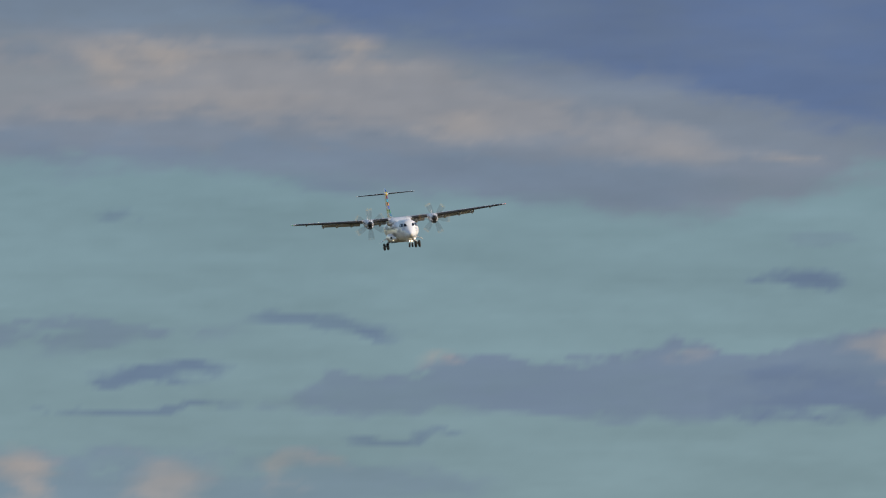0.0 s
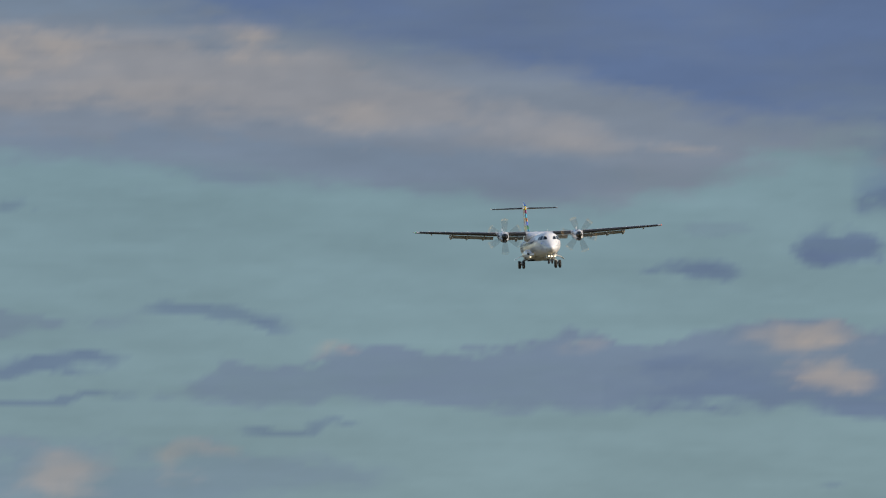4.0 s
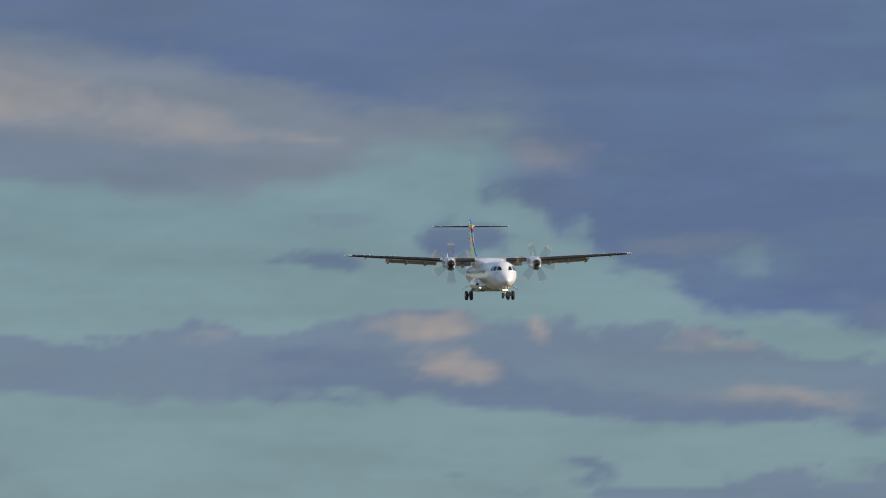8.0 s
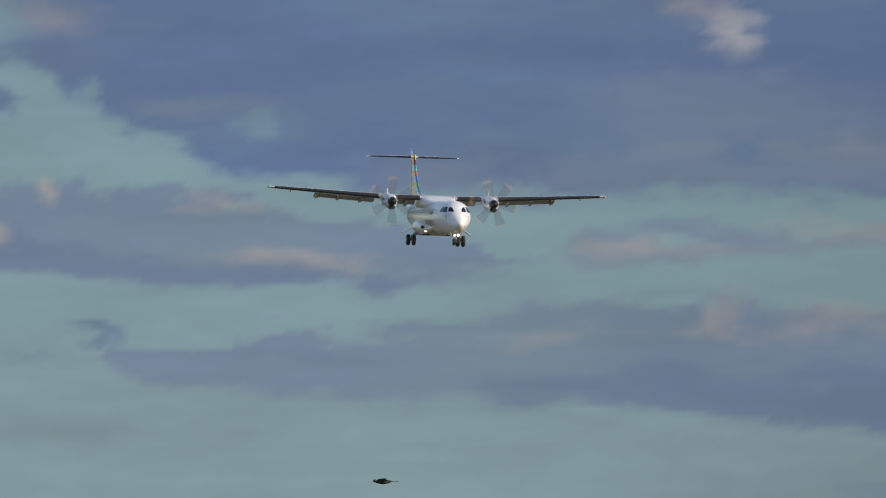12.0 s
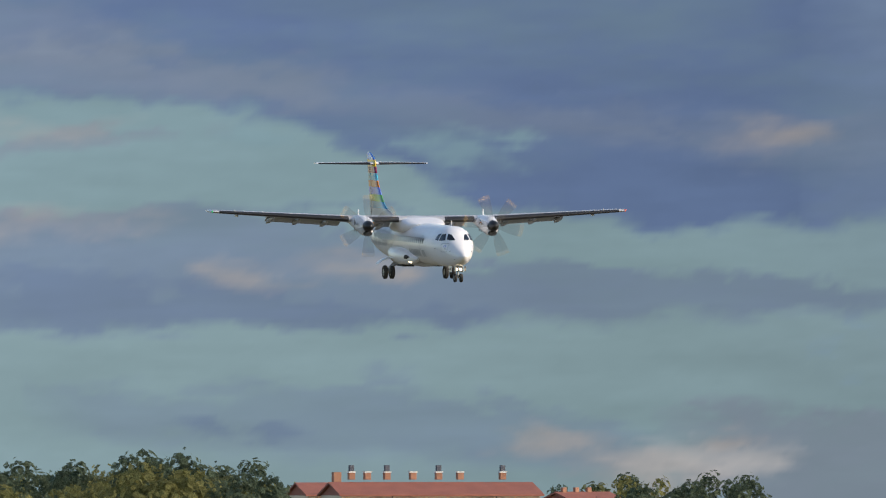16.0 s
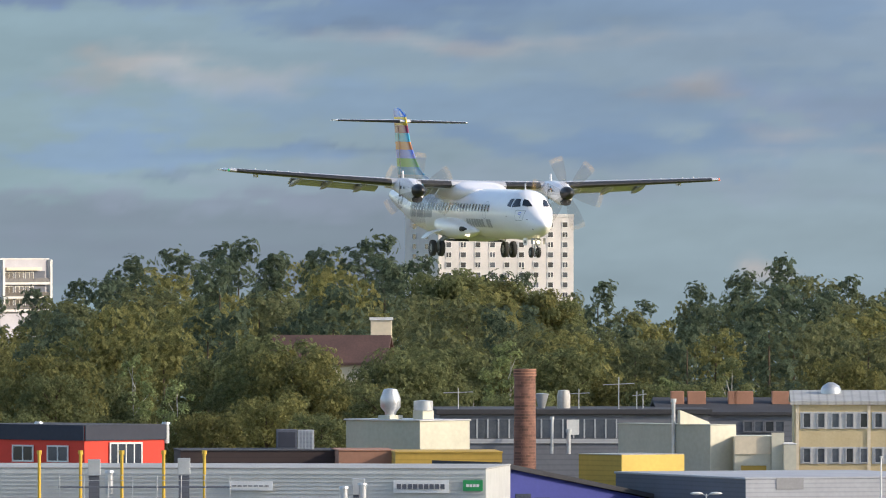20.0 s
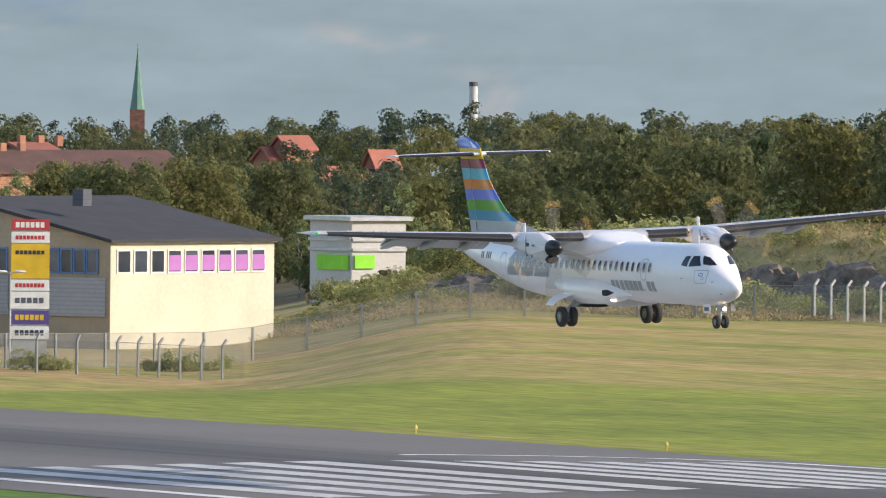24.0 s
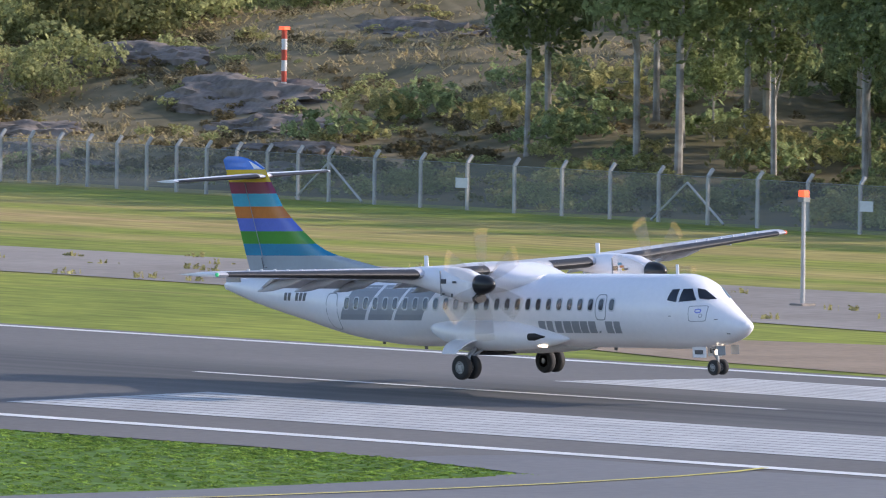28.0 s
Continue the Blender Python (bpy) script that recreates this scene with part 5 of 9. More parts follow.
    def stack(self, x, y, w, d, h, material, z=None, name="chimney", cap=None):
        z = self.h if z is None else z
        o = part(name, boxed(x - w / 2, y - d / 2, z, x + w / 2, y + d / 2, z + h, 0.03), material, self.ob)
        if cap:
            part("chimney_cap", boxed(x - w / 2 - 0.08, y - d / 2 - 0.08, z + h, x + w / 2 + 0.08, y + d / 2 + 0.08, z + h + 0.2), cap, o)
        return o

    def vent(self, x, y, prof, material=None, name="roof_vent"):
        """A turned vent on the roof: pairs of radius and height."""
        bm = bmesh.new()
        loft(bm, [[Vector((x + math.cos(2 * math.pi * k / 14) * q, y + math.sin(2 * math.pi * k / 14) * q, self.h + z)) for k in range(14)] for q, z in prof])
        return part(name, bm, material or GALV, self.ob, "", 40)


def brick_office():
    b = Block("brick_office", "flat-roofed office with a brown brick side and a white front", "office building", 166, -141, 421, -371, 870, 40, BROWN_BRICK, WHITE_WALL)
    b.flat_roof(GALV, 0.06, 0.12)
    for u in (-42, -5, 36, 73):
        for v in (-415, -492):
            b.window(u, v, 27, 31, True)
    b.window(-66, -492, 20, 31, True)
    for u in (266, 309, 352, 395):
        b.window(u, -415, 31, 26, bars=4)
        b.panel("front_sign", u - 15, u + 16, -471, -444, SIGN_PURPLE, label="purple sign with white bars")
        b.bars(4, u - 12, u + 12, -461, -452, SIGN_WHITE)
        b.window(u, -496, 31, 25, bars=4)
    b.window(195, -415, 44, 28, bars=5)
    b.panel("orange_panel", 221, 243, -470, -372, OCHRE_CLAD, label="ochre wall panel")
    b.panel("red_emblem", 228, 241, -408, -386, SIGN_RED, out=0.2, thick=0.06)
    for v0, v1 in ((-446, -421), (-494, -468)):
        b.panel("side_sign", 92, 160, v0, v1, SIGN_BLUE, True, label="blue sign with white bars")
    b.bars(6, 98, 156, -440, -427, SIGN_WHITE, True)
    b.bars(5, 102, 150, -478, -473, SIGN_WHITE, True)
    b.bars(4, 108, 146, -488, -484, SIGN_WHITE, True)
    # cooling units with round fans on the roof
    for u, w, h, fans in ((72, 1.35, 1.05, 2), (116, 1.5, 1.35, 1), (150, 0.9, 0.9, 0)):
        q = thing("cooling_unit", facing(u, 884, LAND + b.h + 0.25), "pale grey rooftop cooling unit with round fans", "cooling unit", "rooftop cooling units")
        part("case", boxed(-w / 2, 0, 0.12, w / 2, 1.0, h, 0.03), WIN_FRAME if fans else GALV, q)
        part("stand", boxed(-w / 2 + 0.1, 0.1, -0.02, w / 2 - 0.1, 0.9, 0.12), DARK_GREY, q)
        for k in range(fans):
            x = (k - (fans - 1) / 2) * w / fans
            part("fan", tube(bmesh.new(), [(x, -0.05, h * 0.55), (x, 0.0, h * 0.55)], min(0.32, w / fans * 0.42), 16), DARK_GREY, q)
    fr = thing("ladder_frame", facing(22, 878, LAND + b.h + 0.25), "pale steel A-frame on the roof", "frame")
    for x0, x1 in ((-0.5, -0.2), (0.5, 0.2)):
        part("leg", tube(bmesh.new(), [(x0, 0, 0), (x1, 0, 1.35)], 0.045, 6), WIN_FRAME, fr)
    for z in (0.45, 1.3):
        part("rung", tube(bmesh.new(), [(-0.4 + 0.1 * z, 0, z), (0.4 - 0.1 * z, 0, z)], 0.04, 6), WIN_FRAME, fr)


def back_roofs():
    """Lesser roofs between the long office and the brick one."""
    b = Block("cream_stair_house", "cream rendered stair house with a dark roof edge", "works building", -14, -40, 81, -311, 918, 3, PALE_CREAM, depth=7)
    b.flat_roof(BROWN_CLAD, 0.35, 0.14)
    b.window(18, -335, 34, 16, bars=3, frame_material=BROWN_CLAD)
    h = Block("low_gable_hall", "low beige hall under a shallow dark gable roof", "hall", 88, 80, 284, -334, 906, 3, CREAM, depth=14)
    h.gable(DARK_ROOF, 0.85, 0.35, False)
    for k in range(6):
        h.window(196 + 14 * k, -352, 12, 9, bars=1)
    p = Block("plant_house", "grey rooftop plant house with louvred boxes", "plant house", 311, 296, 356, -283, 965, 20, MID_GREY, GALV, depth=5)
    p.panel("louvre", 338, 354, -308, -288, DARK_GREY, out=0.1)
    q = Block("plant_box", "pale boxed plant unit beside the plant house", "plant house", 357, 352, 382, -292, 962, 12, WIN_FRAME, depth=4)
    q.panel("louvre", 361, 378, -312, -296, MID_GREY, out=0.06)
    for u, v in ((268, -270), (291, -272)):
        m = thing("phone_mast", facing(u, 902, LAND), "pale phone mast with tall panel aerials", "mast", "phone masts")
        z = 18 + v * 902 / F - LAND
        part("pole", tube(bmesh.new(), [(0, 0, 0), (0, 0, z)], 0.09, 8), GALV, m)
        for s_ in (-0.28, 0.28):
            part("aerial_panel", boxed(s_ - 0.13, -0.2, z - 1.9, s_ + 0.13, -0.05, z, 0.02), WIN_FRAME, m)


def yellow_office():
    b = Block("yellow_office", "long ochre office building with rows of narrow windows", "office building", -579, -640, 268, -301, 940, 0.6, OCHRE_WALL, depth=14)
    b.gable(METAL_ROOF, 0.62, 0.25)
    for row, vs in enumerate((-331, -393, -456)):
        for g in range(7):
            for k in range(5):
                u = -556 + g * 126.5 + k * 25.2
                if u < 258:
                    b.window(u, vs, 15, 28, bars=1, frame_material=MID_GREY)
            u0 = -568 + g * 126.5
            if u0 < 230:
                b.panel("window_band", u0, u0 + 118, vs - 15, vs + 15, WHITE_WALL, out=0.02, thick=0.03)
    for g in range(8):
        u = -573 + g * 126.5
        if u < 263:
            b.panel("pier", u - 3, u + 3, -620, -303, CREAM, out=0.0, thick=0.08)
    for u in (-512, -167):
        b.vent(b.x_of(u), 5, ((0.7, 0.3), (0.75, 0.9), (0.6, 1.2), (0.2, 1.45)))
    b.stack(b.x_of(34), 1.2, 0.9, 0.9, 2.2, SIGN_BLUE, b.h - 0.6, "blue_flue")
    for u, hh in ((-120, 3.0), (-48, 2.6)):
        bm = bmesh.new()
        tube(bm, [(b.x_of(u), -0.6, b.h - 2.0), (b.x_of(u), -0.6, b.h + hh)], 0.07, 6)
        box(bm, b.x_of(u) - 0.22, -0.75, b.h + hh - 1.9, b.x_of(u) + 0.22, -0.5, b.h + hh)
        box(bm, b.x_of(u) - 0.45, -0.8, b.h - 1.2, b.x_of(u) + 0.1, -0.5, b.h - 0.4)
        part("phone_mast", bm, WIN_FRAME, b.ob, "pale phone mast")


LOUVRE = mat("grey_louvre", (0.27, 0.27, 0.28), 0.6)


def dealer_hall():
    b = Block("dealer_hall", "long grey metal-clad showroom with a red glazed strip", "showroom", -664, -900, -231, -436, 890, 22, DARK_GREY, MID_GREY)
    b.flat_roof(MID_GREY, 0.1, 0.15)
    b.panel("louvre", -611, -563, -454, -433, LOUVRE, thick=0.05)
    for k in range(4):
        b.panel("louvre_strip", -640, -395, -512 - 6 * k, -509 - 6 * k, GALV, out=0.1, thick=0.08)
    b.panel("glass_front", -650, -400, -575, -532, PANE, out=0.05, thick=0.05, label="dark glazed front")
    for k in range(9):
        b.panel("red_mullion", -648 + k * 30, -643 + k * 30, -575, -531, SIGN_RED, out=0.12, thick=0.05)
    b.panel("red_window_band", -379, -309, -517, -490, SIGN_RED, label="red-framed window band")
    for k in range(7):
        b.panel("band_pane", -376 + k * 9.5, -369 + k * 9.5, -514, -493, PANE, out=0.2, thick=0.02)
    b.panel("red_fascia_sign", -417, -387, -513, -502, SIGN_RED, out=0.15)
    b.panel("grey_square_sign", -284, -268, -513, -477, SIGN_WHITE, out=0.2, label="white square sign with a grey disc")
    b.panel("side_glass", -740, -670, -570, -540, RED_WALL, True, label="red entrance front")


def pipe(b, x, y, z0, z1, r=0.16, material=None):
    """A steel flue with a wider cap."""
    o = part("flue", tube(bmesh.new(), [(x, y, z0), (x, y, z1)], r, 10), material or GALV, b.ob, "", 40)
    part("flue_cap", tube(bmesh.new(), [(x, y, z1), (x, y, z1 + 0.25)], [r * 1.5, r * 1.4], 10), material or GALV, o)


def aerial(b, x, y, z0, high, wide):
    o = part("aerial_mast", tube(bmesh.new(), [(x, y, z0), (x, y, z0 + high)], 0.035, 6), GALV, b.ob)
    part("aerial_boom", tube(bmesh.new(), [(x - wide / 2, y, z0 + high * 0.75), (x + wide / 2, y, z0 + high * 0.8)], 0.03, 5), GALV, o)
    for k in range(5):
        part("aerial_rod", tube(bmesh.new(), [(x - wide / 2 + wide * k / 4, y - 0.3, z0 + high * 0.77), (x - wide / 2 + wide * k / 4, y + 0.3, z0 + high * 0.77)], 0.02, 4), GALV, o)


def cream_works():
    # left side turned from the sun: its shade is put in as green-grey
    b = Block("cream_works", "stepped cream rendered works building", "works building", -727, -891, -683, -341, 930, 40, GREEN_GREY, PALE_CREAM)
    b.flat_roof(GREEN_GREY, 0.05, 0.1)
    bm = bmesh.new()
    loft(bm, [[Vector((x, y, b.h + z)) for x, z in ((-0.6, 0.1), (2.2, 0.1), (2.0, 0.25), (-0.6, 1.1))] for y in (2.6, 2.9)])
    bmesh.ops.recalc_face_normals(bm, faces=bm.faces)
    part("parapet_gable", bm, PALE_CREAM, b.ob, "sloping cream parapet")
    pipe(b, -0.12, b.y_of(-790), b.z_of(-392), b.z_of(-300), 0.14)
    c = Block("works_annexe", "low cream rendered annexe with a stepped top", "works building", -684, -690, -597, -360, 929, 3, PALE_CREAM, depth=8)
    c.panel("grey_recess", -684, -619, -391, -359, CREAM, out=0.04, thick=0.06)
    c.panel("upper_block", -619, -597, -430, -353, PALE_CREAM, out=0.12, thick=0.3)
    c.panel("ochre_panel", -673, -628, -430, -411, OCHRE_CLAD, out=0.06, thick=0.08)
    d = Block("cream_wall", "cream rendered wall block", "works building", -597, -600, -575, -374, 928, 3, PALE_CREAM, depth=6)
    d.flat_roof(WIN_FRAME, 0.05, 0.08)
    # the left side's shade is in its darker green-grey colour
    e = Block("grey_plant_house", "cream plant house, its side shaded in grey-green, with two steel roof vents", "works building", -1241, -1372, -1154, -333, 955, 42, GREEN_GREY, PALE_CREAM)
    e.flat_roof(GALV, 0.15, 0.12)
    e.stack(0.9, 4.2, 1.3, 1.3, 0.4, PALE_CREAM, name="vent_base")
    e.vent(0.9, 4.2, ((0.42, 0.4), (0.42, 0.6), (0.75, 1.0), (0.75, 1.6), (0.5, 2.3), (0.2, 2.35)))
    e.stack(2.6, 2.5, 1.1, 1.1, 0.75, PALE_CREAM, name="vent_base")
    e.vent(2.6, 2.5, ((0.72, 0.75), (0.72, 1.45), (0.1, 1.5)))
    f = Block("strip_window_works", "low slate grey works with a strip of tall windows", "works building", -1205, -1260, -730, -321, 990, 3, SLATE_WALL, depth=16)
    f.flat_roof(DARK_ROOF, 0.3, 0.4)
    f.panel("window_strip", -1160, -890, -362, -330, PANE, out=0.03, thick=0.05, label="long strip of dark panes")
    for k in range(15):
        f.panel("mullion", -1160 + k * 19, -1157.5 + k * 19, -363, -329, GALV, out=0.07, thick=0.05)
    f.panel("pale_door", -981, -959, -357, -330, WIN_FRAME, out=0.09, thick=0.05)
    f.panel("sill_band", -1205, -730, -372, -364, MID_GREY, out=0.05, thick=0.08)
    f.vent(f.x_of(-979), 5, ((0.5, 0.4), (0.5, 1.0), (0.52, 1.3), (0.42, 1.75), (0.1, 1.8)), METAL_ROOF)
    f.vent(f.x_of(-1018), 5, ((0.25, 0.4), (0.4, 1.0), (0.55, 1.5), (0.2, 1.55)))
    for u, hh, ww in ((-1169, 1.6, 2.2), (-884, 2.4, 2.4), (-955, 1.5, 1.6), (-852, 1.3, 0.6), (-841, 1.4, 0.5)):
        aerial(f, f.x_of(u), 3, f.h + 0.4, hh, ww)
    pipe(f, f.x_of(-1009), -1.5, f.z_of(-390), f.z_of(-330), 0.12)
    pipe(f, f.x_of(-980), -1.8, f.z_of(-390), f.z_of(-352), 0.16)
    g = Block("dark_roof_works", "dark-roofed works with brick chimney stacks", "works building", -815, -835, -562, -320, 1000, 3, SLATE_WALL, depth=12)
    g.gable(DARK_ROOF, 0.95, 0.3)
    for u, w in ((-781, 1.0), (-747, 1.4), (-683, 0.7), (-664, 1.5), (-597, 1.4), (-566, 0.9)):
        g.stack(g.x_of(u), 3.6, w, 1.0, 1.35, RUST, g.h + 0.35)
    for u in (-660, -641, -622, -604):
        g.window(u, -342, 18, 21, bars=1, frame_material=SLATE_WALL)


def low_row():
    b = Block("red_hut", "red panelled building with a navy fascia and white windows", "hall", -1834, -2040, -1692, -342, 960, 44, RED_WALL)
    b.flat_roof(DARK_ROOF, 0.05, 0.1)
    b.panel("fascia", -1834, -1690, -367, -340, NAVY, out=0.02, thick=0.1)
    b.panel("side_fascia", -2040, -1834, -367, -340, NAVY, True, out=0.02, thick=0.1)
    b.window(-1762, -391, 58, 40, bars=4)
    for u in (-1942, -1880):
        b.window(u, -391, 38, 30, True, bars=2)
    for n, lab, u0, u1, m, vt, r in (("brown_shed", "low dark brown clad shed", -1664, -1384, BROWN_CLAD, -386, 930), ("rust_shed", "low rust-brown clad shed", -1384, -1286, RUST, -386, 925), ("ochre_shed", "low ochre clad shed", -1284, -1095, OCHRE_CLAD, -389, 920)):
        s = Block(n, lab, "shed", u0, u0 - 8, u1, vt, r, 3, m, depth=9)
        s.flat_roof(DARK_ROOF if n == "brown_shed" else m, 0.06, 0.1)
    y = Block("yellow_shed", "yellow clad shed with a dark roof", "shed", -884, -960, -774, -393, 915, 35, OCHRE_CLAD, YELLOW_WALL)
    y.flat_roof(METAL_ROOF, 0.04, 0.06)
    # blue building under a long dark roof slope
    bl = thing("blue_hall", facing(-1094, 900, LAND, 30), "blue hall under a long dark sloping roof", "hall")
    w = 11.5
    bm = bmesh.new()
    loft(bm, [[Vector((x, y, z)) for x, z in ((0, 0), (w, 0), (w, 3.2), (0, 5.4))] for y in (0.0, 9.0)])
    bmesh.ops.recalc_face_normals(bm, faces=bm.faces)
    part("wall", bm, BLUE_WALL, bl)
    bm = bmesh.new()
    loft(bm, [[Vector((x, y, z)) for x, z in ((-0.3, 5.45), (w + 0.4, 3.18), (w + 0.4, 3.5), (-0.3, 5.78))] for y in (-0.35, 9.3)])
    bmesh.ops.recalc_face_normals(bm, faces=bm.faces)
    part("roof", bm, DARK_ROOF, bl)
    for k in range(5):
        part("window", boxed(1.0 + k * 1.5, -0.06, 2.2, 2.2 + k * 1.5, 0.0, 3.6 - k * 0.28), PANE, bl)
    # long corrugated hall in front
    h = Block("corrugated_hall", "long corrugated grey hall with sign boards", "hall", -1124, -2100, -1080, -418, 880, 84, WHITE_SHEET)
    h.flat_roof(METAL_ROOF, 0.05, 0.1)
    for k in range(7):
        h.panel("cladding_rib", -2090, -1126, -427.3 - k * 7, -426 - k * 7, GALV, True, out=0.01, thick=0.05)
    for u0, u1, v0, v1, m, n, c in ((-1579, -1501, -456, -440, SIGN_WHITE, 7, DARK_GREY), (-1287, -1189, -460, -437, SIGN_WHITE, 9, DARK_GREY), (-1164, -1129, -456, -437, SIGN_GREEN, 4, SIGN_WHITE)):
        h.panel("sign_board", u0, u1, v0, v1, m, True, out=0.1, label="sign board with plain bars")
        h.bars(n, u0 + 6, u1 - 5, v0 + 7, v1 - 7, c, True, 0.3)
    for k, u in enumerate((-1914, -1841, -1768, -1694, -1622)):
        p = thing("yellow_vent_pole", facing(u, 872, LAND), "thin yellow pole with a knob on top", "pole", "yellow poles on the roof")
        z = 18 + -388 * 872 / F - LAND
        bm = bmesh.new()
        tube(bm, [(0, 0, 0), (0, 0, z)], 0.11, 8)
        tube(bm, [(0, 0, z - 0.12), (0, 0, z + 0.14)], [0.17, 0.17], 8)
        part("pole", bm, YELLOW_POLE, p)
    for u, v in ((-1817, -416), (-1658, -414), (-1349, -450)):
        z = 18 + v * 875 / F - LAND
        q = thing("air_unit", facing(u, 875, LAND), "grey boxed air unit on legs", "air unit", "roof air units")
        part("case", boxed(-0.42, 0, z - 0.5, 0.42, 0.6, z + 0.6, 0.03), GALV, q)
        part("stand", boxed(-0.36, 0.1, 0, 0.36, 0.5, z - 0.5), DARK_GREY, q)
    # plant on the roofs: a dark container, a walkway with rails, small stacks
    q = thing("rooftop_container", facing(-1495, 934, LAND), "dark ribbed plant container on a flat roof", "container")
    z0, z1 = 18 - 386 * 934 / F - LAND, 18 - 347 * 934 / F - LAND
    part("case", boxed(0, 0, z0, 1.5, 1.6, z1, 0.03), DARK_GREY, q)
    part("side_case", boxed(1.52, 0.1, z0, 2.7, 1.6, z1 - 0.05, 0.02), MID_GREY, q)
    for k in range(5):
        part("rib", boxed(1.58 + 0.24 * k, 0.04, z0, 1.66 + 0.24 * k, 0.1, z1 - 0.1), GALV, q)
    part("louvre", boxed(0.15, -0.03, z0 + 0.3, 1.35, 0.0, z1 - 0.2), NAVY, q)
    q = thing("roof_walkway", facing(-1740, 868, LAND), "dark steel walkway with thin rails along a roof", "walkway")
    zz, s_ = 18 - 448 * 868 / F - LAND, 868 / F
    part("deck", boxed(-140 * s_, 0, zz - 0.12, 165 * s_, 0.8, zz), DARK_GREY, q)
    for k in range(8):
        x = (-138 + 43 * k) * s_
        part("post", tube(bmesh.new(), [(x, 0, zz - 1.6), (x, 0, zz + 0.75)], 0.03, 6), GALV, q)
    for z in (0.4, 0.75):
        part("rail", tube(bmesh.new(), [(-140 * s_, 0, zz + z), (165 * s_, 0, zz + z)], 0.025, 6), GALV, q)
    for u, v in ((-1790, -424), (-1375, -452), (-1342, -446), (-1915, -337), (-1690, -338)):
        q = thing("roof_stack", facing(u, 874 if v < -400 else 966, LAND), "short round steel roof stack", "roof stack", "roof stacks")
        r_ = 874 if v < -400 else 966
        z = 18 + v * r_ / F - LAND
        part("shaft", tube(bmesh.new(), [(0, 0, z - 1.4), (0, 0, z)], 0.26, 12), GALV, q, "", 40)
        part("cap", tube(bmesh.new(), [(0, 0, z), (0, 0, z + 0.16)], [0.34, 0.30], 12), GALV, q)
    # brick chimney
    ch = thing("brick_chimney", facing(-1055, 938, LAND), "tall round red brick chimney", "chimney")
    bm = bmesh.new()
    z1 = 18 - 240 * 938 / F - LAND
    tube(bm, [(0, 0, 0), (0, 0, z1 - 0.6), (0, 0, z1 - 0.58), (0, 0, z1)], [0.84, 0.76, 0.80, 0.80], 24)
    part("shaft", bm, RED_BRICK, ch, "", 40)
    bm = bmesh.new()
    for k in range(3):
        tube(bm, [(0, 0, z1 - 0.5 + 0.2 * k), (0, 0, z1 - 0.42 + 0.2 * k)], 0.83, 24)
    part("rim_courses", bm, RUST, ch)


SCRIPT_GREY = mat("pale_script", (0.34, 0.33, 0.37), 0.6)
HALL_BEIGE = wall_mat("beige_hall_render", (0.42, 0.345, 0.255))


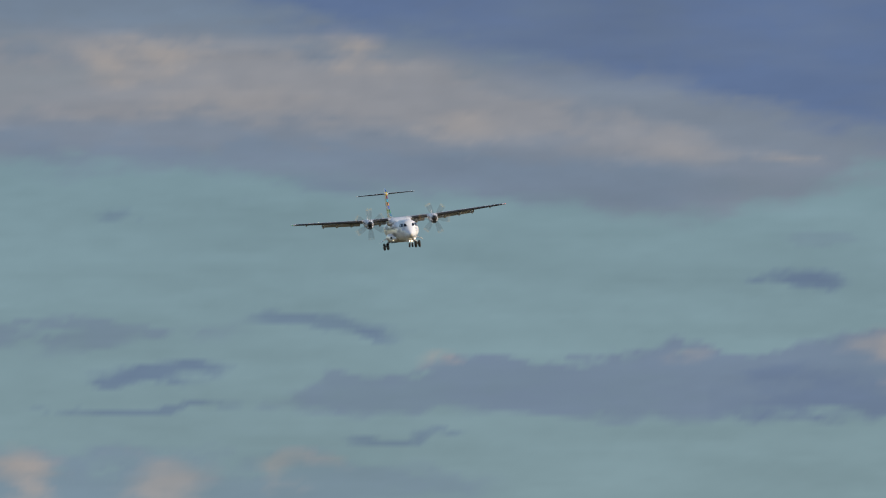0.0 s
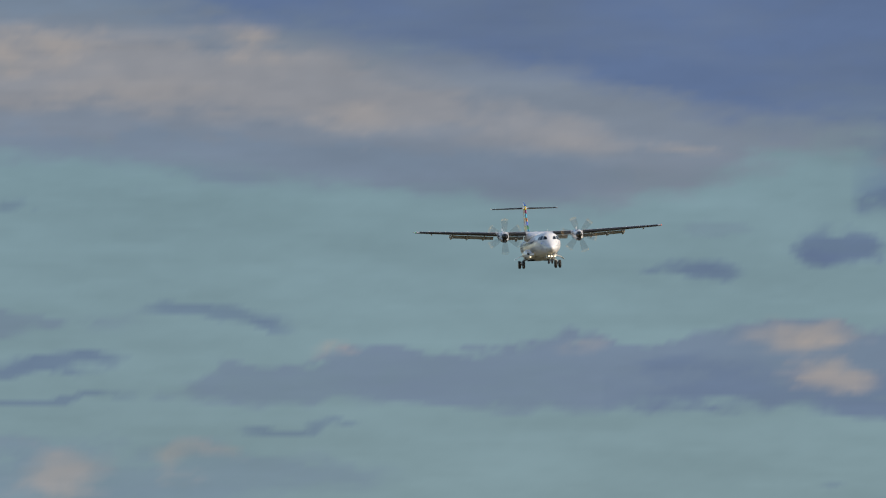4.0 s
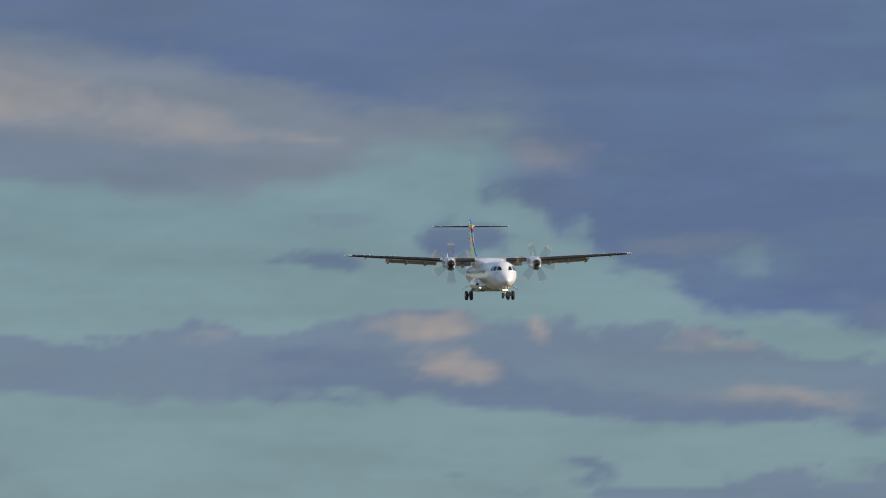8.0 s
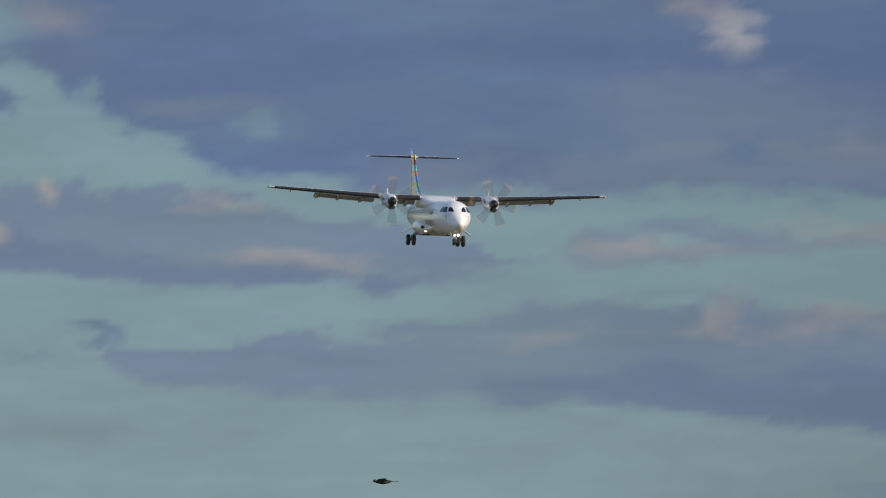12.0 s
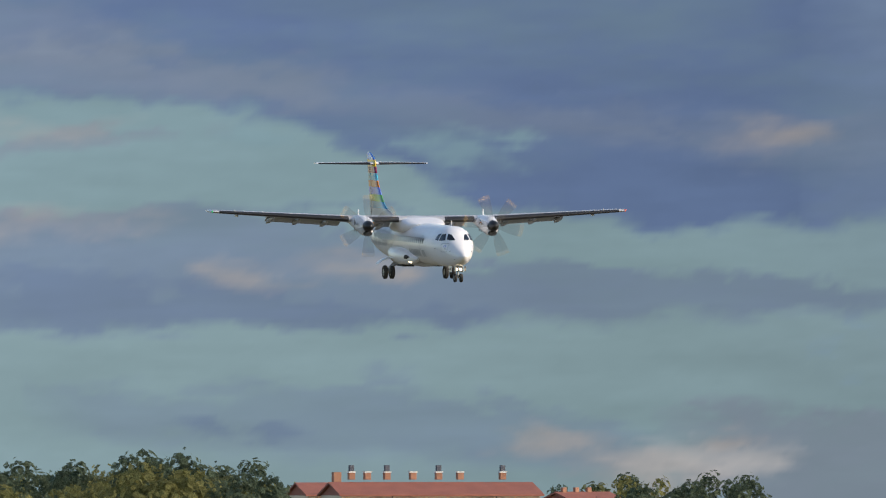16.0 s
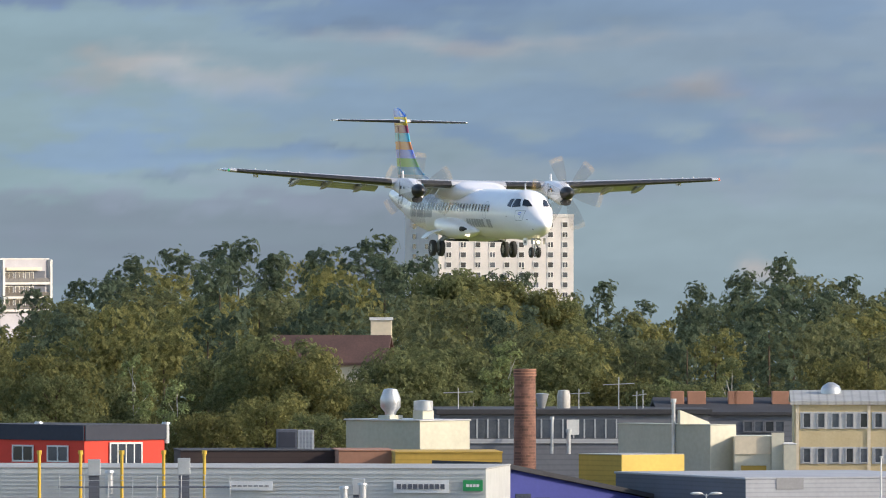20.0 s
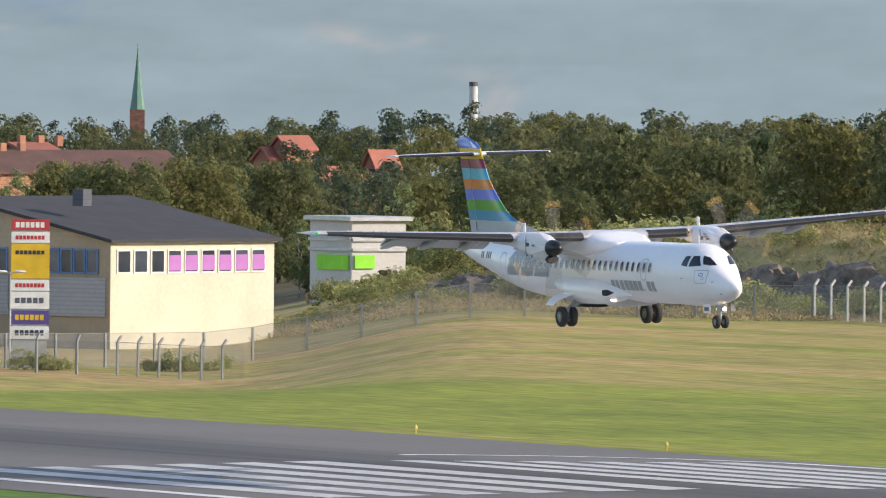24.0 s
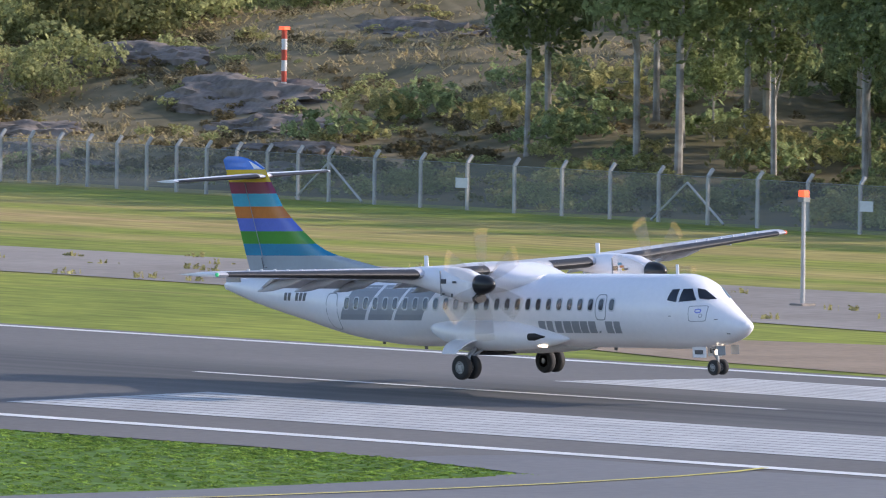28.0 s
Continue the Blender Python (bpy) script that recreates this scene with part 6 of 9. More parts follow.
def dance_hall():
    b = Block("gabled_hall", "large beige gabled hall with a dark roof and blue windows", "hall", 849, 301, 1150, -358, 900, 50, HALL_BEIGE, PALE_CREAM)
    # roof ridge runs along the right face
    b.gable(DARK_ROOF, 2.75, 0.5, True, HALL_BEIGE)
    for u0, u1 in ((531, 625), (640, 665), (735, 842)):
        for k in range(int((u1 - u0) / 23)):
            b.window(u0 + 12 + k * 23.5, -395, 22, 46, True, BLUE_FRAME, 1)
        b.panel("wall_panel", u0, u1, -495, -425, MID_GREY, True, label="grey wall panels")
    b.panel("dark_sign", 515, 607, -371, -317, SIGN_DARK, True, out=0.08, label="dark sign with pale script bars")
    b.bars(11, 524, 600, -349, -335, SCRIPT_GREY, True, 0.22)
    b.bars(11, 524, 600, -366, -359, SCRIPT_GREY, True, 0.22)
    for k in range(9):
        u = 858 + k * 31
        b.window(u + 14, -395, 26, 44, False, None, 1)
        if k > 2:
            b.panel("purple_blind", u + 3, u + 25, -412, -384, PURPLE_BLIND, out=0.14, thick=0.02)
    b.panel("roof_edge", 851, 1150, -362, -354, GALV, out=0.3, thick=0.1)
    b.stack(4, 6, 1.0, 1.0, 1.2, DARK_GREY, b.h + 2.4, "roof_unit")
    fl = thing("steel_flue", facing(435, 880, LAND), "tall polished steel flue with a wide cap", "flue")
    z = 18 - 290 * 880 / F - LAND
    bm = bmesh.new()
    tube(bm, [(0, 0, 0), (0, 0, z - 1.0), (0, 0, z - 0.5), (0, 0, z)], [0.32, 0.32, 0.44, 0.44], 16)
    part("flue", bm, GALV, fl, "", 40)
    c = Block("showroom_annexe", "small showroom with a grey-green side and a cream front", "showroom", 519, 421, 584, -436, 876, 50, GREEN_GREY, PALE_CREAM)
    c.flat_roof(DARK_ROOF, 0.1, 0.15)
    c.window(553, -494, 34, 46, bars=3, frame_material=PALE_CREAM)
    c.panel("pylon_sign", 455, 498, -590, -500, MID_GREY, True, out=0.5, thick=0.3, label="grey pylon sign with a ring")
    c.panel("pylon_ring", 460, 492, -530, -520, GALV, True, out=0.9, thick=0.05)
    c.panel("white_post", 501, 506, -590, -498, SIGN_WHITE, True, out=0.5, thick=0.2)
    d = Block("upper_annexe", "cream upper storey with a window band", "showroom", 515, 425, 520, -384, 886, 30, PALE_CREAM)
    d.flat_roof(DARK_ROOF, 0.15, 0.15)
    for k in range(6):
        d.window(438 + 14 * k, -410, 11, 26, True, PALE_CREAM, 1)
    # sign pylon
    p = thing("sign_pylon", facing(701, 850, LAND, 6), "tall pylon of stacked company sign boards", "sign pylon")
    def zz(v):
        return 18 + v * 850 / F - LAND
    part("post", boxed(-1.15, 0.05, 0, 1.15, 0.35, zz(-320)), GALV, p)
    for v0, v1, m, n, cm in ((-338, -318, SIGN_RED, 6, SIGN_WHITE), (-361, -341, SIGN_WHITE, 8, SIGN_RED), (-426, -363, SIGN_YELLOW, 7, SIGN_DARK), (-448, -428, SIGN_WHITE, 8, SIGN_RED), (-481, -450, SIGN_WHITE, 5, DARK_GREY), (-509, -484, SIGN_PURPLE, 6, SIGN_YELLOW), (-536, -513, SIGN_WHITE, 6, NAVY)):
        bd = part("sign_board", boxed(-1.28, -0.1, zz(v0), 1.28, 0.05, zz(v1), 0.01), m, p, "sign board with plain bars")
        mid, hh = zz((v0 + v1) / 2) + (0.6 if m is SIGN_YELLOW else 0), (0.26 if n > 6 else 0.36) / 2
        for k in range(n):
            part("lettering_bar", boxed(-1.0 + 2.0 * k / n, -0.12, mid - hh, -1.0 + 2.0 * (k + 0.76) / n, -0.1, mid + hh), cm, bd)


def corrugated_compound():
    """The pale ribbed steel wall before the brick office."""
    c = thing("steel_compound", facing(138, 848, LAND, 24), "compound wall of pale ribbed steel sheets", "compound wall")
    s = 848 / F
    h = 18 - 519 * s - LAND
    wr, wl = 283 * s / math.cos(radians(24)), 112 * s / math.sin(radians(24))
    for n, length, m in (("front", wr, pose(0, 0, 0)), ("side", wl, pose(0, 0, 0, 0, 0, 90))):
        k = 0
        x = 0.0
        while x < length - 0.1:
            e = min(length, x + 0.62)
            bm = bmesh.new()
            y0, y1 = (-0.04, 0.04)
            box(bm, x, y0, 0, e, y1, h)
            box(bm, x + 0.02, (-0.09 if n == "front" else 0.04), 0, x + 0.10, (-0.04 if n == "front" else 0.09), h)
            bm.transform(m)
            part("steel_sheet", bm, WHITE_SHEET, c)
            x = e
        bm = boxed(0, -0.12, h - 1.3, length, 0.12, h - 1.2)
        bm.transform(m)
        part("rail", bm, GALV, c)
    for k in range(9):
        bm = bmesh.new()
        x = wr * k / 8
        tube(bm, [(x, 0, h), (x, 0, h + 0.25), (x - 0.35, -0.25, h + 0.5)], 0.035, 5)
        part("barb_arm", bm, GALV, c)


WHITE_SHEET = mat("pale_steel_sheet", (0.56, 0.56, 0.54), 0.5, 0.1, (0.46, 0.46, 0.44), 0.6)
brick_office()
yellow_office()
dealer_hall()
cream_works()
low_row()
dance_hall()
back_roofs()
corrugated_compound()


# ---- far town ----
def tower_block():
    # white walls greyed, with the haze of distance put into the colour
    b = Block("tower_block", "white high-rise block of flats with aerials on its roof", "apartment block", -1208, -1267, -968, 28, 2400, 18, wall_mat("pale_tower_render", (0.60, 0.57, 0.55)), base=-6)
    b.flat_roof(WHITE_WALL, 0.1, 0.6)
    part("penthouse", boxed(2, 2, b.h + 0.6, b.w - 6, b.d - 2, b.h + 2.0), DARK_GREY, b.ob)
    for i in range(9):
        for j in range(8):
            b.window(-1190 + 25.8 * i, 15 - 17.8 * j, 11, 11, bars=1 if (i + j) % 3 else 2)
    for j in range(6):
        for u in (-1250, -1228):
            b.window(u, 12 - 17.8 * j, 7, 11, True, bars=1)
    for x, h in ((1, 3.5), (3, 4.5), (6, 2.2), (10, 3.8), (12, 3.2), (17, 4.4), (19, 2.5), (-0.5, 2.5)):
        bm = bmesh.new()
        tube(bm, [(x, 4, b.h + 0.6), (x, 4, b.h + h)], 0.12, 6)
        box(bm, x - 0.3, 3.9, b.h + h - 1.2, x + 0.3, 4.1, b.h + h - 0.1)
        part("aerial", bm, GALV, b.ob)


def balcony_block():
    b = Block("balcony_block", "pale grey modern apartment house with glazed balconies", "apartment block", -1983, -2091, -1897, -47, 2700, 50, wall_mat("lavender_grey_render", (0.42, 0.41, 0.45)), base=-6)
    b.flat_roof(WHITE_WALL, 0.1, 0.3)
    for j, v in enumerate((-76, -101, -124)):
        # flat dark sheet paints the shade behind each balcony
        b.panel("balcony_recess", -1978, -1904, v - 12, v + 9, DARK_GREY, out=0.02, thick=0.05)
        b.panel("balcony_slab", -1983, -1896, v - 15, v - 11, WHITE_WALL, out=0.0, thick=0.8, label="white balcony slab")
        for k in range(3):
            b.window(-1968 + k * 18, v - 1, 15, 17, bars=2)
        b.panel("balcony_glass", -1980, -1898, v - 11, v - 4, PANE, out=0.7, thick=0.05)
    b.panel("white_frame", -1984, -1980, -130, -47, WHITE_WALL, out=0.0, thick=0.9)
    b.panel("white_frame", -1900, -1896, -130, -47, WHITE_WALL, out=0.0, thick=0.9)
    b.panel("awning", -1978, -1916, -66, -61, CREAM, out=0.1, thick=0.9)
    for k, u in enumerate((-2075, -2060, -2042, -2022, -2008)):
        for v in (-66, -88):
            b.window(u, v, 5, 12, True, DARK_GREY, 1)


def red_roof_flats():
    for nm, uc, ul, ur, vt, r, lab in (("long_flats", -3056, -3090, -2704, -72, 1900, "long cream apartment house with a red tiled roof and balconies"), ("short_flats", -3116, -3157, -3060, -72, 1960, "cream apartment house with a red tiled roof")):
        b = Block(nm, lab, "apartment house", uc, ul, ur, vt, r, 16, CREAM, base=-6, depth=11)
        roof = b.gable(RED_TILE, 1.7, 0.5)
        if nm == "short_flats":
            b.stack(6, 5.5, 1.2, 1.2, 1.5, RUST, b.h + 2.0)
            b.window(-3095, -108, 12, 14)
            continue
        for row, v in enumerate((-87, -121, -152)):
            for u in (-3030, -2990, -2955, -2914, -2870, -2832, -2795, -2754):
                b.window(u, v, 14 if u not in (-3030, -2914, -2870, -2754) else 21, 14, bars=2)
            for u in (-3010, -2928, -2850, -2740):
                o = b.panel("balcony", u - 17, u + 17, v - 20, v - 8, WHITE_WALL, out=0.0, thick=1.3, label="white balcony front")
        for u in (-2968, -2783):
            b.panel("downpipe", u, u + 2, -200, -73, DARK_GREY, out=0.0, thick=0.1)
        for u, tall in ((-3021, 1), (-2993, 0), (-2958, 1), (-2912, 0), (-2866, 1), (-2828, 0), (-2752, 1)):
            b.stack(b.x_of(u), 5.5, 0.9, 1.0, 1.0, RUST, b.h + 2.3, "chimney", WIN_FRAME)
            if tall:
                b.stack(b.x_of(u), 5.5, 0.7, 0.7, 0.9, DARK_GREY, b.h + 3.5, "flue")


def far_houses():
    for nm, uc, ul, ur, vt, r, m, roof, rise_, lab in (
        ("cream_house", -3845, -3930, -3760, -24, 1850, CREAM, RED_TILE, 1.9, "cream house with a red tiled roof and phone masts"),
        ("red_roof_house", -4060, -4150, -3985, -30, 1900, CREAM, RED_TILE, 2.0, "house with a red tiled roof"),
        ("red_roof_house", -3755, -3765, -3675, -32, 1950, CREAM, RED_TILE, 1.4, "low house with a red tiled roof"),
        ("red_roof_house", -2650, -2700, -2560, -82, 2000, CREAM, RED_TILE, 1.2, "house with a red tiled roof behind trees"),
        ("green_house", -2560, -2680, -2555, -106, 1750, GREEN_GREY, DARK_ROOF, 0.5, "grey-green rendered house with a dark roof"),
        ("manor_house", -1306, -1500, -1306, -232, 1150, CREAM, BROWN_TILE, 2.3, "cream house with a brown-red tiled roof"),
        ("red_hall", 60, -30, 125, -96, 1700, SCHOOL_BRICK, RED_TILE, 2.6, "brick hall with a red tiled roof"),
        ("red_terrace", 650, 540, 1000, -240, 1250, SCHOOL_BRICK, BROWN_TILE, 2.0, "terrace with red-brown tiled roofs"),
        ("red_terrace", 720, 690, 780, -210, 1300, RED_BRICK, RED_TILE, 1.2, "brick terrace with a red roof")):
        phi = 80 if nm == "manor_house" else 30
        b = Block(nm, lab, "house", uc, ul, max(ur, uc + 14), vt, r, phi, m, base=-6, depth=None if nm == "manor_house" else 9)
        b.gable(roof, rise_, 0.4, nm != "manor_house", None)
        if nm == "cream_house":
            b.window(-3870, -60, 14, 16, True)
            for x in (2, 5):
                bm = bmesh.new()
                tube(bm, [(x, 4, b.h + 1.5), (x, 4, b.h + 4.6)], 0.12, 6)
                box(bm, x - 0.3, 3.8, b.h + 3.0, x + 0.3, 4.2, b.h + 4.6)
                part("phone_mast", bm, GALV, b.ob)
        if nm.startswith("red"):
            for k in range(3):
                b.stack(1.2 + k * 2.2, 4.5, 0.7, 0.7, 1.1, RUST, b.h + rise_ - 0.2)
    c = thing("stone_chimney", facing(-1309, 1160, -6), "broad pale stone chimney", "chimney")
    z = 18 - 154 * 1160 / F + 6
    part("shaft", boxed(-0.95, -0.6, 0, 0.95, 0.6, z, 0.05), CREAM, c)
    part("cap", boxed(-1.05, -0.7, z, 1.05, 0.7, z + 0.25), WIN_FRAME, c)


def hill_school():
    b = Block("brick_school", "large orange brick school with a red hipped roof", "school", -94, -172, 121, -83, 2200, 32, SCHOOL_BRICK, base=-4)
    w, d, h = b.w, b.d, b.h
    rr, e = 4.5, 0.6
    bm = bmesh.new()
    low = [bm.verts.new(p) for p in ((-e, -e, h), (w + e, -e, h), (w + e, d + e, h), (-e, d + e, h))]
    r0, r1 = bm.verts.new((-0.3, d / 2, h + rr)), bm.verts.new((w * 0.80, d / 2, h + rr))
    for f in ((low[0], low[1], r1, r0), (low[1], low[2], r1), (low[2], low[3], r0, r1), (low[3], low[0], r0), low[::-1]):
        bm.faces.new(f)
    roof = part("roof", bm, RED_TILE, b.ob, "red tiled roof")
    part("ridge_cap", boxed(-0.3, d / 2 - 0.18, h + rr - 0.1, w * 0.8, d / 2 + 0.18, h + rr + 0.1), RED_TILE, roof)
    bm = bmesh.new()
    loft(bm, [[Vector((x, y, h + z)) for y, z in ((-0.2, 0), (d + 0.2, 0), (d / 2, rr - 0.25))] for x in (-0.45, 0.6)])
    bmesh.ops.recalc_face_normals(bm, faces=bm.faces)
    part("gable_wall", bm, SCHOOL_BRICK, b.ob)
    part("gable_window", boxed(-0.52, d / 2 - 1.6, h - 2.6, -0.44, d / 2 + 1.6, h + 0.6), PANE, b.ob)
    for k in range(8):
        b.window(-80 + 17 * k, -100, 11, 17, bars=2)
    b.panel("stone_band", -94, 121, -88, -84, PALE_CREAM, out=0.02, thick=0.12)
    b.panel("stone_band", -94, 121, -118, -113, PALE_CREAM, out=0.02, thick=0.12)
    x0 = b.x_of(66)
    bm = bmesh.new()
    loft(bm, [[Vector((x0 + x, y, z)) for x, z in ((-1.6, h - 3), (1.6, h - 3), (1.6, h - 0.3), (0, h + 1.6), (-1.6, h - 0.3))] for y in (-0.8, 3.0)])
    bmesh.ops.recalc_face_normals(bm, faces=bm.faces)
    part("dormer", bm, YELLOW_WALL, b.ob, "ochre gabled dormer")
    bm = bmesh.new()
    loft(bm, [[Vector((x0 + x, y, z)) for x, z in ((-1.9, h - 0.4), (0, h + 1.6), (1.9, h - 0.4), (0, h + 2.0))] for y in (-1.0, 5.0)])
    bmesh.ops.recalc_face_normals(bm, faces=bm.faces)
    part("dormer_roof", bm, DARK_ROOF, b.ob)
    for u in (-101, -74, -44, -9, 21, 48):
        b.stack((u + 133) * 2200 / F / math.cos(b.phi), d / 2, 0.95, 0.95, 1.9, DARK_GREY, h + rr - 0.7)
    # corner tower: broad base, slender upper stage, bell roof and ball
    t = Block("clock_tower", "orange brick clock tower with a dark bell roof", "tower", -194, -256, -162, -54, 2190, 62.7, SCHOOL_BRICK, base=-4)
    part("cornice", boxed(-0.25, -0.25, t.h - 0.7, t.w + 0.25, t.d + 0.25, t.h - 0.1), PALE_CREAM, t.ob)
    cx, cy, hw = t.w / 2, t.d / 2, 1.18
    bm = bmesh.new()
    loft(bm, [[Vector((cx + sx * (t.w / 2 * k + 0.3 * k), cy + sy * (t.d / 2 * k + 0.3 * k), t.h + z)) for sx, sy in ((-1, -1), (1, -1), (1, 1), (-1, 1))] for k, z in ((1.0, -0.1), (0.92, 0.5), (0.70, 1.3), (0.45, 1.9))])
    part("lower_roof", bm, DARK_ROOF, t.ob)
    z0, z1 = t.h + 1.5, t.z_of(15)
    part("upper_stage", boxed(cx - hw, cy - hw, z0, cx + hw, cy + hw, z1), SCHOOL_BRICK, t.ob)
    part("upper_cornice", boxed(cx - hw - 0.2, cy - hw - 0.2, z1 - 0.3, cx + hw + 0.2, cy + hw + 0.2, z1), DARK_ROOF, t.ob)
    for m in (pose(cx, cy - hw, z1 - 1.6), pose(cx - hw, cy, z1 - 1.6, 0, 0, -90)):
        bm = tube(bmesh.new(), [(0, -0.06, 0), (0, 0.0, 0)], 0.62, 16)
        bm.transform(m)
        part("clock_face", bm, DARK_GREY, t.ob)
        bm = boxed(-0.4, -0.05, -3.6, 0.4, 0.0, -1.8)
        bm.transform(m)
        part("tower_window", bm, PANE, t.ob)
    bm = bmesh.new()
    prof = [(1.65, 0), (1.35, 0.5), (0.75, 1.2), (0.5, 1.7), (0.46, 2.2), (0.75, 2.4), (0.8, 2.8), (0.45, 3.2), (0.10, 3.6), (0.05, 4.8)]
    loft(bm, [[Vector((cx + math.cos(math.pi / 4 + 2 * math.pi * k / 8) * q, cy + math.sin(math.pi / 4 + 2 * math.pi * k / 8) * q, z1 + z)) for k in range(8)] for q, z in prof])
    part("bell_roof", bm, DARK_ROOF, t.ob)
    # church spire, and a pale power-station chimney far off
    s = thing("church_spire", facing(920, 2600, 0), "slender green copper church spire", "church spire")
    z1, z0 = 18 - 25 * 2600 / F, 18 - 130 * 2600 / F
    bm = bmesh.new()
    loft(bm, [[Vector((math.cos(2 * math.pi * k / 8) * q, math.sin(2 * math.pi * k / 8) * q, z)) for k in range(8)] for q, z in ((1.5, z0), (1.25, z0 + 1.5), (0.7, (z0 + z1) / 2), (0.1, z1), (0.06, z1 + 1.6))])
    part("spire", bm, COPPER_GREEN, s)
    part("belfry", boxed(-1.5, -1.5, -5, 1.5, 1.5, z0), RED_BRICK, s)
    c = thing("power_station_chimney", facing(1522, 3600, 0), "tall pale chimney of a power station", "chimney")
    bm = bmesh.new()
    zt = 18 - 85 * 3600 / F
    tube(bm, [(0, 0, -60), (0, 0, zt - 5), (0, 0, zt)], [1.6, 1.2, 1.15], 16)
    part("shaft", bm, WHITE_WALL, c, "", 40)
    part("shaft_top", tube(bmesh.new(), [(0, 0, zt), (0, 0, zt + 1.2)], 1.2, 16), DARK_GREY, c)


tower_block()
balcony_block()
red_roof_flats()
far_houses()
hill_school()


# ---- trees ----
def leaf_mat(name, c, o, var=0.25, fine=8.0, dense=0.60):
    m = mat(name, c, 0.75, 0, o, 0.35, 2.5, 0.0, "Object", 0.12, per_piece=var)
    n, l = m.node_tree.nodes, m.node_tree.links
    b = n["Principled BSDF"]
    geo, hsv, rng = n.new("ShaderNodeNewGeometry"), n.new("ShaderNodeHueSaturation"), n.new("ShaderNodeMapRange")
    l.new(geo.outputs["Random Per Island"], rng.inputs[0])
    rng.inputs[3].default_value, rng.inputs[4].default_value = 0.82, 1.22
    l.new(b.inputs["Base Color"].links[0].from_socket, hsv.inputs["Color"])
    tc, speck, tone, both = (n.new("ShaderNode" + x) for x in ("TexCoord", "TexNoise", "MapRange", "Math"))
    l.new(tc.outputs["Object"], speck.inputs["Vector"])
    speck.inputs["Scale"].default_value, speck.inputs["Detail"].default_value = fine * 0.8, 2
    l.new(speck.outputs[0], tone.inputs[0])
    tone.inputs[1].default_value, tone.inputs[2].default_value, tone.inputs[3].default_value, tone.inputs[4].default_value = 0.3, 0.7, 0.55, 1.5
    both.operation = "MULTIPLY"
    l.new(rng.outputs[0], both.inputs[0])
    l.new(tone.outputs[0], both.inputs[1])
    l.new(both.outputs[0], hsv.inputs["Value"])
    l.new(hsv.outputs[0], b.inputs["Base Color"])
    # the single leaves of a spray face many ways
    turned = n.new("ShaderNodeBump")
    turned.inputs["Strength"].default_value, turned.inputs["Distance"].default_value = 1.0, 0.12
    l.new(speck.outputs[0], turned.inputs["Height"])
    l.new(turned.outputs[0], b.inputs["Normal"])
    thin, blend = n.new("ShaderNodeBsdfTranslucent"), n.new("ShaderNodeMixShader")
    l.new(hsv.outputs[0], thin.inputs[0])
    l.new(turned.outputs[0], thin.inputs["Normal"])
    blend.inputs[0].default_value = 0.58
    l.new(b.outputs[0], blend.inputs[1])
    l.new(thin.outputs[0], blend.inputs[2])
    # ragged sprays: small gaps between the leaves
    gap, cut_, clear, last = n.new("ShaderNodeTexNoise"), n.new("ShaderNodeMath"), n.new("ShaderNodeBsdfTransparent"), n.new("ShaderNodeMixShader")
    gap.inputs["Scale"].default_value, gap.inputs["Detail"].default_value = fine, 2
    l.new(tc.outputs["Object"], gap.inputs["Vector"])
    cut_.operation = "GREATER_THAN"
    cut_.inputs[1].default_value = dense
    l.new(gap.outputs[0], cut_.inputs[0])
    l.new(cut_.outputs[0], last.inputs[0])
    l.new(blend.outputs[0], last.inputs[1])
    l.new(clear.outputs[0], last.inputs[2])
    l.new(last.outputs[0], n["Material Output"].inputs[0])
    return m


LEAF = leaf_mat("oak_leaves", (0.168, 0.180, 0.080), (0.118, 0.132, 0.060))
LEAF_WARM = leaf_mat("lime_leaves", (0.200, 0.190, 0.072), (0.135, 0.138, 0.054))
PINE = leaf_mat("pine_needles", (0.115, 0.150, 0.072), (0.078, 0.108, 0.054))
BIRCH_LEAF = leaf_mat("birch_leaves", (0.29, 0.335, 0.150), (0.205, 0.245, 0.105))
BUSH_LEAF = leaf_mat("willow_leaves", (0.42, 0.42, 0.185), (0.29, 0.30, 0.120), fine=11.0)
SCRUB_LEAF = leaf_mat("scrub_leaves", (0.41, 0.375, 0.160), (0.285, 0.265, 0.105), fine=11.0)
HEATH_LEAF = leaf_mat("heath_leaves", (0.19, 0.155, 0.085), (0.125, 0.105, 0.055), fine=11.0)
# greyer leaves and needles for far woods, haze put into their colour
HAZE_LEAF = leaf_mat("distant_leaves", (0.145, 0.152, 0.074), (0.100, 0.112, 0.056))
HAZE_PINE = leaf_mat("distant_needles", (0.095, 0.120, 0.076), (0.068, 0.092, 0.060))
BARK = mat("bark", (0.10, 0.075, 0.05), 0.9, 0, (0.06, 0.045, 0.03), 1.0, 8.0, 0.5)
BIRCH_BARK = mat("birch_bark", (0.50, 0.48, 0.44), 0.8, 0, (0.16, 0.14, 0.12), 0.8, 3.0, 0.3)


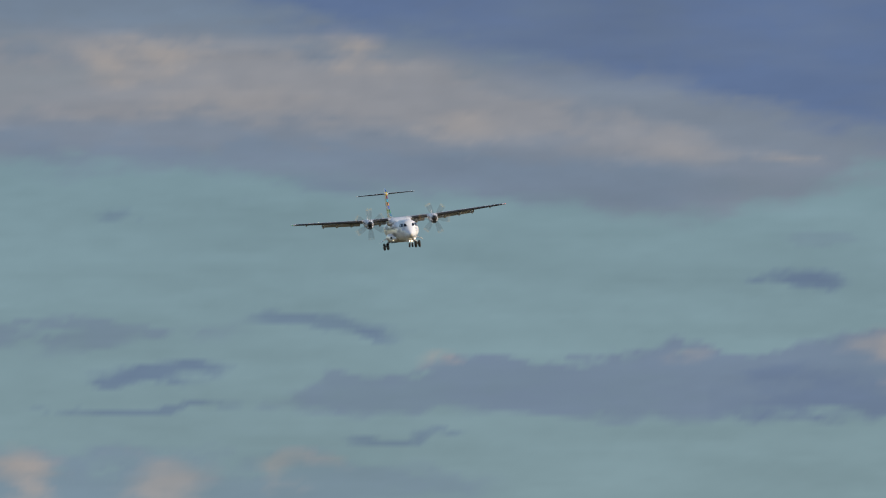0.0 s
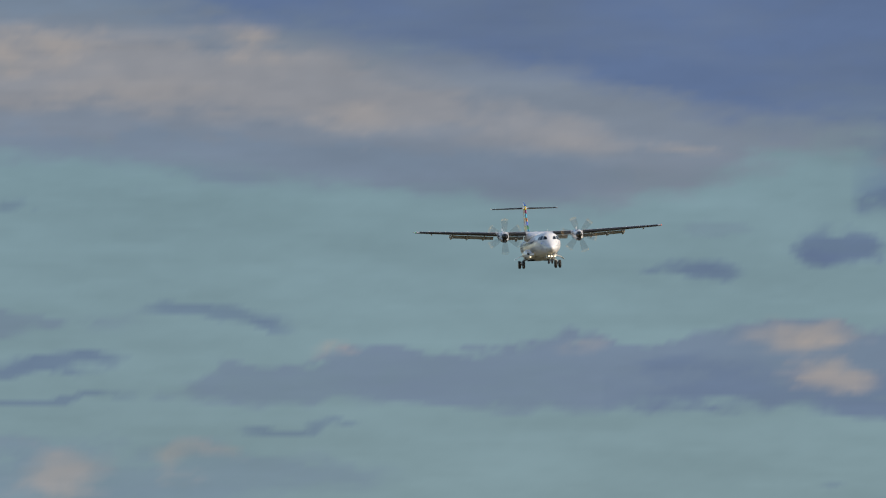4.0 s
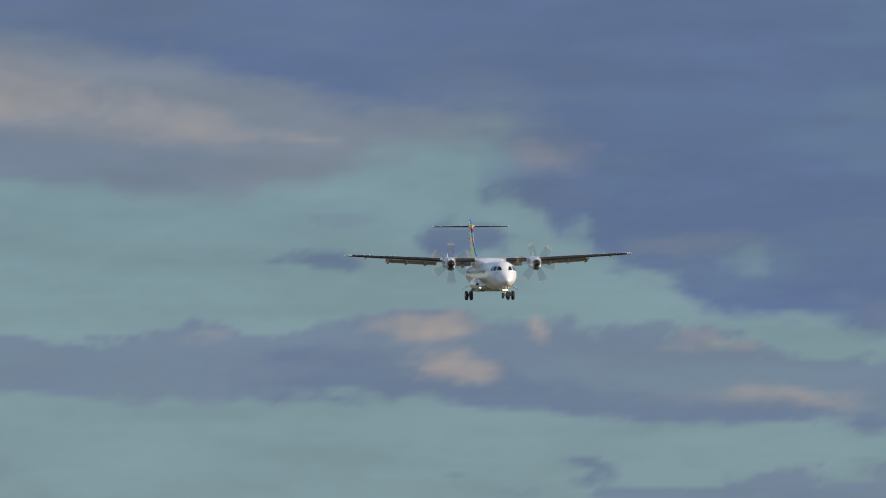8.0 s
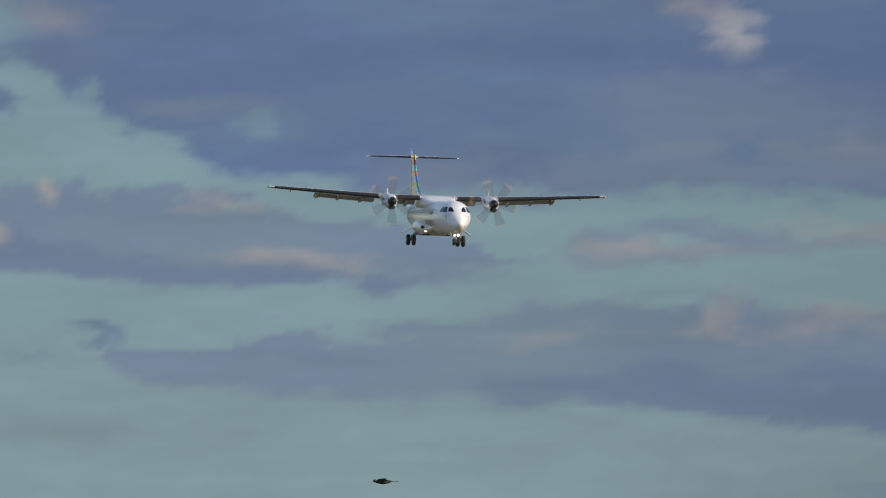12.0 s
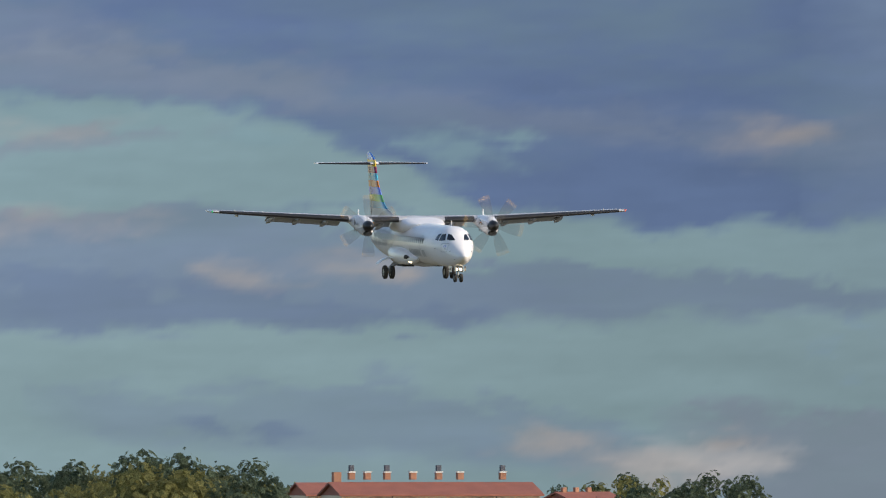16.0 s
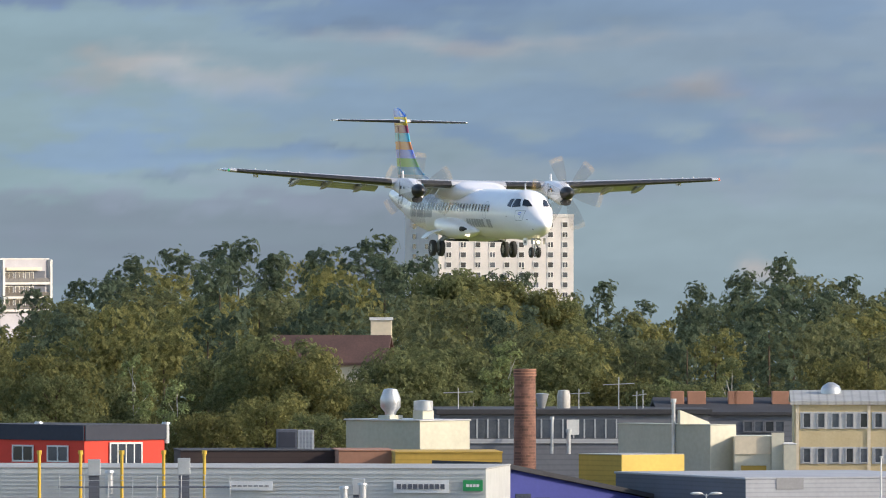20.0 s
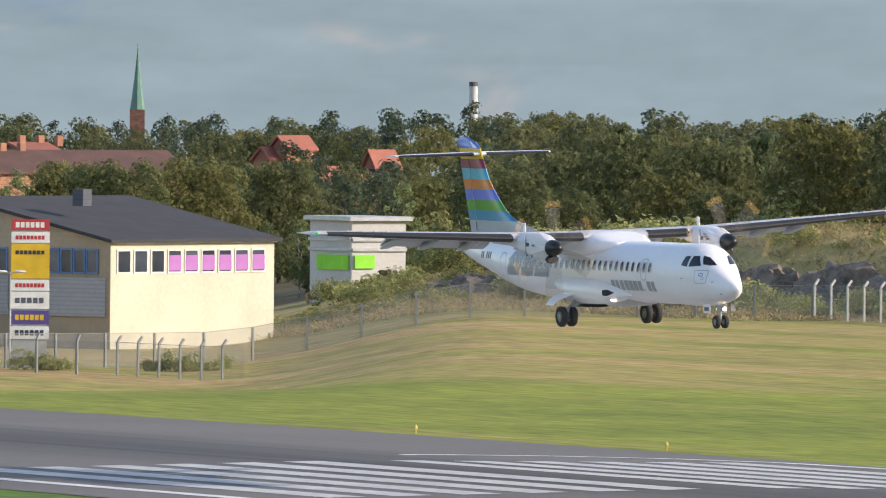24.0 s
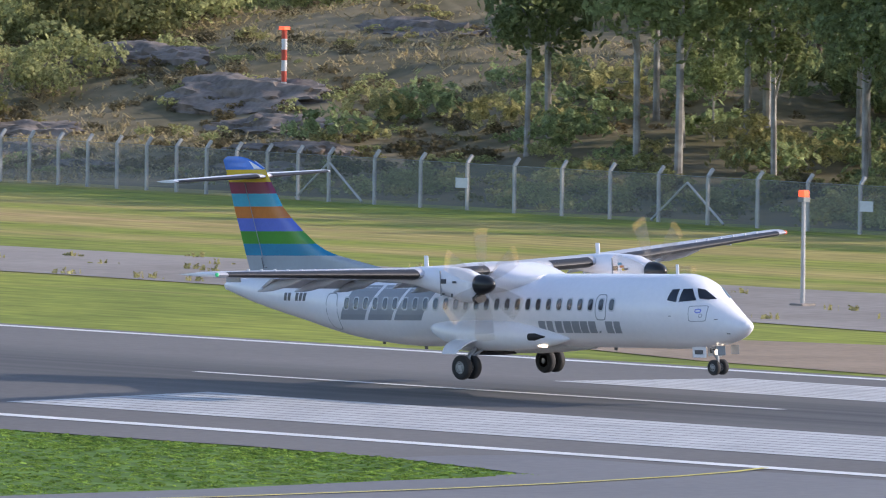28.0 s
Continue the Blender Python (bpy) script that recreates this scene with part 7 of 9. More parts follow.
def leaf_arrays(rng, clumps, leaf, per, flat=0.6):
    """Small leaf quads scattered over clumps (centre, radius): corners and quads."""
    vs, fs = [], []
    for (cx, cy, cz), r in clumps:
        n = max(6, int(per * r * r))
        d = rng.normal(size=(n, 3))
        d /= np.linalg.norm(d, axis=1)[:, None]
        d[:, 2] = np.abs(d[:, 2]) * np.where(rng.rand(n) < 0.72, 1, -1)
        p = np.array([cx, cy, cz]) + d * (r * (0.50 + 0.60 * rng.rand(n)))[:, None] * np.array([1, 1, flat + 0.2])
        nrm = d + rng.normal(size=(n, 3)) * 0.34 + np.array([cx, cy, 0]) * 0.08
        nrm /= np.linalg.norm(nrm, axis=1)[:, None]
        t = np.cross(nrm, rng.normal(size=(n, 3)))
        t /= np.linalg.norm(t, axis=1)[:, None] + 1e-9
        b = np.cross(nrm, t)
        s = (leaf * (0.6 + 0.8 * rng.rand(n)))[:, None]
        base = sum(len(v) for v in vs)
        q = np.stack([p - t * s - b * s * 0.5, p + t * s * 0.3 - b * s * 0.8, p + t * s + b * s * 0.5, p - t * s * 0.3 + b * s * 0.8], 1)
        vs.append(q.reshape(-1, 3))
        fs.append(base + np.arange(n * 4).reshape(-1, 4))
    return np.concatenate(vs), np.concatenate(fs)


def quick_mesh(name, verts, faces, material):
    me = bpy.data.meshes.new(name)
    me.vertices.add(len(verts))
    me.vertices.foreach_set("co", np.asarray(verts, float).ravel())
    me.loops.add(faces.size)
    me.loops.foreach_set("vertex_index", faces.ravel().astype(np.int32))
    me.polygons.add(len(faces))
    me.polygons.foreach_set("loop_start", np.arange(0, faces.size, 4, dtype=np.int32))
    me.update(calc_edges=True)
    me.materials.append(material)
    return me


def crown_clumps(rng, kind, h):
    out = []
    if kind == "pine":
        for k in range(13):
            a, z = rng.rand() * 6.3, h * (0.45 + 0.55 * k / 12)
            rad = h * 0.17 * (1.15 - 0.75 * k / 12)
            out.append(((math.cos(a) * rad, math.sin(a) * rad, z), h * (0.085 + 0.05 * rng.rand())))
        out.append(((0, 0, h * 0.98), h * 0.06))
    elif kind == "spruce":
        for k in range(16):
            q = k / 15
            for a in (0, 2.1, 4.2):
                rad = h * 0.17 * (1 - q)
                out.append(((math.cos(a + k) * rad, math.sin(a + k) * rad, h * (0.12 + 0.86 * q)), h * (0.045 + 0.065 * (1 - q))))
    elif kind == "birch":
        for k in range(18):
            q = k / 17
            a = k * 2.4
            rad = h * (0.05 + 0.12 * math.sin(math.pi * min(1, q * 1.1))) * (0.6 + 0.7 * rng.rand())
            out.append(((math.cos(a) * rad, math.sin(a) * rad, h * (0.36 + 0.60 * q)), h * (0.06 + 0.05 * rng.rand()) * (1.2 - 0.6 * q)))
    elif kind == "bush":
        for k in range(12):
            a, q = k * 2.4, math.sqrt(rng.rand())
            out.append(((math.cos(a) * h * 0.62 * q, math.sin(a) * h * 0.62 * q, h * (0.25 + 0.55 * (1 - q * 0.8) * rng.rand())), h * (0.20 + 0.14 * rng.rand())))
    else:
        for k in range(34):
            a, q = k * 2.4, (k + 0.5) / 34
            z = h * (0.16 + 0.76 * q)
            rad = h * 0.30 * math.sqrt(max(0.10, 1 - ((z / h - 0.50) / 0.50) ** 2)) * (0.75 + 0.35 * rng.rand())
            out.append(((math.cos(a) * rad, math.sin(a) * rad, z), h * (0.085 + 0.06 * rng.rand())))
        out += [((0, 0, h * 0.62), h * 0.20), ((0, 0, h * 0.8), h * 0.16)]
    return out


def tree_model(kind, seed, h, leaf, per, leaves, bark, name, label, category="tree"):
    """A tree with a tapered trunk, limbs and a crown of leaf clumps, kept as the first of its copies."""
    rng = np.random.RandomState(seed)
    top = thing(name, Matrix(), label, category, "trees")
    cl = crown_clumps(rng, kind, h)
    bm = bmesh.new()
    r = h * {"birch": 0.0085, "bush": 0.012}.get(kind, 0.018)
    if kind != "bush":
        lean = (rng.rand(2) - 0.5) * 0.06 * h
        tube(bm, [(0, 0, -0.8), (0, 0, 0.4), (lean[0] * 0.4, lean[1] * 0.4, h * 0.4), (lean[0], lean[1], h * 0.9)], [r * 1.5, r * 1.1, r * 0.8, r * 0.15], 7)
    for k, (c, rad) in enumerate(cl[:: (3 if kind != "bush" else 2)]):
        z = max(0.0 if kind == "bush" else h * 0.25, c[2] - h * 0.16)
        tube(bm, [(0, 0, z if kind != "bush" else 0), (c[0] * 0.5, c[1] * 0.5, (z + c[2]) / 2 + 0.1), c], [r * 0.45, r * 0.3, r * 0.12], 5)
    part("trunk", bm, bark, top)
    v, f = leaf_arrays(rng, cl, leaf, per)
    ob = new("crown", quick_mesh("crown", v, f, leaves))
    ob.parent = top
    return top


MODELS = {}
for kd, items in {
    "oak": [(LEAF, 1), (LEAF, 2), (LEAF_WARM, 3), (LEAF_WARM, 4), (LEAF, 5)],
    "pine": [(PINE, 11), (PINE, 12), (PINE, 13)],
    "spruce": [(PINE, 21)],
    "birch": [(BIRCH_LEAF, 31), (BIRCH_LEAF, 32), (BIRCH_LEAF, 33), (LEAF, 34)],
    "bush": [(BUSH_LEAF, 41), (BUSH_LEAF, 42), (LEAF_WARM, 43), (BUSH_LEAF, 44)]}.items():
    for lv, sd in items:
        hh = 3.0 if kd == "bush" else 14.0
        lab = {"oak": "broad leafy tree with a full uneven crown", "pine": "dark pine with a ragged crown", "spruce": "dark pointed spruce among other trees", "birch": "slim birch with a pale trunk", "bush": "pale green bush on the hillside"}[kd]
        MODELS.setdefault(kd, []).append(tree_model(kd, sd, hh, 0.11 if kd == "bush" else 0.18 if kd == "birch" else 0.20, {"oak": 68, "pine": 82, "spruce": 100, "birch": 92, "bush": 115}[kd], lv, BIRCH_BARK if kd == "birch" else BARK, "bush" if kd == "bush" else kd + "_tree", lab, "bush" if kd == "bush" else "tree"))

TREES = random.Random(7)
USED = set()


def plant(kind, x, y, scale, sink=0.3, z=None):
    ms = MODELS[kind]
    i = TREES.randrange(len(ms))
    m = pose(x, y, (rise(x, y) if z is None else z) - sink, 0, 0, TREES.uniform(0, 360)) @ Matrix.Diagonal((scale * TREES.uniform(0.9, 1.12), scale * TREES.uniform(0.9, 1.12), scale, 1))
    if (kind, i) not in USED:
        USED.add((kind, i))
        ms[i].matrix_basis = m
        return ms[i]
    o = copy_thing(ms[i], Matrix())
    o.matrix_basis = m
    return o


class Thicket:
    """Many plants that nobody could count, as one mesh of leaves and stems."""
    def __init__(self, seed):
        self.rng = np.random.RandomState(seed)
        self.forms, self.v, self.m, self.mats = {}, [], [], []

    def form(self, kind, leaf, per):
        key = (kind, leaf, per)
        if key not in self.forms:
            made = []
            for k in range(5):
                h = 3.0 if kind == "bush" else 14.0
                cl = crown_clumps(self.rng, kind, h)
                v, f = leaf_arrays(self.rng, cl, leaf, per)
                stem = []
                if kind != "bush":
                    r, n = h * (0.009 if kind == "birch" else 0.016), 5
                    for j in range(n):
                        a, b = 2 * math.pi * j / n, 2 * math.pi * (j + 1) / n
                        stem += [(math.cos(a) * r, math.sin(a) * r, -0.5), (math.cos(b) * r, math.sin(b) * r, -0.5), (math.cos(b) * r * 0.3, math.sin(b) * r * 0.3, h * 0.85), (math.cos(a) * r * 0.3, math.sin(a) * r * 0.3, h * 0.85)]
                made.append((v[f.ravel()], np.array(stem).reshape(-1, 3)))
            self.forms[key] = made
        return self.forms[key][self.rng.randint(5)]

    def slot(self, material):
        if material not in self.mats:
            self.mats.append(material)
        return self.mats.index(material)

    def add(self, kind, x, y, z, scale, leaves, bark, leaf=0.3, per=14):
        v, stem = self.form(kind, leaf, per)
        a = self.rng.rand() * 6.3
        c, s_ = math.cos(a), math.sin(a)
        turn = np.array([[c, -s_, 0], [s_, c, 0], [0, 0, 1]]) * np.array([scale * self.rng.uniform(0.85, 1.25), scale * self.rng.uniform(0.85, 1.25), scale])
        for q, mt in ((v, leaves), (stem, bark)):
            if len(q):
                self.v.append(q @ turn.T + np.array([x, y, z]))
                self.m.append(np.full(len(q) // 4, self.slot(mt), dtype=np.int32))

    def finish(self, name, label, category):
        v = np.concatenate(self.v)
        me = quick_mesh(name, v, np.arange(len(v)).reshape(-1, 4), self.mats[0])
        for x in self.mats[1:]:
            me.materials.append(x)
        me.polygons.foreach_set("material_index", np.concatenate(self.m))
        me.update()
        return tagged(new(name, me), label, category, kind="stuff")


SKYLINE = [(-4600, -55), (-3720, -30), (-3531, -22), (-3371, -6), (-3311, -8), (-3231, -32), (-3160, -42), (-3120, -120), (-2710, -122), (-2660, -60), (-2560, -53), (-2400, -55), (-2250, -85), (-2130, -92), (-2085, -104), (-1984, -118), (-1900, -105), (-1844, -72), (-1784, -48), (-1614, -28), (-1434, -27), (-1324, -18), (-1214, -40), (-1170, -58), (-1069, -76), (-984, -104), (-700, -105), (-674, -62), (-564, -55), (-464, -55), (-384, -75), (-304, -92), (-100, -98), (130, -110), (330, -142), (466, -138), (656, -126), (716, -140), (760, -162), (1400, -160), (1700, -120)]


def wood(u0, u1, r0, r1, n, kinds, s0, s1, base=-4.0, top=0.0, line=SKYLINE, into=None):
    """Trees scattered over a stretch of bearings and distances, no higher than the wood's skyline."""
    for k in range(n):
        u = u0 + (u1 - u0) * (k + TREES.random()) / n
        r = r0 + (r1 - r0) * TREES.random()
        p = spot(u, 0, r)
        most = (18 + (lerp_at(u, line) + top) * r / 23200 - base) / 14
        s = min(TREES.uniform(s0, s1), most * TREES.uniform(0.8, 1.02))
        if s > 0.2:
            kind = TREES.choice(kinds)
            if into:
                into.add(kind, p.x, p.y, base, s, HAZE_PINE if kind in ("pine", "spruce") else TREES.choice([HAZE_LEAF, HAZE_LEAF, LEAF_WARM]), BARK, 0.36, 11)
            else:
                plant(kind, p.x, p.y, s, z=base)


# woods behind the works: near trees lower in view, taller ground further off
wood(-2500, 1150, 1000, 1060, 50, ["oak"], 0.5, 0.75)
wood(-2600, 1200, 1075, 1180, 64, ["oak", "oak", "oak", "birch"], 0.65, 0.95)
for u, r, h in ((-1496, 1104, -166), (-1452, 1096, -246), (-1412, 1108, -238), (-1368, 1098, -252), (-1330, 1104, -256), (-1288, 1112, -215), (-1255, 1120, -190)):
    p = spot(u, 0, r)
    plant("oak", p.x, p.y, (22 + h * r / 23200) / 14, z=-4.0)
for u, h in ((-1195, -52), (-1160, -62), (-1122, -70), (-1084, -80), (-1046, -88), (-1010, -98)):
    p = spot(u, 0, 1580)
    plant("oak", p.x, p.y, (21 + h * 1580 / 23200) / 14, z=-3.0)
FAR_WOOD = Thicket(61)
wood(-2700, 1250, 1200, 1330, 90, ["oak", "oak", "pine"], 0.85, 1.15, top=-62, into=FAR_WOOD)
wood(-3600, 1300, 1350, 1550, 110, ["oak", "pine", "oak"], 0.95, 1.35, -3.0, -34, into=FAR_WOOD)
wood(-4300, 1300, 1600, 1850, 120, ["oak", "pine", "pine", "oak"], 1.2, 1.8, -2.0, 3, into=FAR_WOOD)
wood(-3740, -3140, 1620, 1860, 30, ["oak", "pine", "pine"], 1.2, 1.8, -2.0, 0, into=FAR_WOOD)
wood(-4400, -2300, 1990, 2250, 44, ["oak", "pine", "oak"], 0.9, 1.3, -2.0, 40, into=FAR_WOOD)
wood(650, 2400, 1650, 1950, 50, ["oak", "pine", "oak"], 0.9, 1.4, -2.0, 10, [(600, -150), (1100, -150), (1400, -130), (1900, -130), (2400, -150)], into=FAR_WOOD)


# ---- the airfield's edge: fence, hill, shrubs and poles ----
ROCK = mat("grey_granite", (0.27, 0.220, 0.180), 0.95, 0, (0.085, 0.070, 0.056), 0.5, 2.6, 1.0)
MESH = veil("wire_mesh", (0.22, 0.23, 0.23), 0.34)
FINE_MESH = veil("fine_wire_mesh", (0.20, 0.21, 0.21), 0.13)
POST = mat("concrete_post", (0.52, 0.51, 0.49), 0.85, 0, (0.40, 0.39, 0.38), 1.0)
FENCE_GREY = mat("fence_steel", (0.24, 0.25, 0.25), 0.6, 0.2)
RED_PAINT = mat("red_pole_paint", (0.58, 0.09, 0.05), 0.6)
WHITE_POLE = mat("white_pole_paint", (0.72, 0.72, 0.70), 0.6)
SOCK_RED = mat("red_sock_cloth", (0.37, 0.030, 0.028), 0.8)
SOCK_WHITE = mat("white_sock_cloth", (0.62, 0.60, 0.58), 0.8)


def fence(points, spacing, high, label, post_mat, arm=True, mesh=None):
    """Posts with a bent top, a see-through mesh between them and two wires."""
    top = thing("fence", Matrix(), label, "fence")
    bm = boxed(-0.07, -0.07, -0.3, 0.07, 0.07, high)
    if arm:
        box(bm, -0.07, -0.07, 0, 0.07, 0.07, 0.48, m=Matrix.Translation((0, 0, high)) @ Matrix.Rotation(radians(38), 4, "X"))
    me = bpy.data.meshes.new("post")
    bm.to_mesh(me)
    bm.free()
    me.materials.append(post_mat)
    count = 0
    for (x0, y0), (x1, y1) in zip(points, points[1:]):
        length = math.hypot(x1 - x0, y1 - y0)
        n = max(1, round(length / spacing))
        turn = math.degrees(math.atan2(y1 - y0, x1 - x0))
        for k in range(n):
            a = [x0 + (x1 - x0) * k / n, y0 + (y1 - y0) * k / n]
            b = [x0 + (x1 - x0) * (k + 1) / n, y0 + (y1 - y0) * (k + 1) / n]
            za, zb = rise(*a), rise(*b)
            o = new("post", me)
            o.parent = top
            o.matrix_basis = pose(a[0], a[1], za, 0, 0, turn + 180)
            bm = bmesh.new()
            q = [bm.verts.new(p) for p in ((a[0], a[1], za), (b[0], b[1], zb), (b[0], b[1], zb + high), (a[0], a[1], za + high))]
            bm.faces.new(q)
            part("mesh_panel", bm, mesh or MESH, top)
            bm = bmesh.new()
            tube(bm, [(a[0], a[1], za + high - 0.02), (b[0], b[1], zb + high - 0.02)], 0.02, 4, False)
            part("top_wire", bm, FENCE_GREY, top)
    return top


def along(x0, x1, step_):
    out, x = [], x0
    while x < x1:
        out.append((x, fence_y(x)))
        x += step_
    return out + [(x1, fence_y(x1))]


def post_line(spans):
    """Places of posts, each span with its own spacing."""
    out = []
    for x0, x1, gap in spans:
        out += [(x0 + gap * k, fence_y(x0 + gap * k)) for k in range(int((x1 - x0) / gap + 0.5) + 1)]
    return out


fence(post_line([(-748.7, -672, 2.27), (-668.9, -597, 3.0), (-594.6, -556, 3.2), (-553, -470, 3.55)]), 99, 2.35, "airfield fence of pale concrete posts and grey wire mesh", POST)
second = fence(post_line([(-446, -406.9, 2.8), (-404.0, -232, 4.1)]), 99, 2.35, "airfield fence of pale posts and wire mesh before the wood", POST)
for x in (-404.0, -372.9, -339, -302):
    for sgn in (-1, 1):
        y0, y1 = fence_y(x), fence_y(x + sgn * 3.0)
        part("brace", tube(bmesh.new(), [(x, y0, 2.0), (x + sgn * 3.0, y1, 0.1)], 0.06, 6), POST, second)


def airfield_gate():
    """A steel gate of two leaves between the fences, with a small green sign."""
    o = thing("airfield_gate", Matrix(), "closed grey steel mesh gate in the airfield fence", "gate")
    pts = [(-470.0, fence_y(-470.0)), (-464.0, fence_y(-464.0) + 0.2), (-458.5, fence_y(-458.5) + 0.6), (-453.0, fence_y(-453.0) - 1.5), (-446.0, fence_y(-446.0))]
    for x, y in pts:
        part("gate_post", boxed(x - 0.12, y - 0.12, -0.2, x + 0.12, y + 0.12, 2.6, 0.02), FENCE_GREY, o)
    for (x0, y0), (x1, y1) in zip(pts, pts[1:]):
        leaf = part("gate_leaf", tube(bmesh.new(), [(x0 + 0.2, y0, 0.15), (x1 - 0.2, y1, 0.15), (x1 - 0.2, y1, 2.35), (x0 + 0.2, y0, 2.35), (x0 + 0.2, y0, 0.15)], 0.05, 6), GALV, o)
        bm = bmesh.new()
        bm.faces.new([bm.verts.new(q) for q in ((x0 + 0.2, y0, 0.15), (x1 - 0.2, y1, 0.15), (x1 - 0.2, y1, 2.35), (x0 + 0.2, y0, 2.35))])
        part("gate_mesh", bm, MESH, leaf)
    part("green_sign", boxed(-464.5, pts[1][1] - 0.2, 1.9, -463.5, pts[1][1] - 0.15, 2.4), SIGN_GREEN, o, "small green sign")
    b = thing("barrier_block", pose(-463, fence_y(-463) - 3.0, 0, 0, 0, -10), "low white concrete barrier before the gate", "barrier")
    part("block", boxed(-2.2, -0.25, -0.1, 2.2, 0.25, 0.75, 0.05), POST, b)
    part("cap", boxed(-2.25, -0.28, 0.75, 2.25, 0.28, 0.83, 0.02), WHITE_POLE, b)


airfield_gate()
fence([(-749, 168), (-758, 155), (-767, 135), (-765, 112), (-748, 85)], 3.6, 2.3, "dark wire mesh fence with plain posts", FENCE_GREY, False)


def notice(x, w=0.9, h=0.5, z=1.35):
    o = thing("fence_notice", pose(x, fence_y(x) - 0.14, rise(x, fence_y(x)) + z), "blank white notice on the fence", "sign", "fence notices")
    part("board", boxed(-w / 2, -0.02, -h / 2, w / 2, 0.02, h / 2, 0.008), SIGN_WHITE, o)


for x in (-678.5, -586.5, -500.5, -392.0, -358.3):
    notice(x)


def rock(x, y, a, b, c, turn, seed, sink=0.5, tilt=0.0):
    """A glacier-worn rock: a lumpy flattened body sunk into the slope."""
    bm = bmesh.new()
    bmesh.ops.create_icosphere(bm, subdivisions=5, radius=1.0)
    for v in bm.verts:
        p = v.co.copy()
        k = 1 + 0.34 * noise.noise(p * 1.3 + Vector((seed, 0, 0))) - 0.30 * abs(noise.noise(p * 2.6 + Vector((0, seed, 0)))) - 0.20 * abs(noise.noise(p * 6.0 + Vector((0, 0, seed)))) - 0.09 * abs(noise.noise(p * 13.0))
        v.co = Vector((p.x * a, p.y * b, p.z * c)) * k
    o = part("rock", bm, ROCK, None, "", 35)
    o.matrix_basis = pose(x, y, rise(x, y) - c * sink, math.degrees(math.atan2(rise(x, y + 3) - rise(x, y - 3), 6)) * 0.8, 0, 0) @ pose(0, 0, 0, 0, tilt, turn)
    return tagged(o, "bare grey granite outcrop on the hillside", "rock", "hillside rocks")


for i, (x, d, a, b, c, turn) in enumerate([
    (-830, 17, 7, 4, 2.6, 10), (-820, 18, 8, 4, 3.4, -8), (-809, 17, 8, 4, 3.6, 12), (-798, 18, 7, 4, 4.0, -5), (-788, 17, 8, 4, 4.2, 10), (-778, 18, 7, 4, 4.0, 0), (-768, 17, 8, 4, 3.8, -10), (-758, 18, 7, 4, 3.6, 12), (-749, 17, 6, 4, 3.0, 0), (-803, 14, 4, 3, 2.2, 20), (-783, 14, 5, 3, 2.4, -15), (-762, 14, 4, 3, 2.2, 5), (-742, 24, 6, 3, 1.6, 0),
    (-712, 30, 12, 3.0, 1.5, 38), (-697, 18, 11, 2.6, 1.3, 40), (-722, 42, 10, 3, 1.0, 30), (-700, 46, 12, 3, 1.2, 5), (-676, 52, 8, 3, 1.2, -5), (-655, 50, 9, 3, 1.4, 0),
    (-640, 48, 8, 4, 1.5, 10), (-616, 40, 5, 3, 1.6, 0), (-662, 30, 6, 2, 0.8, 15), (-606, 44, 10, 4, 1.8, 12), (-590, 40, 8, 4, 1.6, -5), (-551, 36, 9, 5, 3.2, 0), (-572, 38, 7, 3, 1.5, 8),
    (-467, 24, 6, 3, 1.4, 20), (-476, 40, 8, 4, 2.0, 0), (-462, 36, 9, 4, 1.8, -10), (-452, 32, 6, 3, 1.3, 0), (-440, 24, 5, 3, 1.2, 12), (-428, 15, 4.5, 2.6, 1.7, 0), (-434, 17, 4, 2.6, 1.4, 30), (-445, 13, 5, 2, 1.0, -15), (-456, 16, 4, 2, 0.9, 0), (-470, 56, 9, 4, 2.0, 0), (-412, 12, 2.5, 1.5, 0.8, 0)]):
    rock(x, fence_y(x) + d, a, b, c, turn, i * 3.7)


def scatter(kind, x0, x1, d0, d1, n, s0, s1):
    for k in range(n):
        x = x0 + (x1 - x0) * (k + TREES.random()) / n
        plant(kind if isinstance(kind, str) else TREES.choice(kind), x, fence_y(x) + TREES.uniform(d0, d1), TREES.uniform(s0, s1))


# shrubs on the slopes: the large ones singly
scatter("bush", -565, -480, 3, 12, 34, 0.8, 1.25)
scatter("bush", -562, -470, 12, 34, 56, 0.9, 1.6)
scatter("bush", -510, -486, 24, 70, 34, 1.1, 2.2)
scatter("bush", -668, -560, 6, 40, 44, 0.5, 0.85)
scatter("bush", -588, -500, 36, 66, 44, 0.8, 1.6)
scatter("bush", -425, -300, 4, 20, 40, 0.35, 0.75)
scatter("bush", -860, -745, 6, 22, 34, 0.6, 1.2)
# woods along the far side of the field
scatter("bush", -900, -715, 44, 66, 34, 1.2, 2.2)
scatter(["birch", "oak", "birch"], -600, -492, 62, 90, 26, 0.85, 1.2)
scatter(["birch", "birch", "pine"], -578, -503, 46, 62, 26, 0.85, 1.15)
scatter(["birch"], -430, -235, 26, 52, 64, 1.3, 1.75)
scatter(["birch", "pine", "birch"], -450, -235, 48, 66, 24, 0.6, 0.9)
scatter(["birch"], -424, -280, 22, 30, 14, 1.25, 1.6)
scatter(["birch"], -432, -300, 36, 60, 14, 0.5, 0.75)


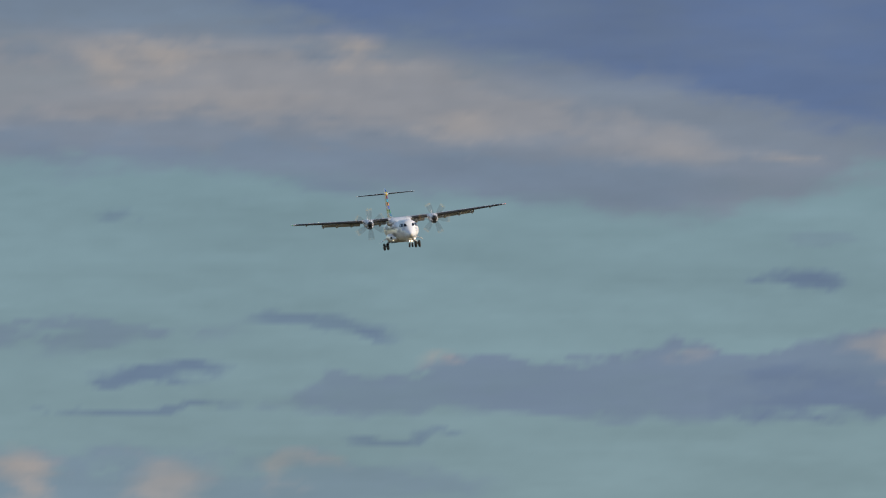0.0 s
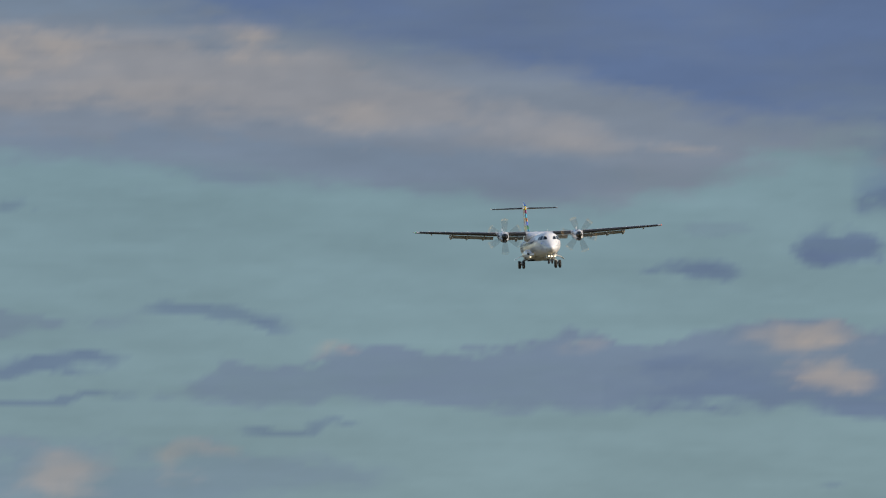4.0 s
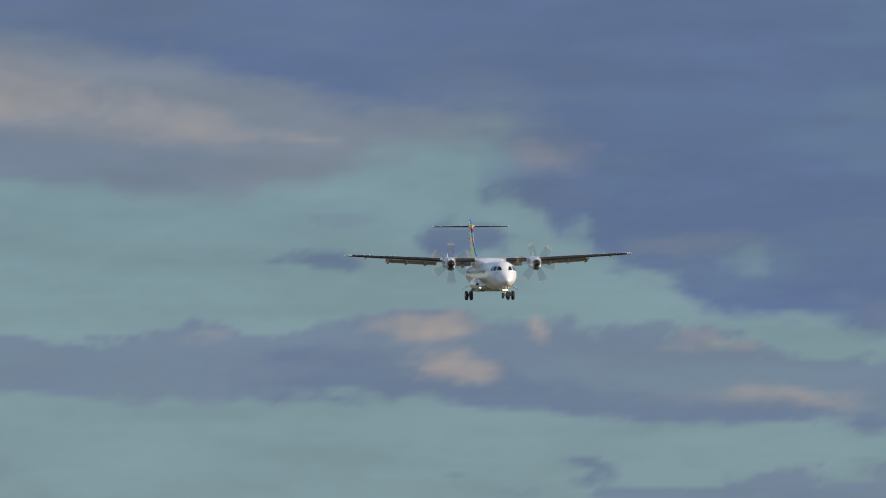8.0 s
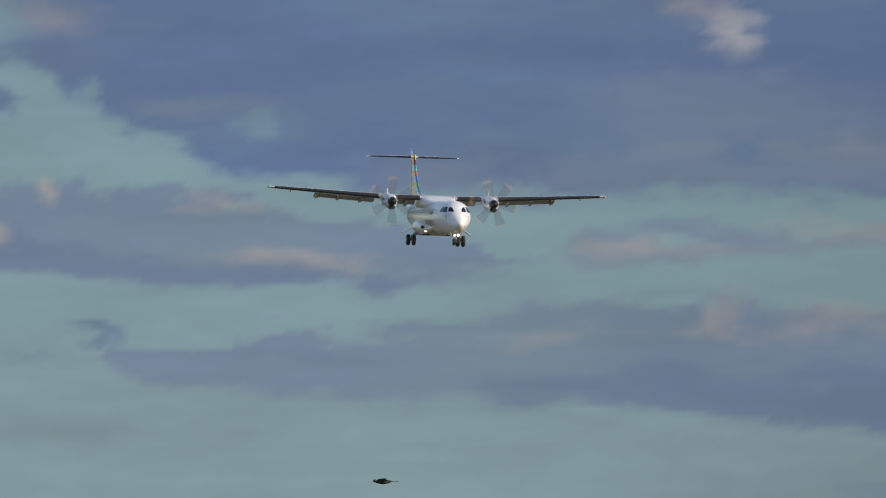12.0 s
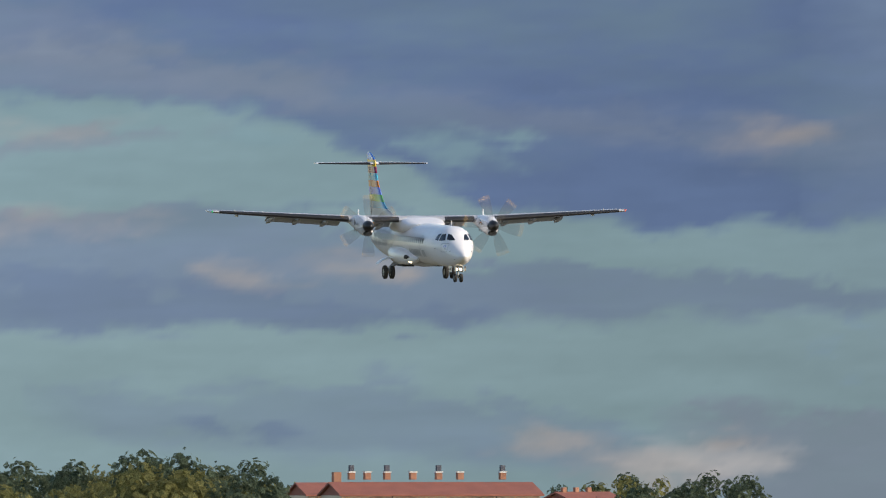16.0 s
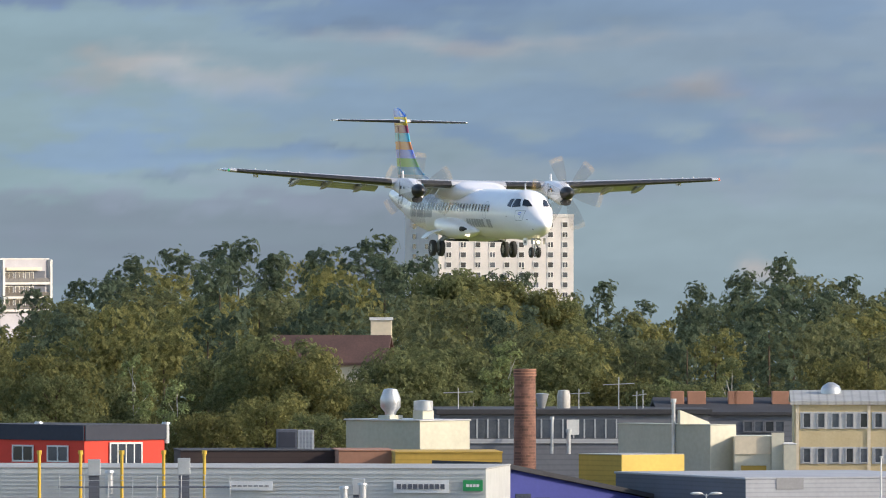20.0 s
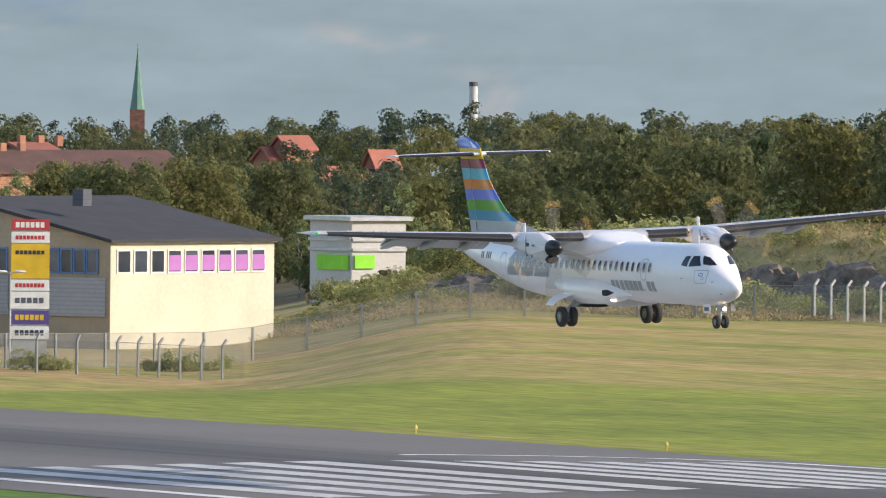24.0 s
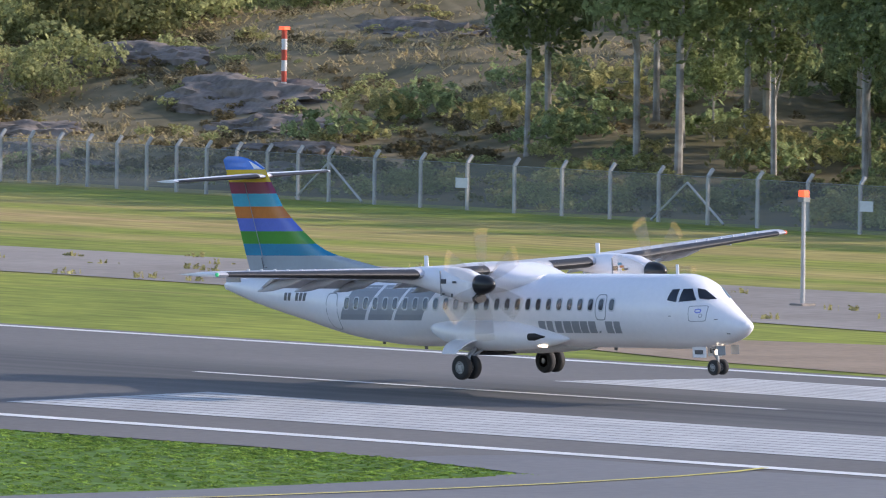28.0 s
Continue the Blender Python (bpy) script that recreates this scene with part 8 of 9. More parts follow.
def wood_behind_hill():
    """The wood beyond the hill, in rows that rise away from it."""
    t = Thicket(83)
    for n, x0, x1, d0, d1, s0, s1 in ((40, -920, -752, 48, 72, 0.45, 0.75), (50, -950, -735, 78, 108, 0.75, 1.0), (64, -960, -650, 112, 150, 1.0, 1.28), (40, -940, -600, 150, 185, 1.3, 1.6)):
        for k in range(n):
            x = x0 + (x1 - x0) * (k + t.rng.rand()) / n
            y = fence_y(x) + t.rng.uniform(d0, d1)
            q = t.rng.rand()
            t.add("pine" if q < 0.2 else "birch" if q < 0.35 else "oak", x, y, rise(x, y) - 0.3, t.rng.uniform(s0, s1) * (0.85 if x < -865 else 1.06 if x < -800 else 1.16), PINE if q < 0.2 else BIRCH_LEAF if q < 0.35 else LEAF if q < 0.88 else LEAF_WARM, BARK, 0.34, 17)
    t.finish("wood_behind_hill", "mixed wood of leafy trees and pines behind the hill", "wood")


wood_behind_hill()


def hillside_scrub():
    """Low bushes that cover the slope in drifts, with bare dry ground between them."""
    t = Thicket(29)
    for n, x0, x1, d0, d1, s0, s1, least in ((4300, -748, -540, 4, 62, 0.14, 0.48, -0.46), (260, -545, -470, 3, 46, 0.25, 0.75, -0.3), (760, -492, -426, 4, 60, 0.12, 0.36, -0.35), (420, -440, -236, 4, 30, 0.16, 0.50, -0.3), (520, -870, -744, 22, 66, 0.25, 0.75, -0.5), (120, -860, -744, 4, 14, 0.2, 0.5, -0.3)):
        for k in range(n):
            x = t.rng.uniform(x0, x1)
            d = t.rng.uniform(d0, d1)
            y = fence_y(x) + d
            q = noise.noise((x * 0.035, y * 0.06, 5.5)) + 0.5 * noise.noise((x * 0.12, y * 0.16, 2.5))
            thick = 1.0 if -668 < x < -540 and d < 36 else 0.0
            if q < least - 0.3 * thick + (0.42 if x < -540 and d > 34 and x > -744 else 0.10 if -744 < x < -665 and d > 7 else 0):
                continue
            size = t.rng.uniform(s0, s1) * (1 + 0.5 * max(0, q)) * (1 + 0.35 * thick)
            w = t.rng.rand()
            heath = -495 < x < -425 and t.rng.rand() < 0.6
            t.add("bush", x, y, rise(x, y) - 0.15, size, HEATH_LEAF if heath else BUSH_LEAF if w < 0.52 else SCRUB_LEAF if w < 0.84 else HEATH_LEAF if w < 0.92 else LEAF_WARM, BARK, 0.27, 14)
    for k in range(560):
        x, d = t.rng.uniform(-446, -236), t.rng.uniform(27, 76)
        y = fence_y(x) + d
        t.add("bush", x, y, rise(x, y) - 0.2, t.rng.uniform(0.35, 1.2), SCRUB_LEAF if t.rng.rand() < 0.4 else BIRCH_LEAF, BARK, 0.30, 12)
    for k in range(130):
        x, d = t.rng.uniform(-430, -236), t.rng.uniform(46, 78)
        y = fence_y(x) + d
        t.add("bush", x, y, rise(x, y) - 0.2, t.rng.uniform(1.3, 2.3), BIRCH_LEAF if t.rng.rand() < 0.6 else LEAF, BARK, 0.30, 10)
    for k in range(150):
        x, d = t.rng.uniform(-452, -190), t.rng.uniform(58, 96)
        y = fence_y(x) + d
        oak = t.rng.rand() < 0.3
        t.add("oak" if oak else "birch", x, y, rise(x, y) - 0.6, t.rng.uniform(0.55, 0.95), LEAF if oak else BIRCH_LEAF, BARK if oak else BIRCH_BARK, 0.36, 9)
    for k in range(70):
        x, d = t.rng.uniform(-600, -440), t.rng.uniform(66, 104)
        y = fence_y(x) + d
        pine = t.rng.rand() < 0.4
        t.add("pine" if pine else "bush", x, y, rise(x, y) - 0.6, t.rng.uniform(0.7, 1.1) if pine else t.rng.uniform(1.4, 2.8), PINE if pine else BIRCH_LEAF, BARK, 0.34, 10)
    t.finish("hillside_scrub", "low yellow-green bushes over the hillside", "scrub")


hillside_scrub()


def tussocks():
    """Dry grass on the hill and along the fence: thin blades in tufts, one sheet of stuff."""
    rng = np.random.RandomState(3)
    vs = []
    for k in range(48000):
        x = rng.uniform(-850, -425) if k % 12 else rng.uniform(-495, -432)
        d = rng.uniform(1.0, 62) if x > -745 else rng.uniform(-8, 36)
        y = fence_y(x) + d
        if (noise.noise((x * 0.035, y * 0.06, 5.5)) > 0.12 and d > 4) or (x > -500 and k % 12):
            continue
        z = rise(x, y)
        for j in range(3):
            a, h, w = rng.rand() * 6.3, rng.uniform(0.12, 0.42), rng.uniform(0.04, 0.12)
            px_, py_ = x + rng.normal() * 0.25, y + rng.normal() * 0.25
            dx, dy = math.cos(a) * w, math.sin(a) * w
            lx, ly = rng.normal() * 0.35, rng.normal() * 0.35
            vs += [(px_ - dx, py_ - dy, z - 0.1), (px_ + dx, py_ + dy, z - 0.1), (px_ + dx * 0.4 + lx, py_ + dy * 0.4 + ly, z + h), (px_ - dx * 0.4 + lx, py_ - dy * 0.4 + ly, z + h * 0.8)]
    me = quick_mesh("dry_grass", np.array(vs), np.arange(len(vs)).reshape(-1, 4), DRY_GRASS)
    tagged(new("dry_grass", me), "tall dry straw-coloured grass on the hill", "grass", kind="stuff")


DRY_GRASS = leaf_mat("dry_grass", (0.52, 0.42, 0.235), (0.38, 0.31, 0.165), fine=9.0)
tussocks()


def strip_weeds():
    rng = np.random.RandomState(12)
    vs = []
    for k in range(110):
        x = rng.uniform(-385, -210)
        y = rng.choice([58.5, 61.0, 66.5, 71.0, 75.5]) + rng.normal() * 0.25 - (0.08 * max(0, x + 340) if rng.rand() < 0.4 else 0)
        for j in range(7):
            a, h, w = rng.rand() * 6.3, rng.uniform(0.08, 0.35), rng.uniform(0.05, 0.14)
            px_, py_ = x + rng.normal() * 0.5, y + rng.normal() * 0.2
            dx, dy = math.cos(a) * w, math.sin(a) * w
            vs += [(px_ - dx, py_ - dy, 0), (px_ + dx, py_ + dy, 0), (px_ + dx * 1.4, py_ + dy * 1.4, h), (px_ - dx * 0.4, py_ - dy * 0.4, h * 0.8)]
    me = quick_mesh("weeds", np.array(vs), np.arange(len(vs)).reshape(-1, 4), SCRUB_LEAF)
    tagged(new("weeds", me), "green weeds in the joints of the old strip", "weeds", kind="stuff")


strip_weeds()


def turf():
    """Longer green grass beside the taxiway, with a ragged edge over the asphalt."""
    rng = np.random.RandomState(19)
    n = 22000
    x, y = rng.uniform(-330, -210.5, n), -27.6 - 26 * rng.rand(n) ** 1.5
    keep = (y < -28.2 - np.maximum(0, x + 222) * 0.27) & (x < -211.2)
    x, y = x[keep], y[keep]
    n = len(x)
    a, h, w = rng.rand(n) * 6.3, rng.uniform(0.02, 0.08, n), rng.uniform(0.08, 0.24, n)
    dx, dy, lx, ly = np.cos(a) * w, np.sin(a) * w, rng.normal(size=n) * 0.1, rng.normal(size=n) * 0.1
    z = np.full(n, 0.0)
    q = np.stack([np.stack([x - dx, y - dy, z], 1), np.stack([x + dx, y + dy, z], 1), np.stack([x + dx + lx, y + dy + ly, z + h], 1), np.stack([x - dx * 0.6 + lx, y - dy * 0.6 + ly, z + h * 0.8], 1)], 1).reshape(-1, 3)
    tagged(new("turf", quick_mesh("turf", q, np.arange(len(q)).reshape(-1, 4), TURF)), "ragged bright green turf beside the taxiway", "grass", kind="stuff")


TURF = leaf_mat("green_turf", (0.20, 0.30, 0.062), (0.155, 0.245, 0.046), 0.1, fine=14.0)
turf()


def banded_pole(bm_parent, x, y, z0, bands, r=0.12):
    z = z0
    for h, m in bands:
        part("band", tube(bmesh.new(), [(x, y, z), (x, y, z + h)], r, 10), m, bm_parent)
        z += h
    return z


def lattice_mast():
    z0 = rise(-811, 215) - 0.3
    t = thing("lattice_mast", pose(-811, 215, z0), "tall pale lattice mast, red and white at the top", "mast")
    low, w = 6.6, 0.30
    for sx in (-w, w):
        for sy in (-w, w):
            part("leg", tube(bmesh.new(), [(sx, sy, 0), (sx * 0.8, sy * 0.8, low)], 0.055, 6), WHITE_POLE, t)
    for k in range(11):
        z = 0.3 + k * 0.58
        a = w * (1 - 0.2 * z / low)
        for y in (-a, a):
            part("rung", tube(bmesh.new(), [(-a, y, z), (a, y, z)], 0.032, 5), WHITE_POLE, t)
        if k < 10:
            s_ = 1 if k % 2 else -1
            part("brace", tube(bmesh.new(), [(-a * s_, -a, z), (a * s_, -a, z + 0.58)], 0.03, 5), WHITE_POLE, t)
    banded_pole(t, 0, 0, low, [(0.8, RED_PAINT), (1.5, WHITE_POLE), (1.1, RED_PAINT)], 0.17)
    part("lamp", boxed(-0.2, -0.1, low + 3.4, 0.2, 0.25, low + 3.55), RED_PAINT, t)


def hill_marker():
    x, y = -458.3, 174.5
    t = thing("marker_pole", pose(x, y, rise(x, y) - 0.2), "orange and white banded obstacle pole", "pole")
    banded_pole(t, 0, 0, 0, [(0.6, RED_PAINT), (0.6, WHITE_POLE)] * 3 + [(0.5, RED_PAINT)], 0.15)
    part("lamp", boxed(-0.22, -0.22, 4.1, 0.22, 0.22, 4.28), glow("obstacle_lamp", (0.9, 0.12, 0.04), 0.8), t)
    c = thing("marker_cabinet", pose(x - 1.0, y, rise(x - 1, y) - 0.2), "small grey cabinet beside a pole", "cabinet")
    part("case", boxed(-0.22, -0.2, 0, 0.22, 0.2, 1.2, 0.03), FENCE_GREY, c)


def lamp_post():
    x, y = -300.4, 64.8
    t = thing("obstacle_light_post", pose(x, y, 0), "white post with a red obstacle light on top", "light post")
    part("post", tube(bmesh.new(), [(0, 0, 0), (0, 0, 4.3)], [0.10, 0.075], 10), POST, t)
    part("head", boxed(-0.18, -0.18, 4.3, 0.18, 0.18, 4.5), FENCE_GREY, t)
    part("red_light", boxed(-0.17, -0.17, 4.5, 0.17, 0.17, 4.78, 0.03), glow("red_obstacle_light", (0.9, 0.10, 0.03), 0.9), t)
    part("footing", boxed(-0.4, -0.4, -0.1, 0.4, 0.4, 0.12, 0.03), CONCRETE, t)


def windsock():
    x, y = -249.3, -96.7
    t = thing("windsock", pose(x, y, 0, 0, 0, 58), "limp red and white windsock hanging on a pole", "windsock")
    banded_pole(t, 0, 0, 0, [(1.6, RED_PAINT), (1.6, WHITE_POLE)] * 2 + [(1.6, RED_PAINT), (1.0, WHITE_POLE)], 0.06)
    part("lamp", boxed(-0.07, -0.07, 9.0, 0.07, 0.07, 9.12), SOCK_RED, t)
    # bands of a limp tube: mouth up at the swivel, the tail hanging
    path = [(0.0, 9.0, 0.14, 0.12), (0.0, 8.92, 0.37, 0.30), (0.0, 8.58, 0.48, 0.36), (0.0, 8.20, 0.46, 0.34), (0.01, 7.92, 0.42, 0.30), (0.03, 7.61, 0.37, 0.26), (0.06, 7.25, 0.32, 0.2), (0.10, 6.95, 0.27, 0.17), (0.14, 6.52, 0.15, 0.09)]
    mats = [SOCK_RED, SOCK_RED, SOCK_RED, SOCK_RED, SOCK_WHITE, SOCK_RED, SOCK_WHITE, SOCK_RED]
    bm = bmesh.new()
    bmesh.ops.create_uvsphere(bm, u_segments=20, v_segments=10, radius=1.0, matrix=Matrix.Translation((0.0, -0.08, 8.38)) @ Matrix.Diagonal((0.36, 0.12, 0.19, 1)))
    part("mouth_lining", bm, SOCK_WHITE, t, "pale lining in the sock's mouth", 60)
    for (a, b, m) in zip(path, path[1:], mats):
        rr = []
        for q in range(4):
            k = q / 3
            cx, z, rx, ry = (a[i] * (1 - k) + b[i] * k for i in range(4))
            rr.append([Vector((cx + math.cos(2 * math.pi * j / 20) * rx * 0.88 * (1 + 0.08 * math.sin(3 * 2 * math.pi * j / 20 + z * 4)), 0.24 + math.sin(2 * math.pi * j / 20) * ry, z)) for j in range(20)])
        part("cloth_band", loft(bmesh.new(), rr[::-1]), m, t, "", 60)


def field_cabinet():
    x, y = -300.0, -34.0
    t = thing("equipment_cabinet", pose(x, y, 0, 0, 0, 52), "low pale grey equipment cabinet on the grass", "cabinet")
    part("case", boxed(-1.15, -0.4, 0.05, 1.15, 0.4, 1.08, 0.03), GALV, t)
    for s in (-1.05, -0.02, 0.98):
        part("rib", boxed(s, -0.44, 0.05, s + 0.07, -0.4, 1.08), WIN_FRAME, t)
    part("top", boxed(-1.2, -0.45, 1.08, 1.2, 0.45, 1.13), WIN_FRAME, t)
    part("foot", boxed(-1.0, -0.3, -0.1, 1.0, 0.3, 0.05), CONCRETE, t)


def gate_house():
    x, y = -550.5, 152.5
    y = fence_y(x) + 2.2
    t = thing("gauge_hut", pose(x, y, rise(x, y) - 0.4, 0, 0, -8), "small grey concrete hut with a roof railing", "hut")
    part("wall", boxed(-1.7, 0, 0, 1.7, 2.6, 3.6, 0.03), GALV, t)
    part("door", boxed(-1.3, -0.05, 0.3, -0.4, 0.0, 2.4), MID_GREY, t)
    part("roof", boxed(-1.9, -0.2, 3.6, 8.0, 2.8, 3.8, 0.03), WIN_FRAME, t)
    part("rear_wall", boxed(1.7, 1.8, 0, 7.8, 2.6, 3.6), MID_GREY, t)
    for k in range(6):
        xx = -1.8 + k * 1.95
        part("rail_post", tube(bmesh.new(), [(xx, -0.15, 3.8), (xx, -0.15, 4.8)], 0.04, 6), WHITE_POLE, t)
    for z in (4.3, 4.8):
        part("rail", tube(bmesh.new(), [(-1.8, -0.15, z), (7.95, -0.15, z)], 0.045, 6), WHITE_POLE, t)


LAMP_YELLOW = mat("pale_lamp_yellow", (0.62, 0.50, 0.16), 0.5)


def runway_lamp(x, y, h=0.20):
    o = thing("runway_lamp", pose(x, y, rise(x, y)), "small pale yellow runway edge lamp on a stem", "lamp", "runway lamps")
    part("stem", tube(bmesh.new(), [(0, 0, -0.05), (0, 0, h)], 0.04, 6), YELLOW_POLE, o)
    part("head", tube(bmesh.new(), [(0, 0, h), (0, 0, h + 0.12), (0, 0, h + 0.22)], [0.09, 0.10, 0.05], 8), LAMP_YELLOW, o)


for k in range(5):
    runway_lamp(-480.5 + 0.4 * k, 27.8 + 1.95 * k)
for x in (-530, -505, -452, -392, -332, -272, -212):
    runway_lamp(x, 25.2)
    runway_lamp(x + 12, -25.4)
for k in range(3):
    runway_lamp(-589 + 0.7 * k, 0.0 + 2.2 * k, 0.6)
lattice_mast()
hill_marker()
lamp_post()
windsock()
field_cabinet()
gate_house()


# ---- before the works: fence, lamps, flags, vans, signs ----
def spot_xy(u, r):
    p = spot(u, 0, r)
    return (p.x, p.y)


fence([spot_xy(u, 838) for u in (-300, -150, 0, 135)] , 3.0, 2.2, "tall wire mesh fence with grey posts before the yard", FENCE_GREY, mesh=FINE_MESH)
fence([spot_xy(u, r) for u, r in ((425, 838), (640, 836), (860, 830), (1090, 815))], 3.0, 2.2, "wire mesh fence along the grass edge", FENCE_GREY, mesh=FINE_MESH)


def street_lamp(u, v, r=842, arms=2):
    x, y = spot_xy(u, r)
    z0 = rise(x, y)
    h = 18 + v * r / F - z0
    o = thing("street_lamp", facing(u, r, z0), "grey street lamp with pale flat heads", "street lamp", "street lamps in the yard")
    part("pole", tube(bmesh.new(), [(0, 0, 0), (0, 0, h)], [0.08, 0.05], 8), GALV, o)
    for s in ((-1, 1) if arms == 2 else (1,)):
        part("arm", tube(bmesh.new(), [(0, 0, h - 0.12), (s * 0.35, 0, h)], 0.03, 6), GALV, o)
        bm = bmesh.new()
        bmesh.ops.create_uvsphere(bm, u_segments=12, v_segments=6, radius=0.5)
        bmesh.ops.transform(bm, matrix=Matrix.Translation((s * 0.62, 0, h + 0.02)) @ Matrix.Diagonal((0.85, 0.4, 0.2, 1)), verts=bm.verts)
        part("head", bm, WIN_FRAME, o, "", 60)


for u, v in ((-734, -461), (-684, -486), (-556, -484), (-439, -484), (-322, -483), (-177, -451), (-39, -451), (96, -453), (235, -455), (350, -456), (560, -417), (665, -414)):
    street_lamp(u, v)


def flag(u, v, cloth, wide=16, high=80, r=845):
    x, y = spot_xy(u, r)
    z0 = rise(x, y)
    h = 18 + v * r / F - z0
    o = thing("flagpole", facing(u, r, z0), "white flagpole with a limp hanging flag", "flagpole", "flagpoles")
    part("pole", tube(bmesh.new(), [(0, 0, 0), (0, 0, h)], [0.09, 0.05], 8), WHITE_POLE, o)
    part("knob", tube(bmesh.new(), [(0, 0, h), (0, 0, h + 0.15)], 0.09, 8), GALV, o)
    if cloth:
        w, hh = wide * r / F, high * r / F
        rr = []
        for k in range(7):
            q = k / 6
            z = h - 0.3 - hh * q
            rr.append([Vector((0.08 + w * a * (0.55 + 0.45 * math.sin(2.5 * q + a)), 0.10 * math.sin(6 * a + 3 * q) + t_, z - 0.25 * a)) for a, t_ in ((0, 0), (0.25, 0), (0.5, 0), (0.75, 0), (1, 0), (1, 0.03), (0.5, 0.03), (0, 0.03))])
        part("flag", loft(bmesh.new(), rr[::-1]), cloth, o, "", 60)


for u, v, c, w, h in ((-259, -420, FLAG_GREEN, 14, 95), (-231, -425, FLAG_BLUE, 15, 100), (-203, -420, FLAG_BLUE, 14, 100), (-196, -415, None, 0, 0), (-177, -421, FLAG_BLUE, 13, 90), (-124, -416, FLAG_BLUE, 12, 90), (-54, -415, FLAG_BLUE, 18, 92), (-425, -398, None, 0, 0)):
    flag(u, v, c, w, h)


def pylon(u0, u1, v, material, mark, r=846):
    x, y = spot_xy((u0 + u1) / 2, r)
    z0 = rise(x, y)
    s = r / F
    h, w = 18 + v * s - z0, (u1 - u0) * s
    o = thing("brand_pylon", facing((u0 + u1) / 2, r, z0), "slate blue sign pylon with a round mark", "sign pylon", "pylon signs")
    part("slab", boxed(-w / 2, 0, 0, w / 2, 0.3, h, 0.02), material, o)
    part("mark", tube(bmesh.new(), [(0, -0.03, h - w * 0.62), (0, 0.0, h - w * 0.62)], w * 0.33, 20), mark, o)
    part("mark_disc", tube(bmesh.new(), [(0, -0.05, h - w * 0.62), (0, -0.03, h - w * 0.62)], w * 0.24, 20), material, o)


SLATE = mat("slate_blue_sign", (0.13, 0.16, 0.24), 0.5)
pylon(-494, -454, -503, SLATE, WIN_FRAME)
pylon(-119, -79, -501, SLATE, WIN_FRAME, 844)
pylon(-784, -744, -511, DARK_GREY, SIGN_GREEN)


def van(u, r, paint, label, turn=0.0, long=5.2, high=2.1):
    x, y = spot_xy(u, r)
    o = thing("van", facing(u, r, rise(x, y) + 0.08, turn), label, "van", "parked vans")
    bm = bmesh.new()
    prof = [(-long / 2, 0.35), (long / 2 - 0.1, 0.35), (long / 2, 0.7), (long / 2 - 0.25, 1.05), (long / 2 - 1.1, high * 0.96), (long / 2 - 1.6, high), (-long / 2 + 0.1, high), (-long / 2, high * 0.9)]
    loft(bm, [[Vector((px, py, pz)) for px, pz in prof] for py in (0.0, 1.85)])
    bmesh.ops.recalc_face_normals(bm, faces=bm.faces)
    part("body", bm, paint, o)
    part("side_window", boxed(long / 2 - 1.9, -0.02, 1.15, long / 2 - 0.95, 0.0, high * 0.88), CABIN_GLASS, o)
    for px in (-long / 2 + 0.95, long / 2 - 0.95):
        for py in (0.05, 1.8):
            part("wheel", tube(bmesh.new(), [(px, py - 0.1, 0.33), (px, py + 0.1, 0.33)], 0.33, 16), TYRE, o)


van(-389, 856, WHITE_SHEET, "white delivery van parked in the yard", 0, 3.9, 1.75)
van(-148, 858, WHITE_SHEET, "white delivery van parked in the yard", 0, 4.6, 2.0)
van(-64, 852, WHITE_SHEET, "white delivery van parked in the yard", 12, 4.0, 1.6)
van(-240, 866, DARK_MARK, "dark car parked in the yard", 5, 4.4, 1.4)
van(-20, 856, SIGN_GREEN, "small green car parked in the yard", 0, 3.9, 1.4)
van(310, 866, DARK_MARK, "dark car parked by the office", 0, 4.4, 1.4)
p = spot(196, 0, 858)
plant("oak", p.x, p.y, 0.40, z=-3.6)
p = spot(228, 0, 860)
plant("oak", p.x, p.y, 0.34, z=-3.6)
for u in (690, 735, 760, 930, 960, 1000, 1050):
    p = spot(u, 0, 842)
    plant("bush", p.x, p.y, TREES.uniform(0.5, 0.9), z=rise(p.x, p.y))


def approach_lights():
    """Orange bars of approach lights and a striped hut before the runway's end."""
    for u in (-770, -715, -640, -560, -480, -455):
        x, y = spot_xy(u, 672)
        z0 = rise(x, y)
        o = thing("approach_light", facing(u, 672, z0), "orange approach light bar on a frame", "light bar", "approach lights")
        h = 18 - 573 * 672 / F - z0
        part("bar", tube(bmesh.new(), [(-0.75, 0, h), (0.75, 0, h)], 0.07, 8), ORANGE, o)
        for s in (-0.3, 0.3):
            part("leg", tube(bmesh.new(), [(s, 0, 0), (s, 0, h)], 0.05, 6), ORANGE, o)
        for s in (-0.6, 0, 0.6):
            part("lamp", tube(bmesh.new(), [(s, 0, h), (s, 0, h + 0.2)], [0.06, 0.10], 8), ORANGE, o)
    x, y = spot_xy(-575, 690)
    z0 = rise(x, y)
    o = thing("striped_hut", facing(-575, 690, z0, 20), "small hut in red and white stripes", "hut")
    h = 18 - 560 * 690 / F - z0
    for k in range(6):
        part("wall_stripe", boxed(-1.2 + 0.4 * k, 0, 0, -0.8 + 0.4 * k, 1.6, h), SIGN_RED if k % 2 == 0 else SIGN_WHITE, o)
        part("roof_stripe", boxed(-1.25 + 0.42 * k, -0.1, h, -0.83 + 0.42 * k, 1.7, h + 0.45 - 0.1 * abs(k - 2.5) * 0.5), SIGN_WHITE if k % 2 == 0 else SIGN_RED, o)


approach_lights()


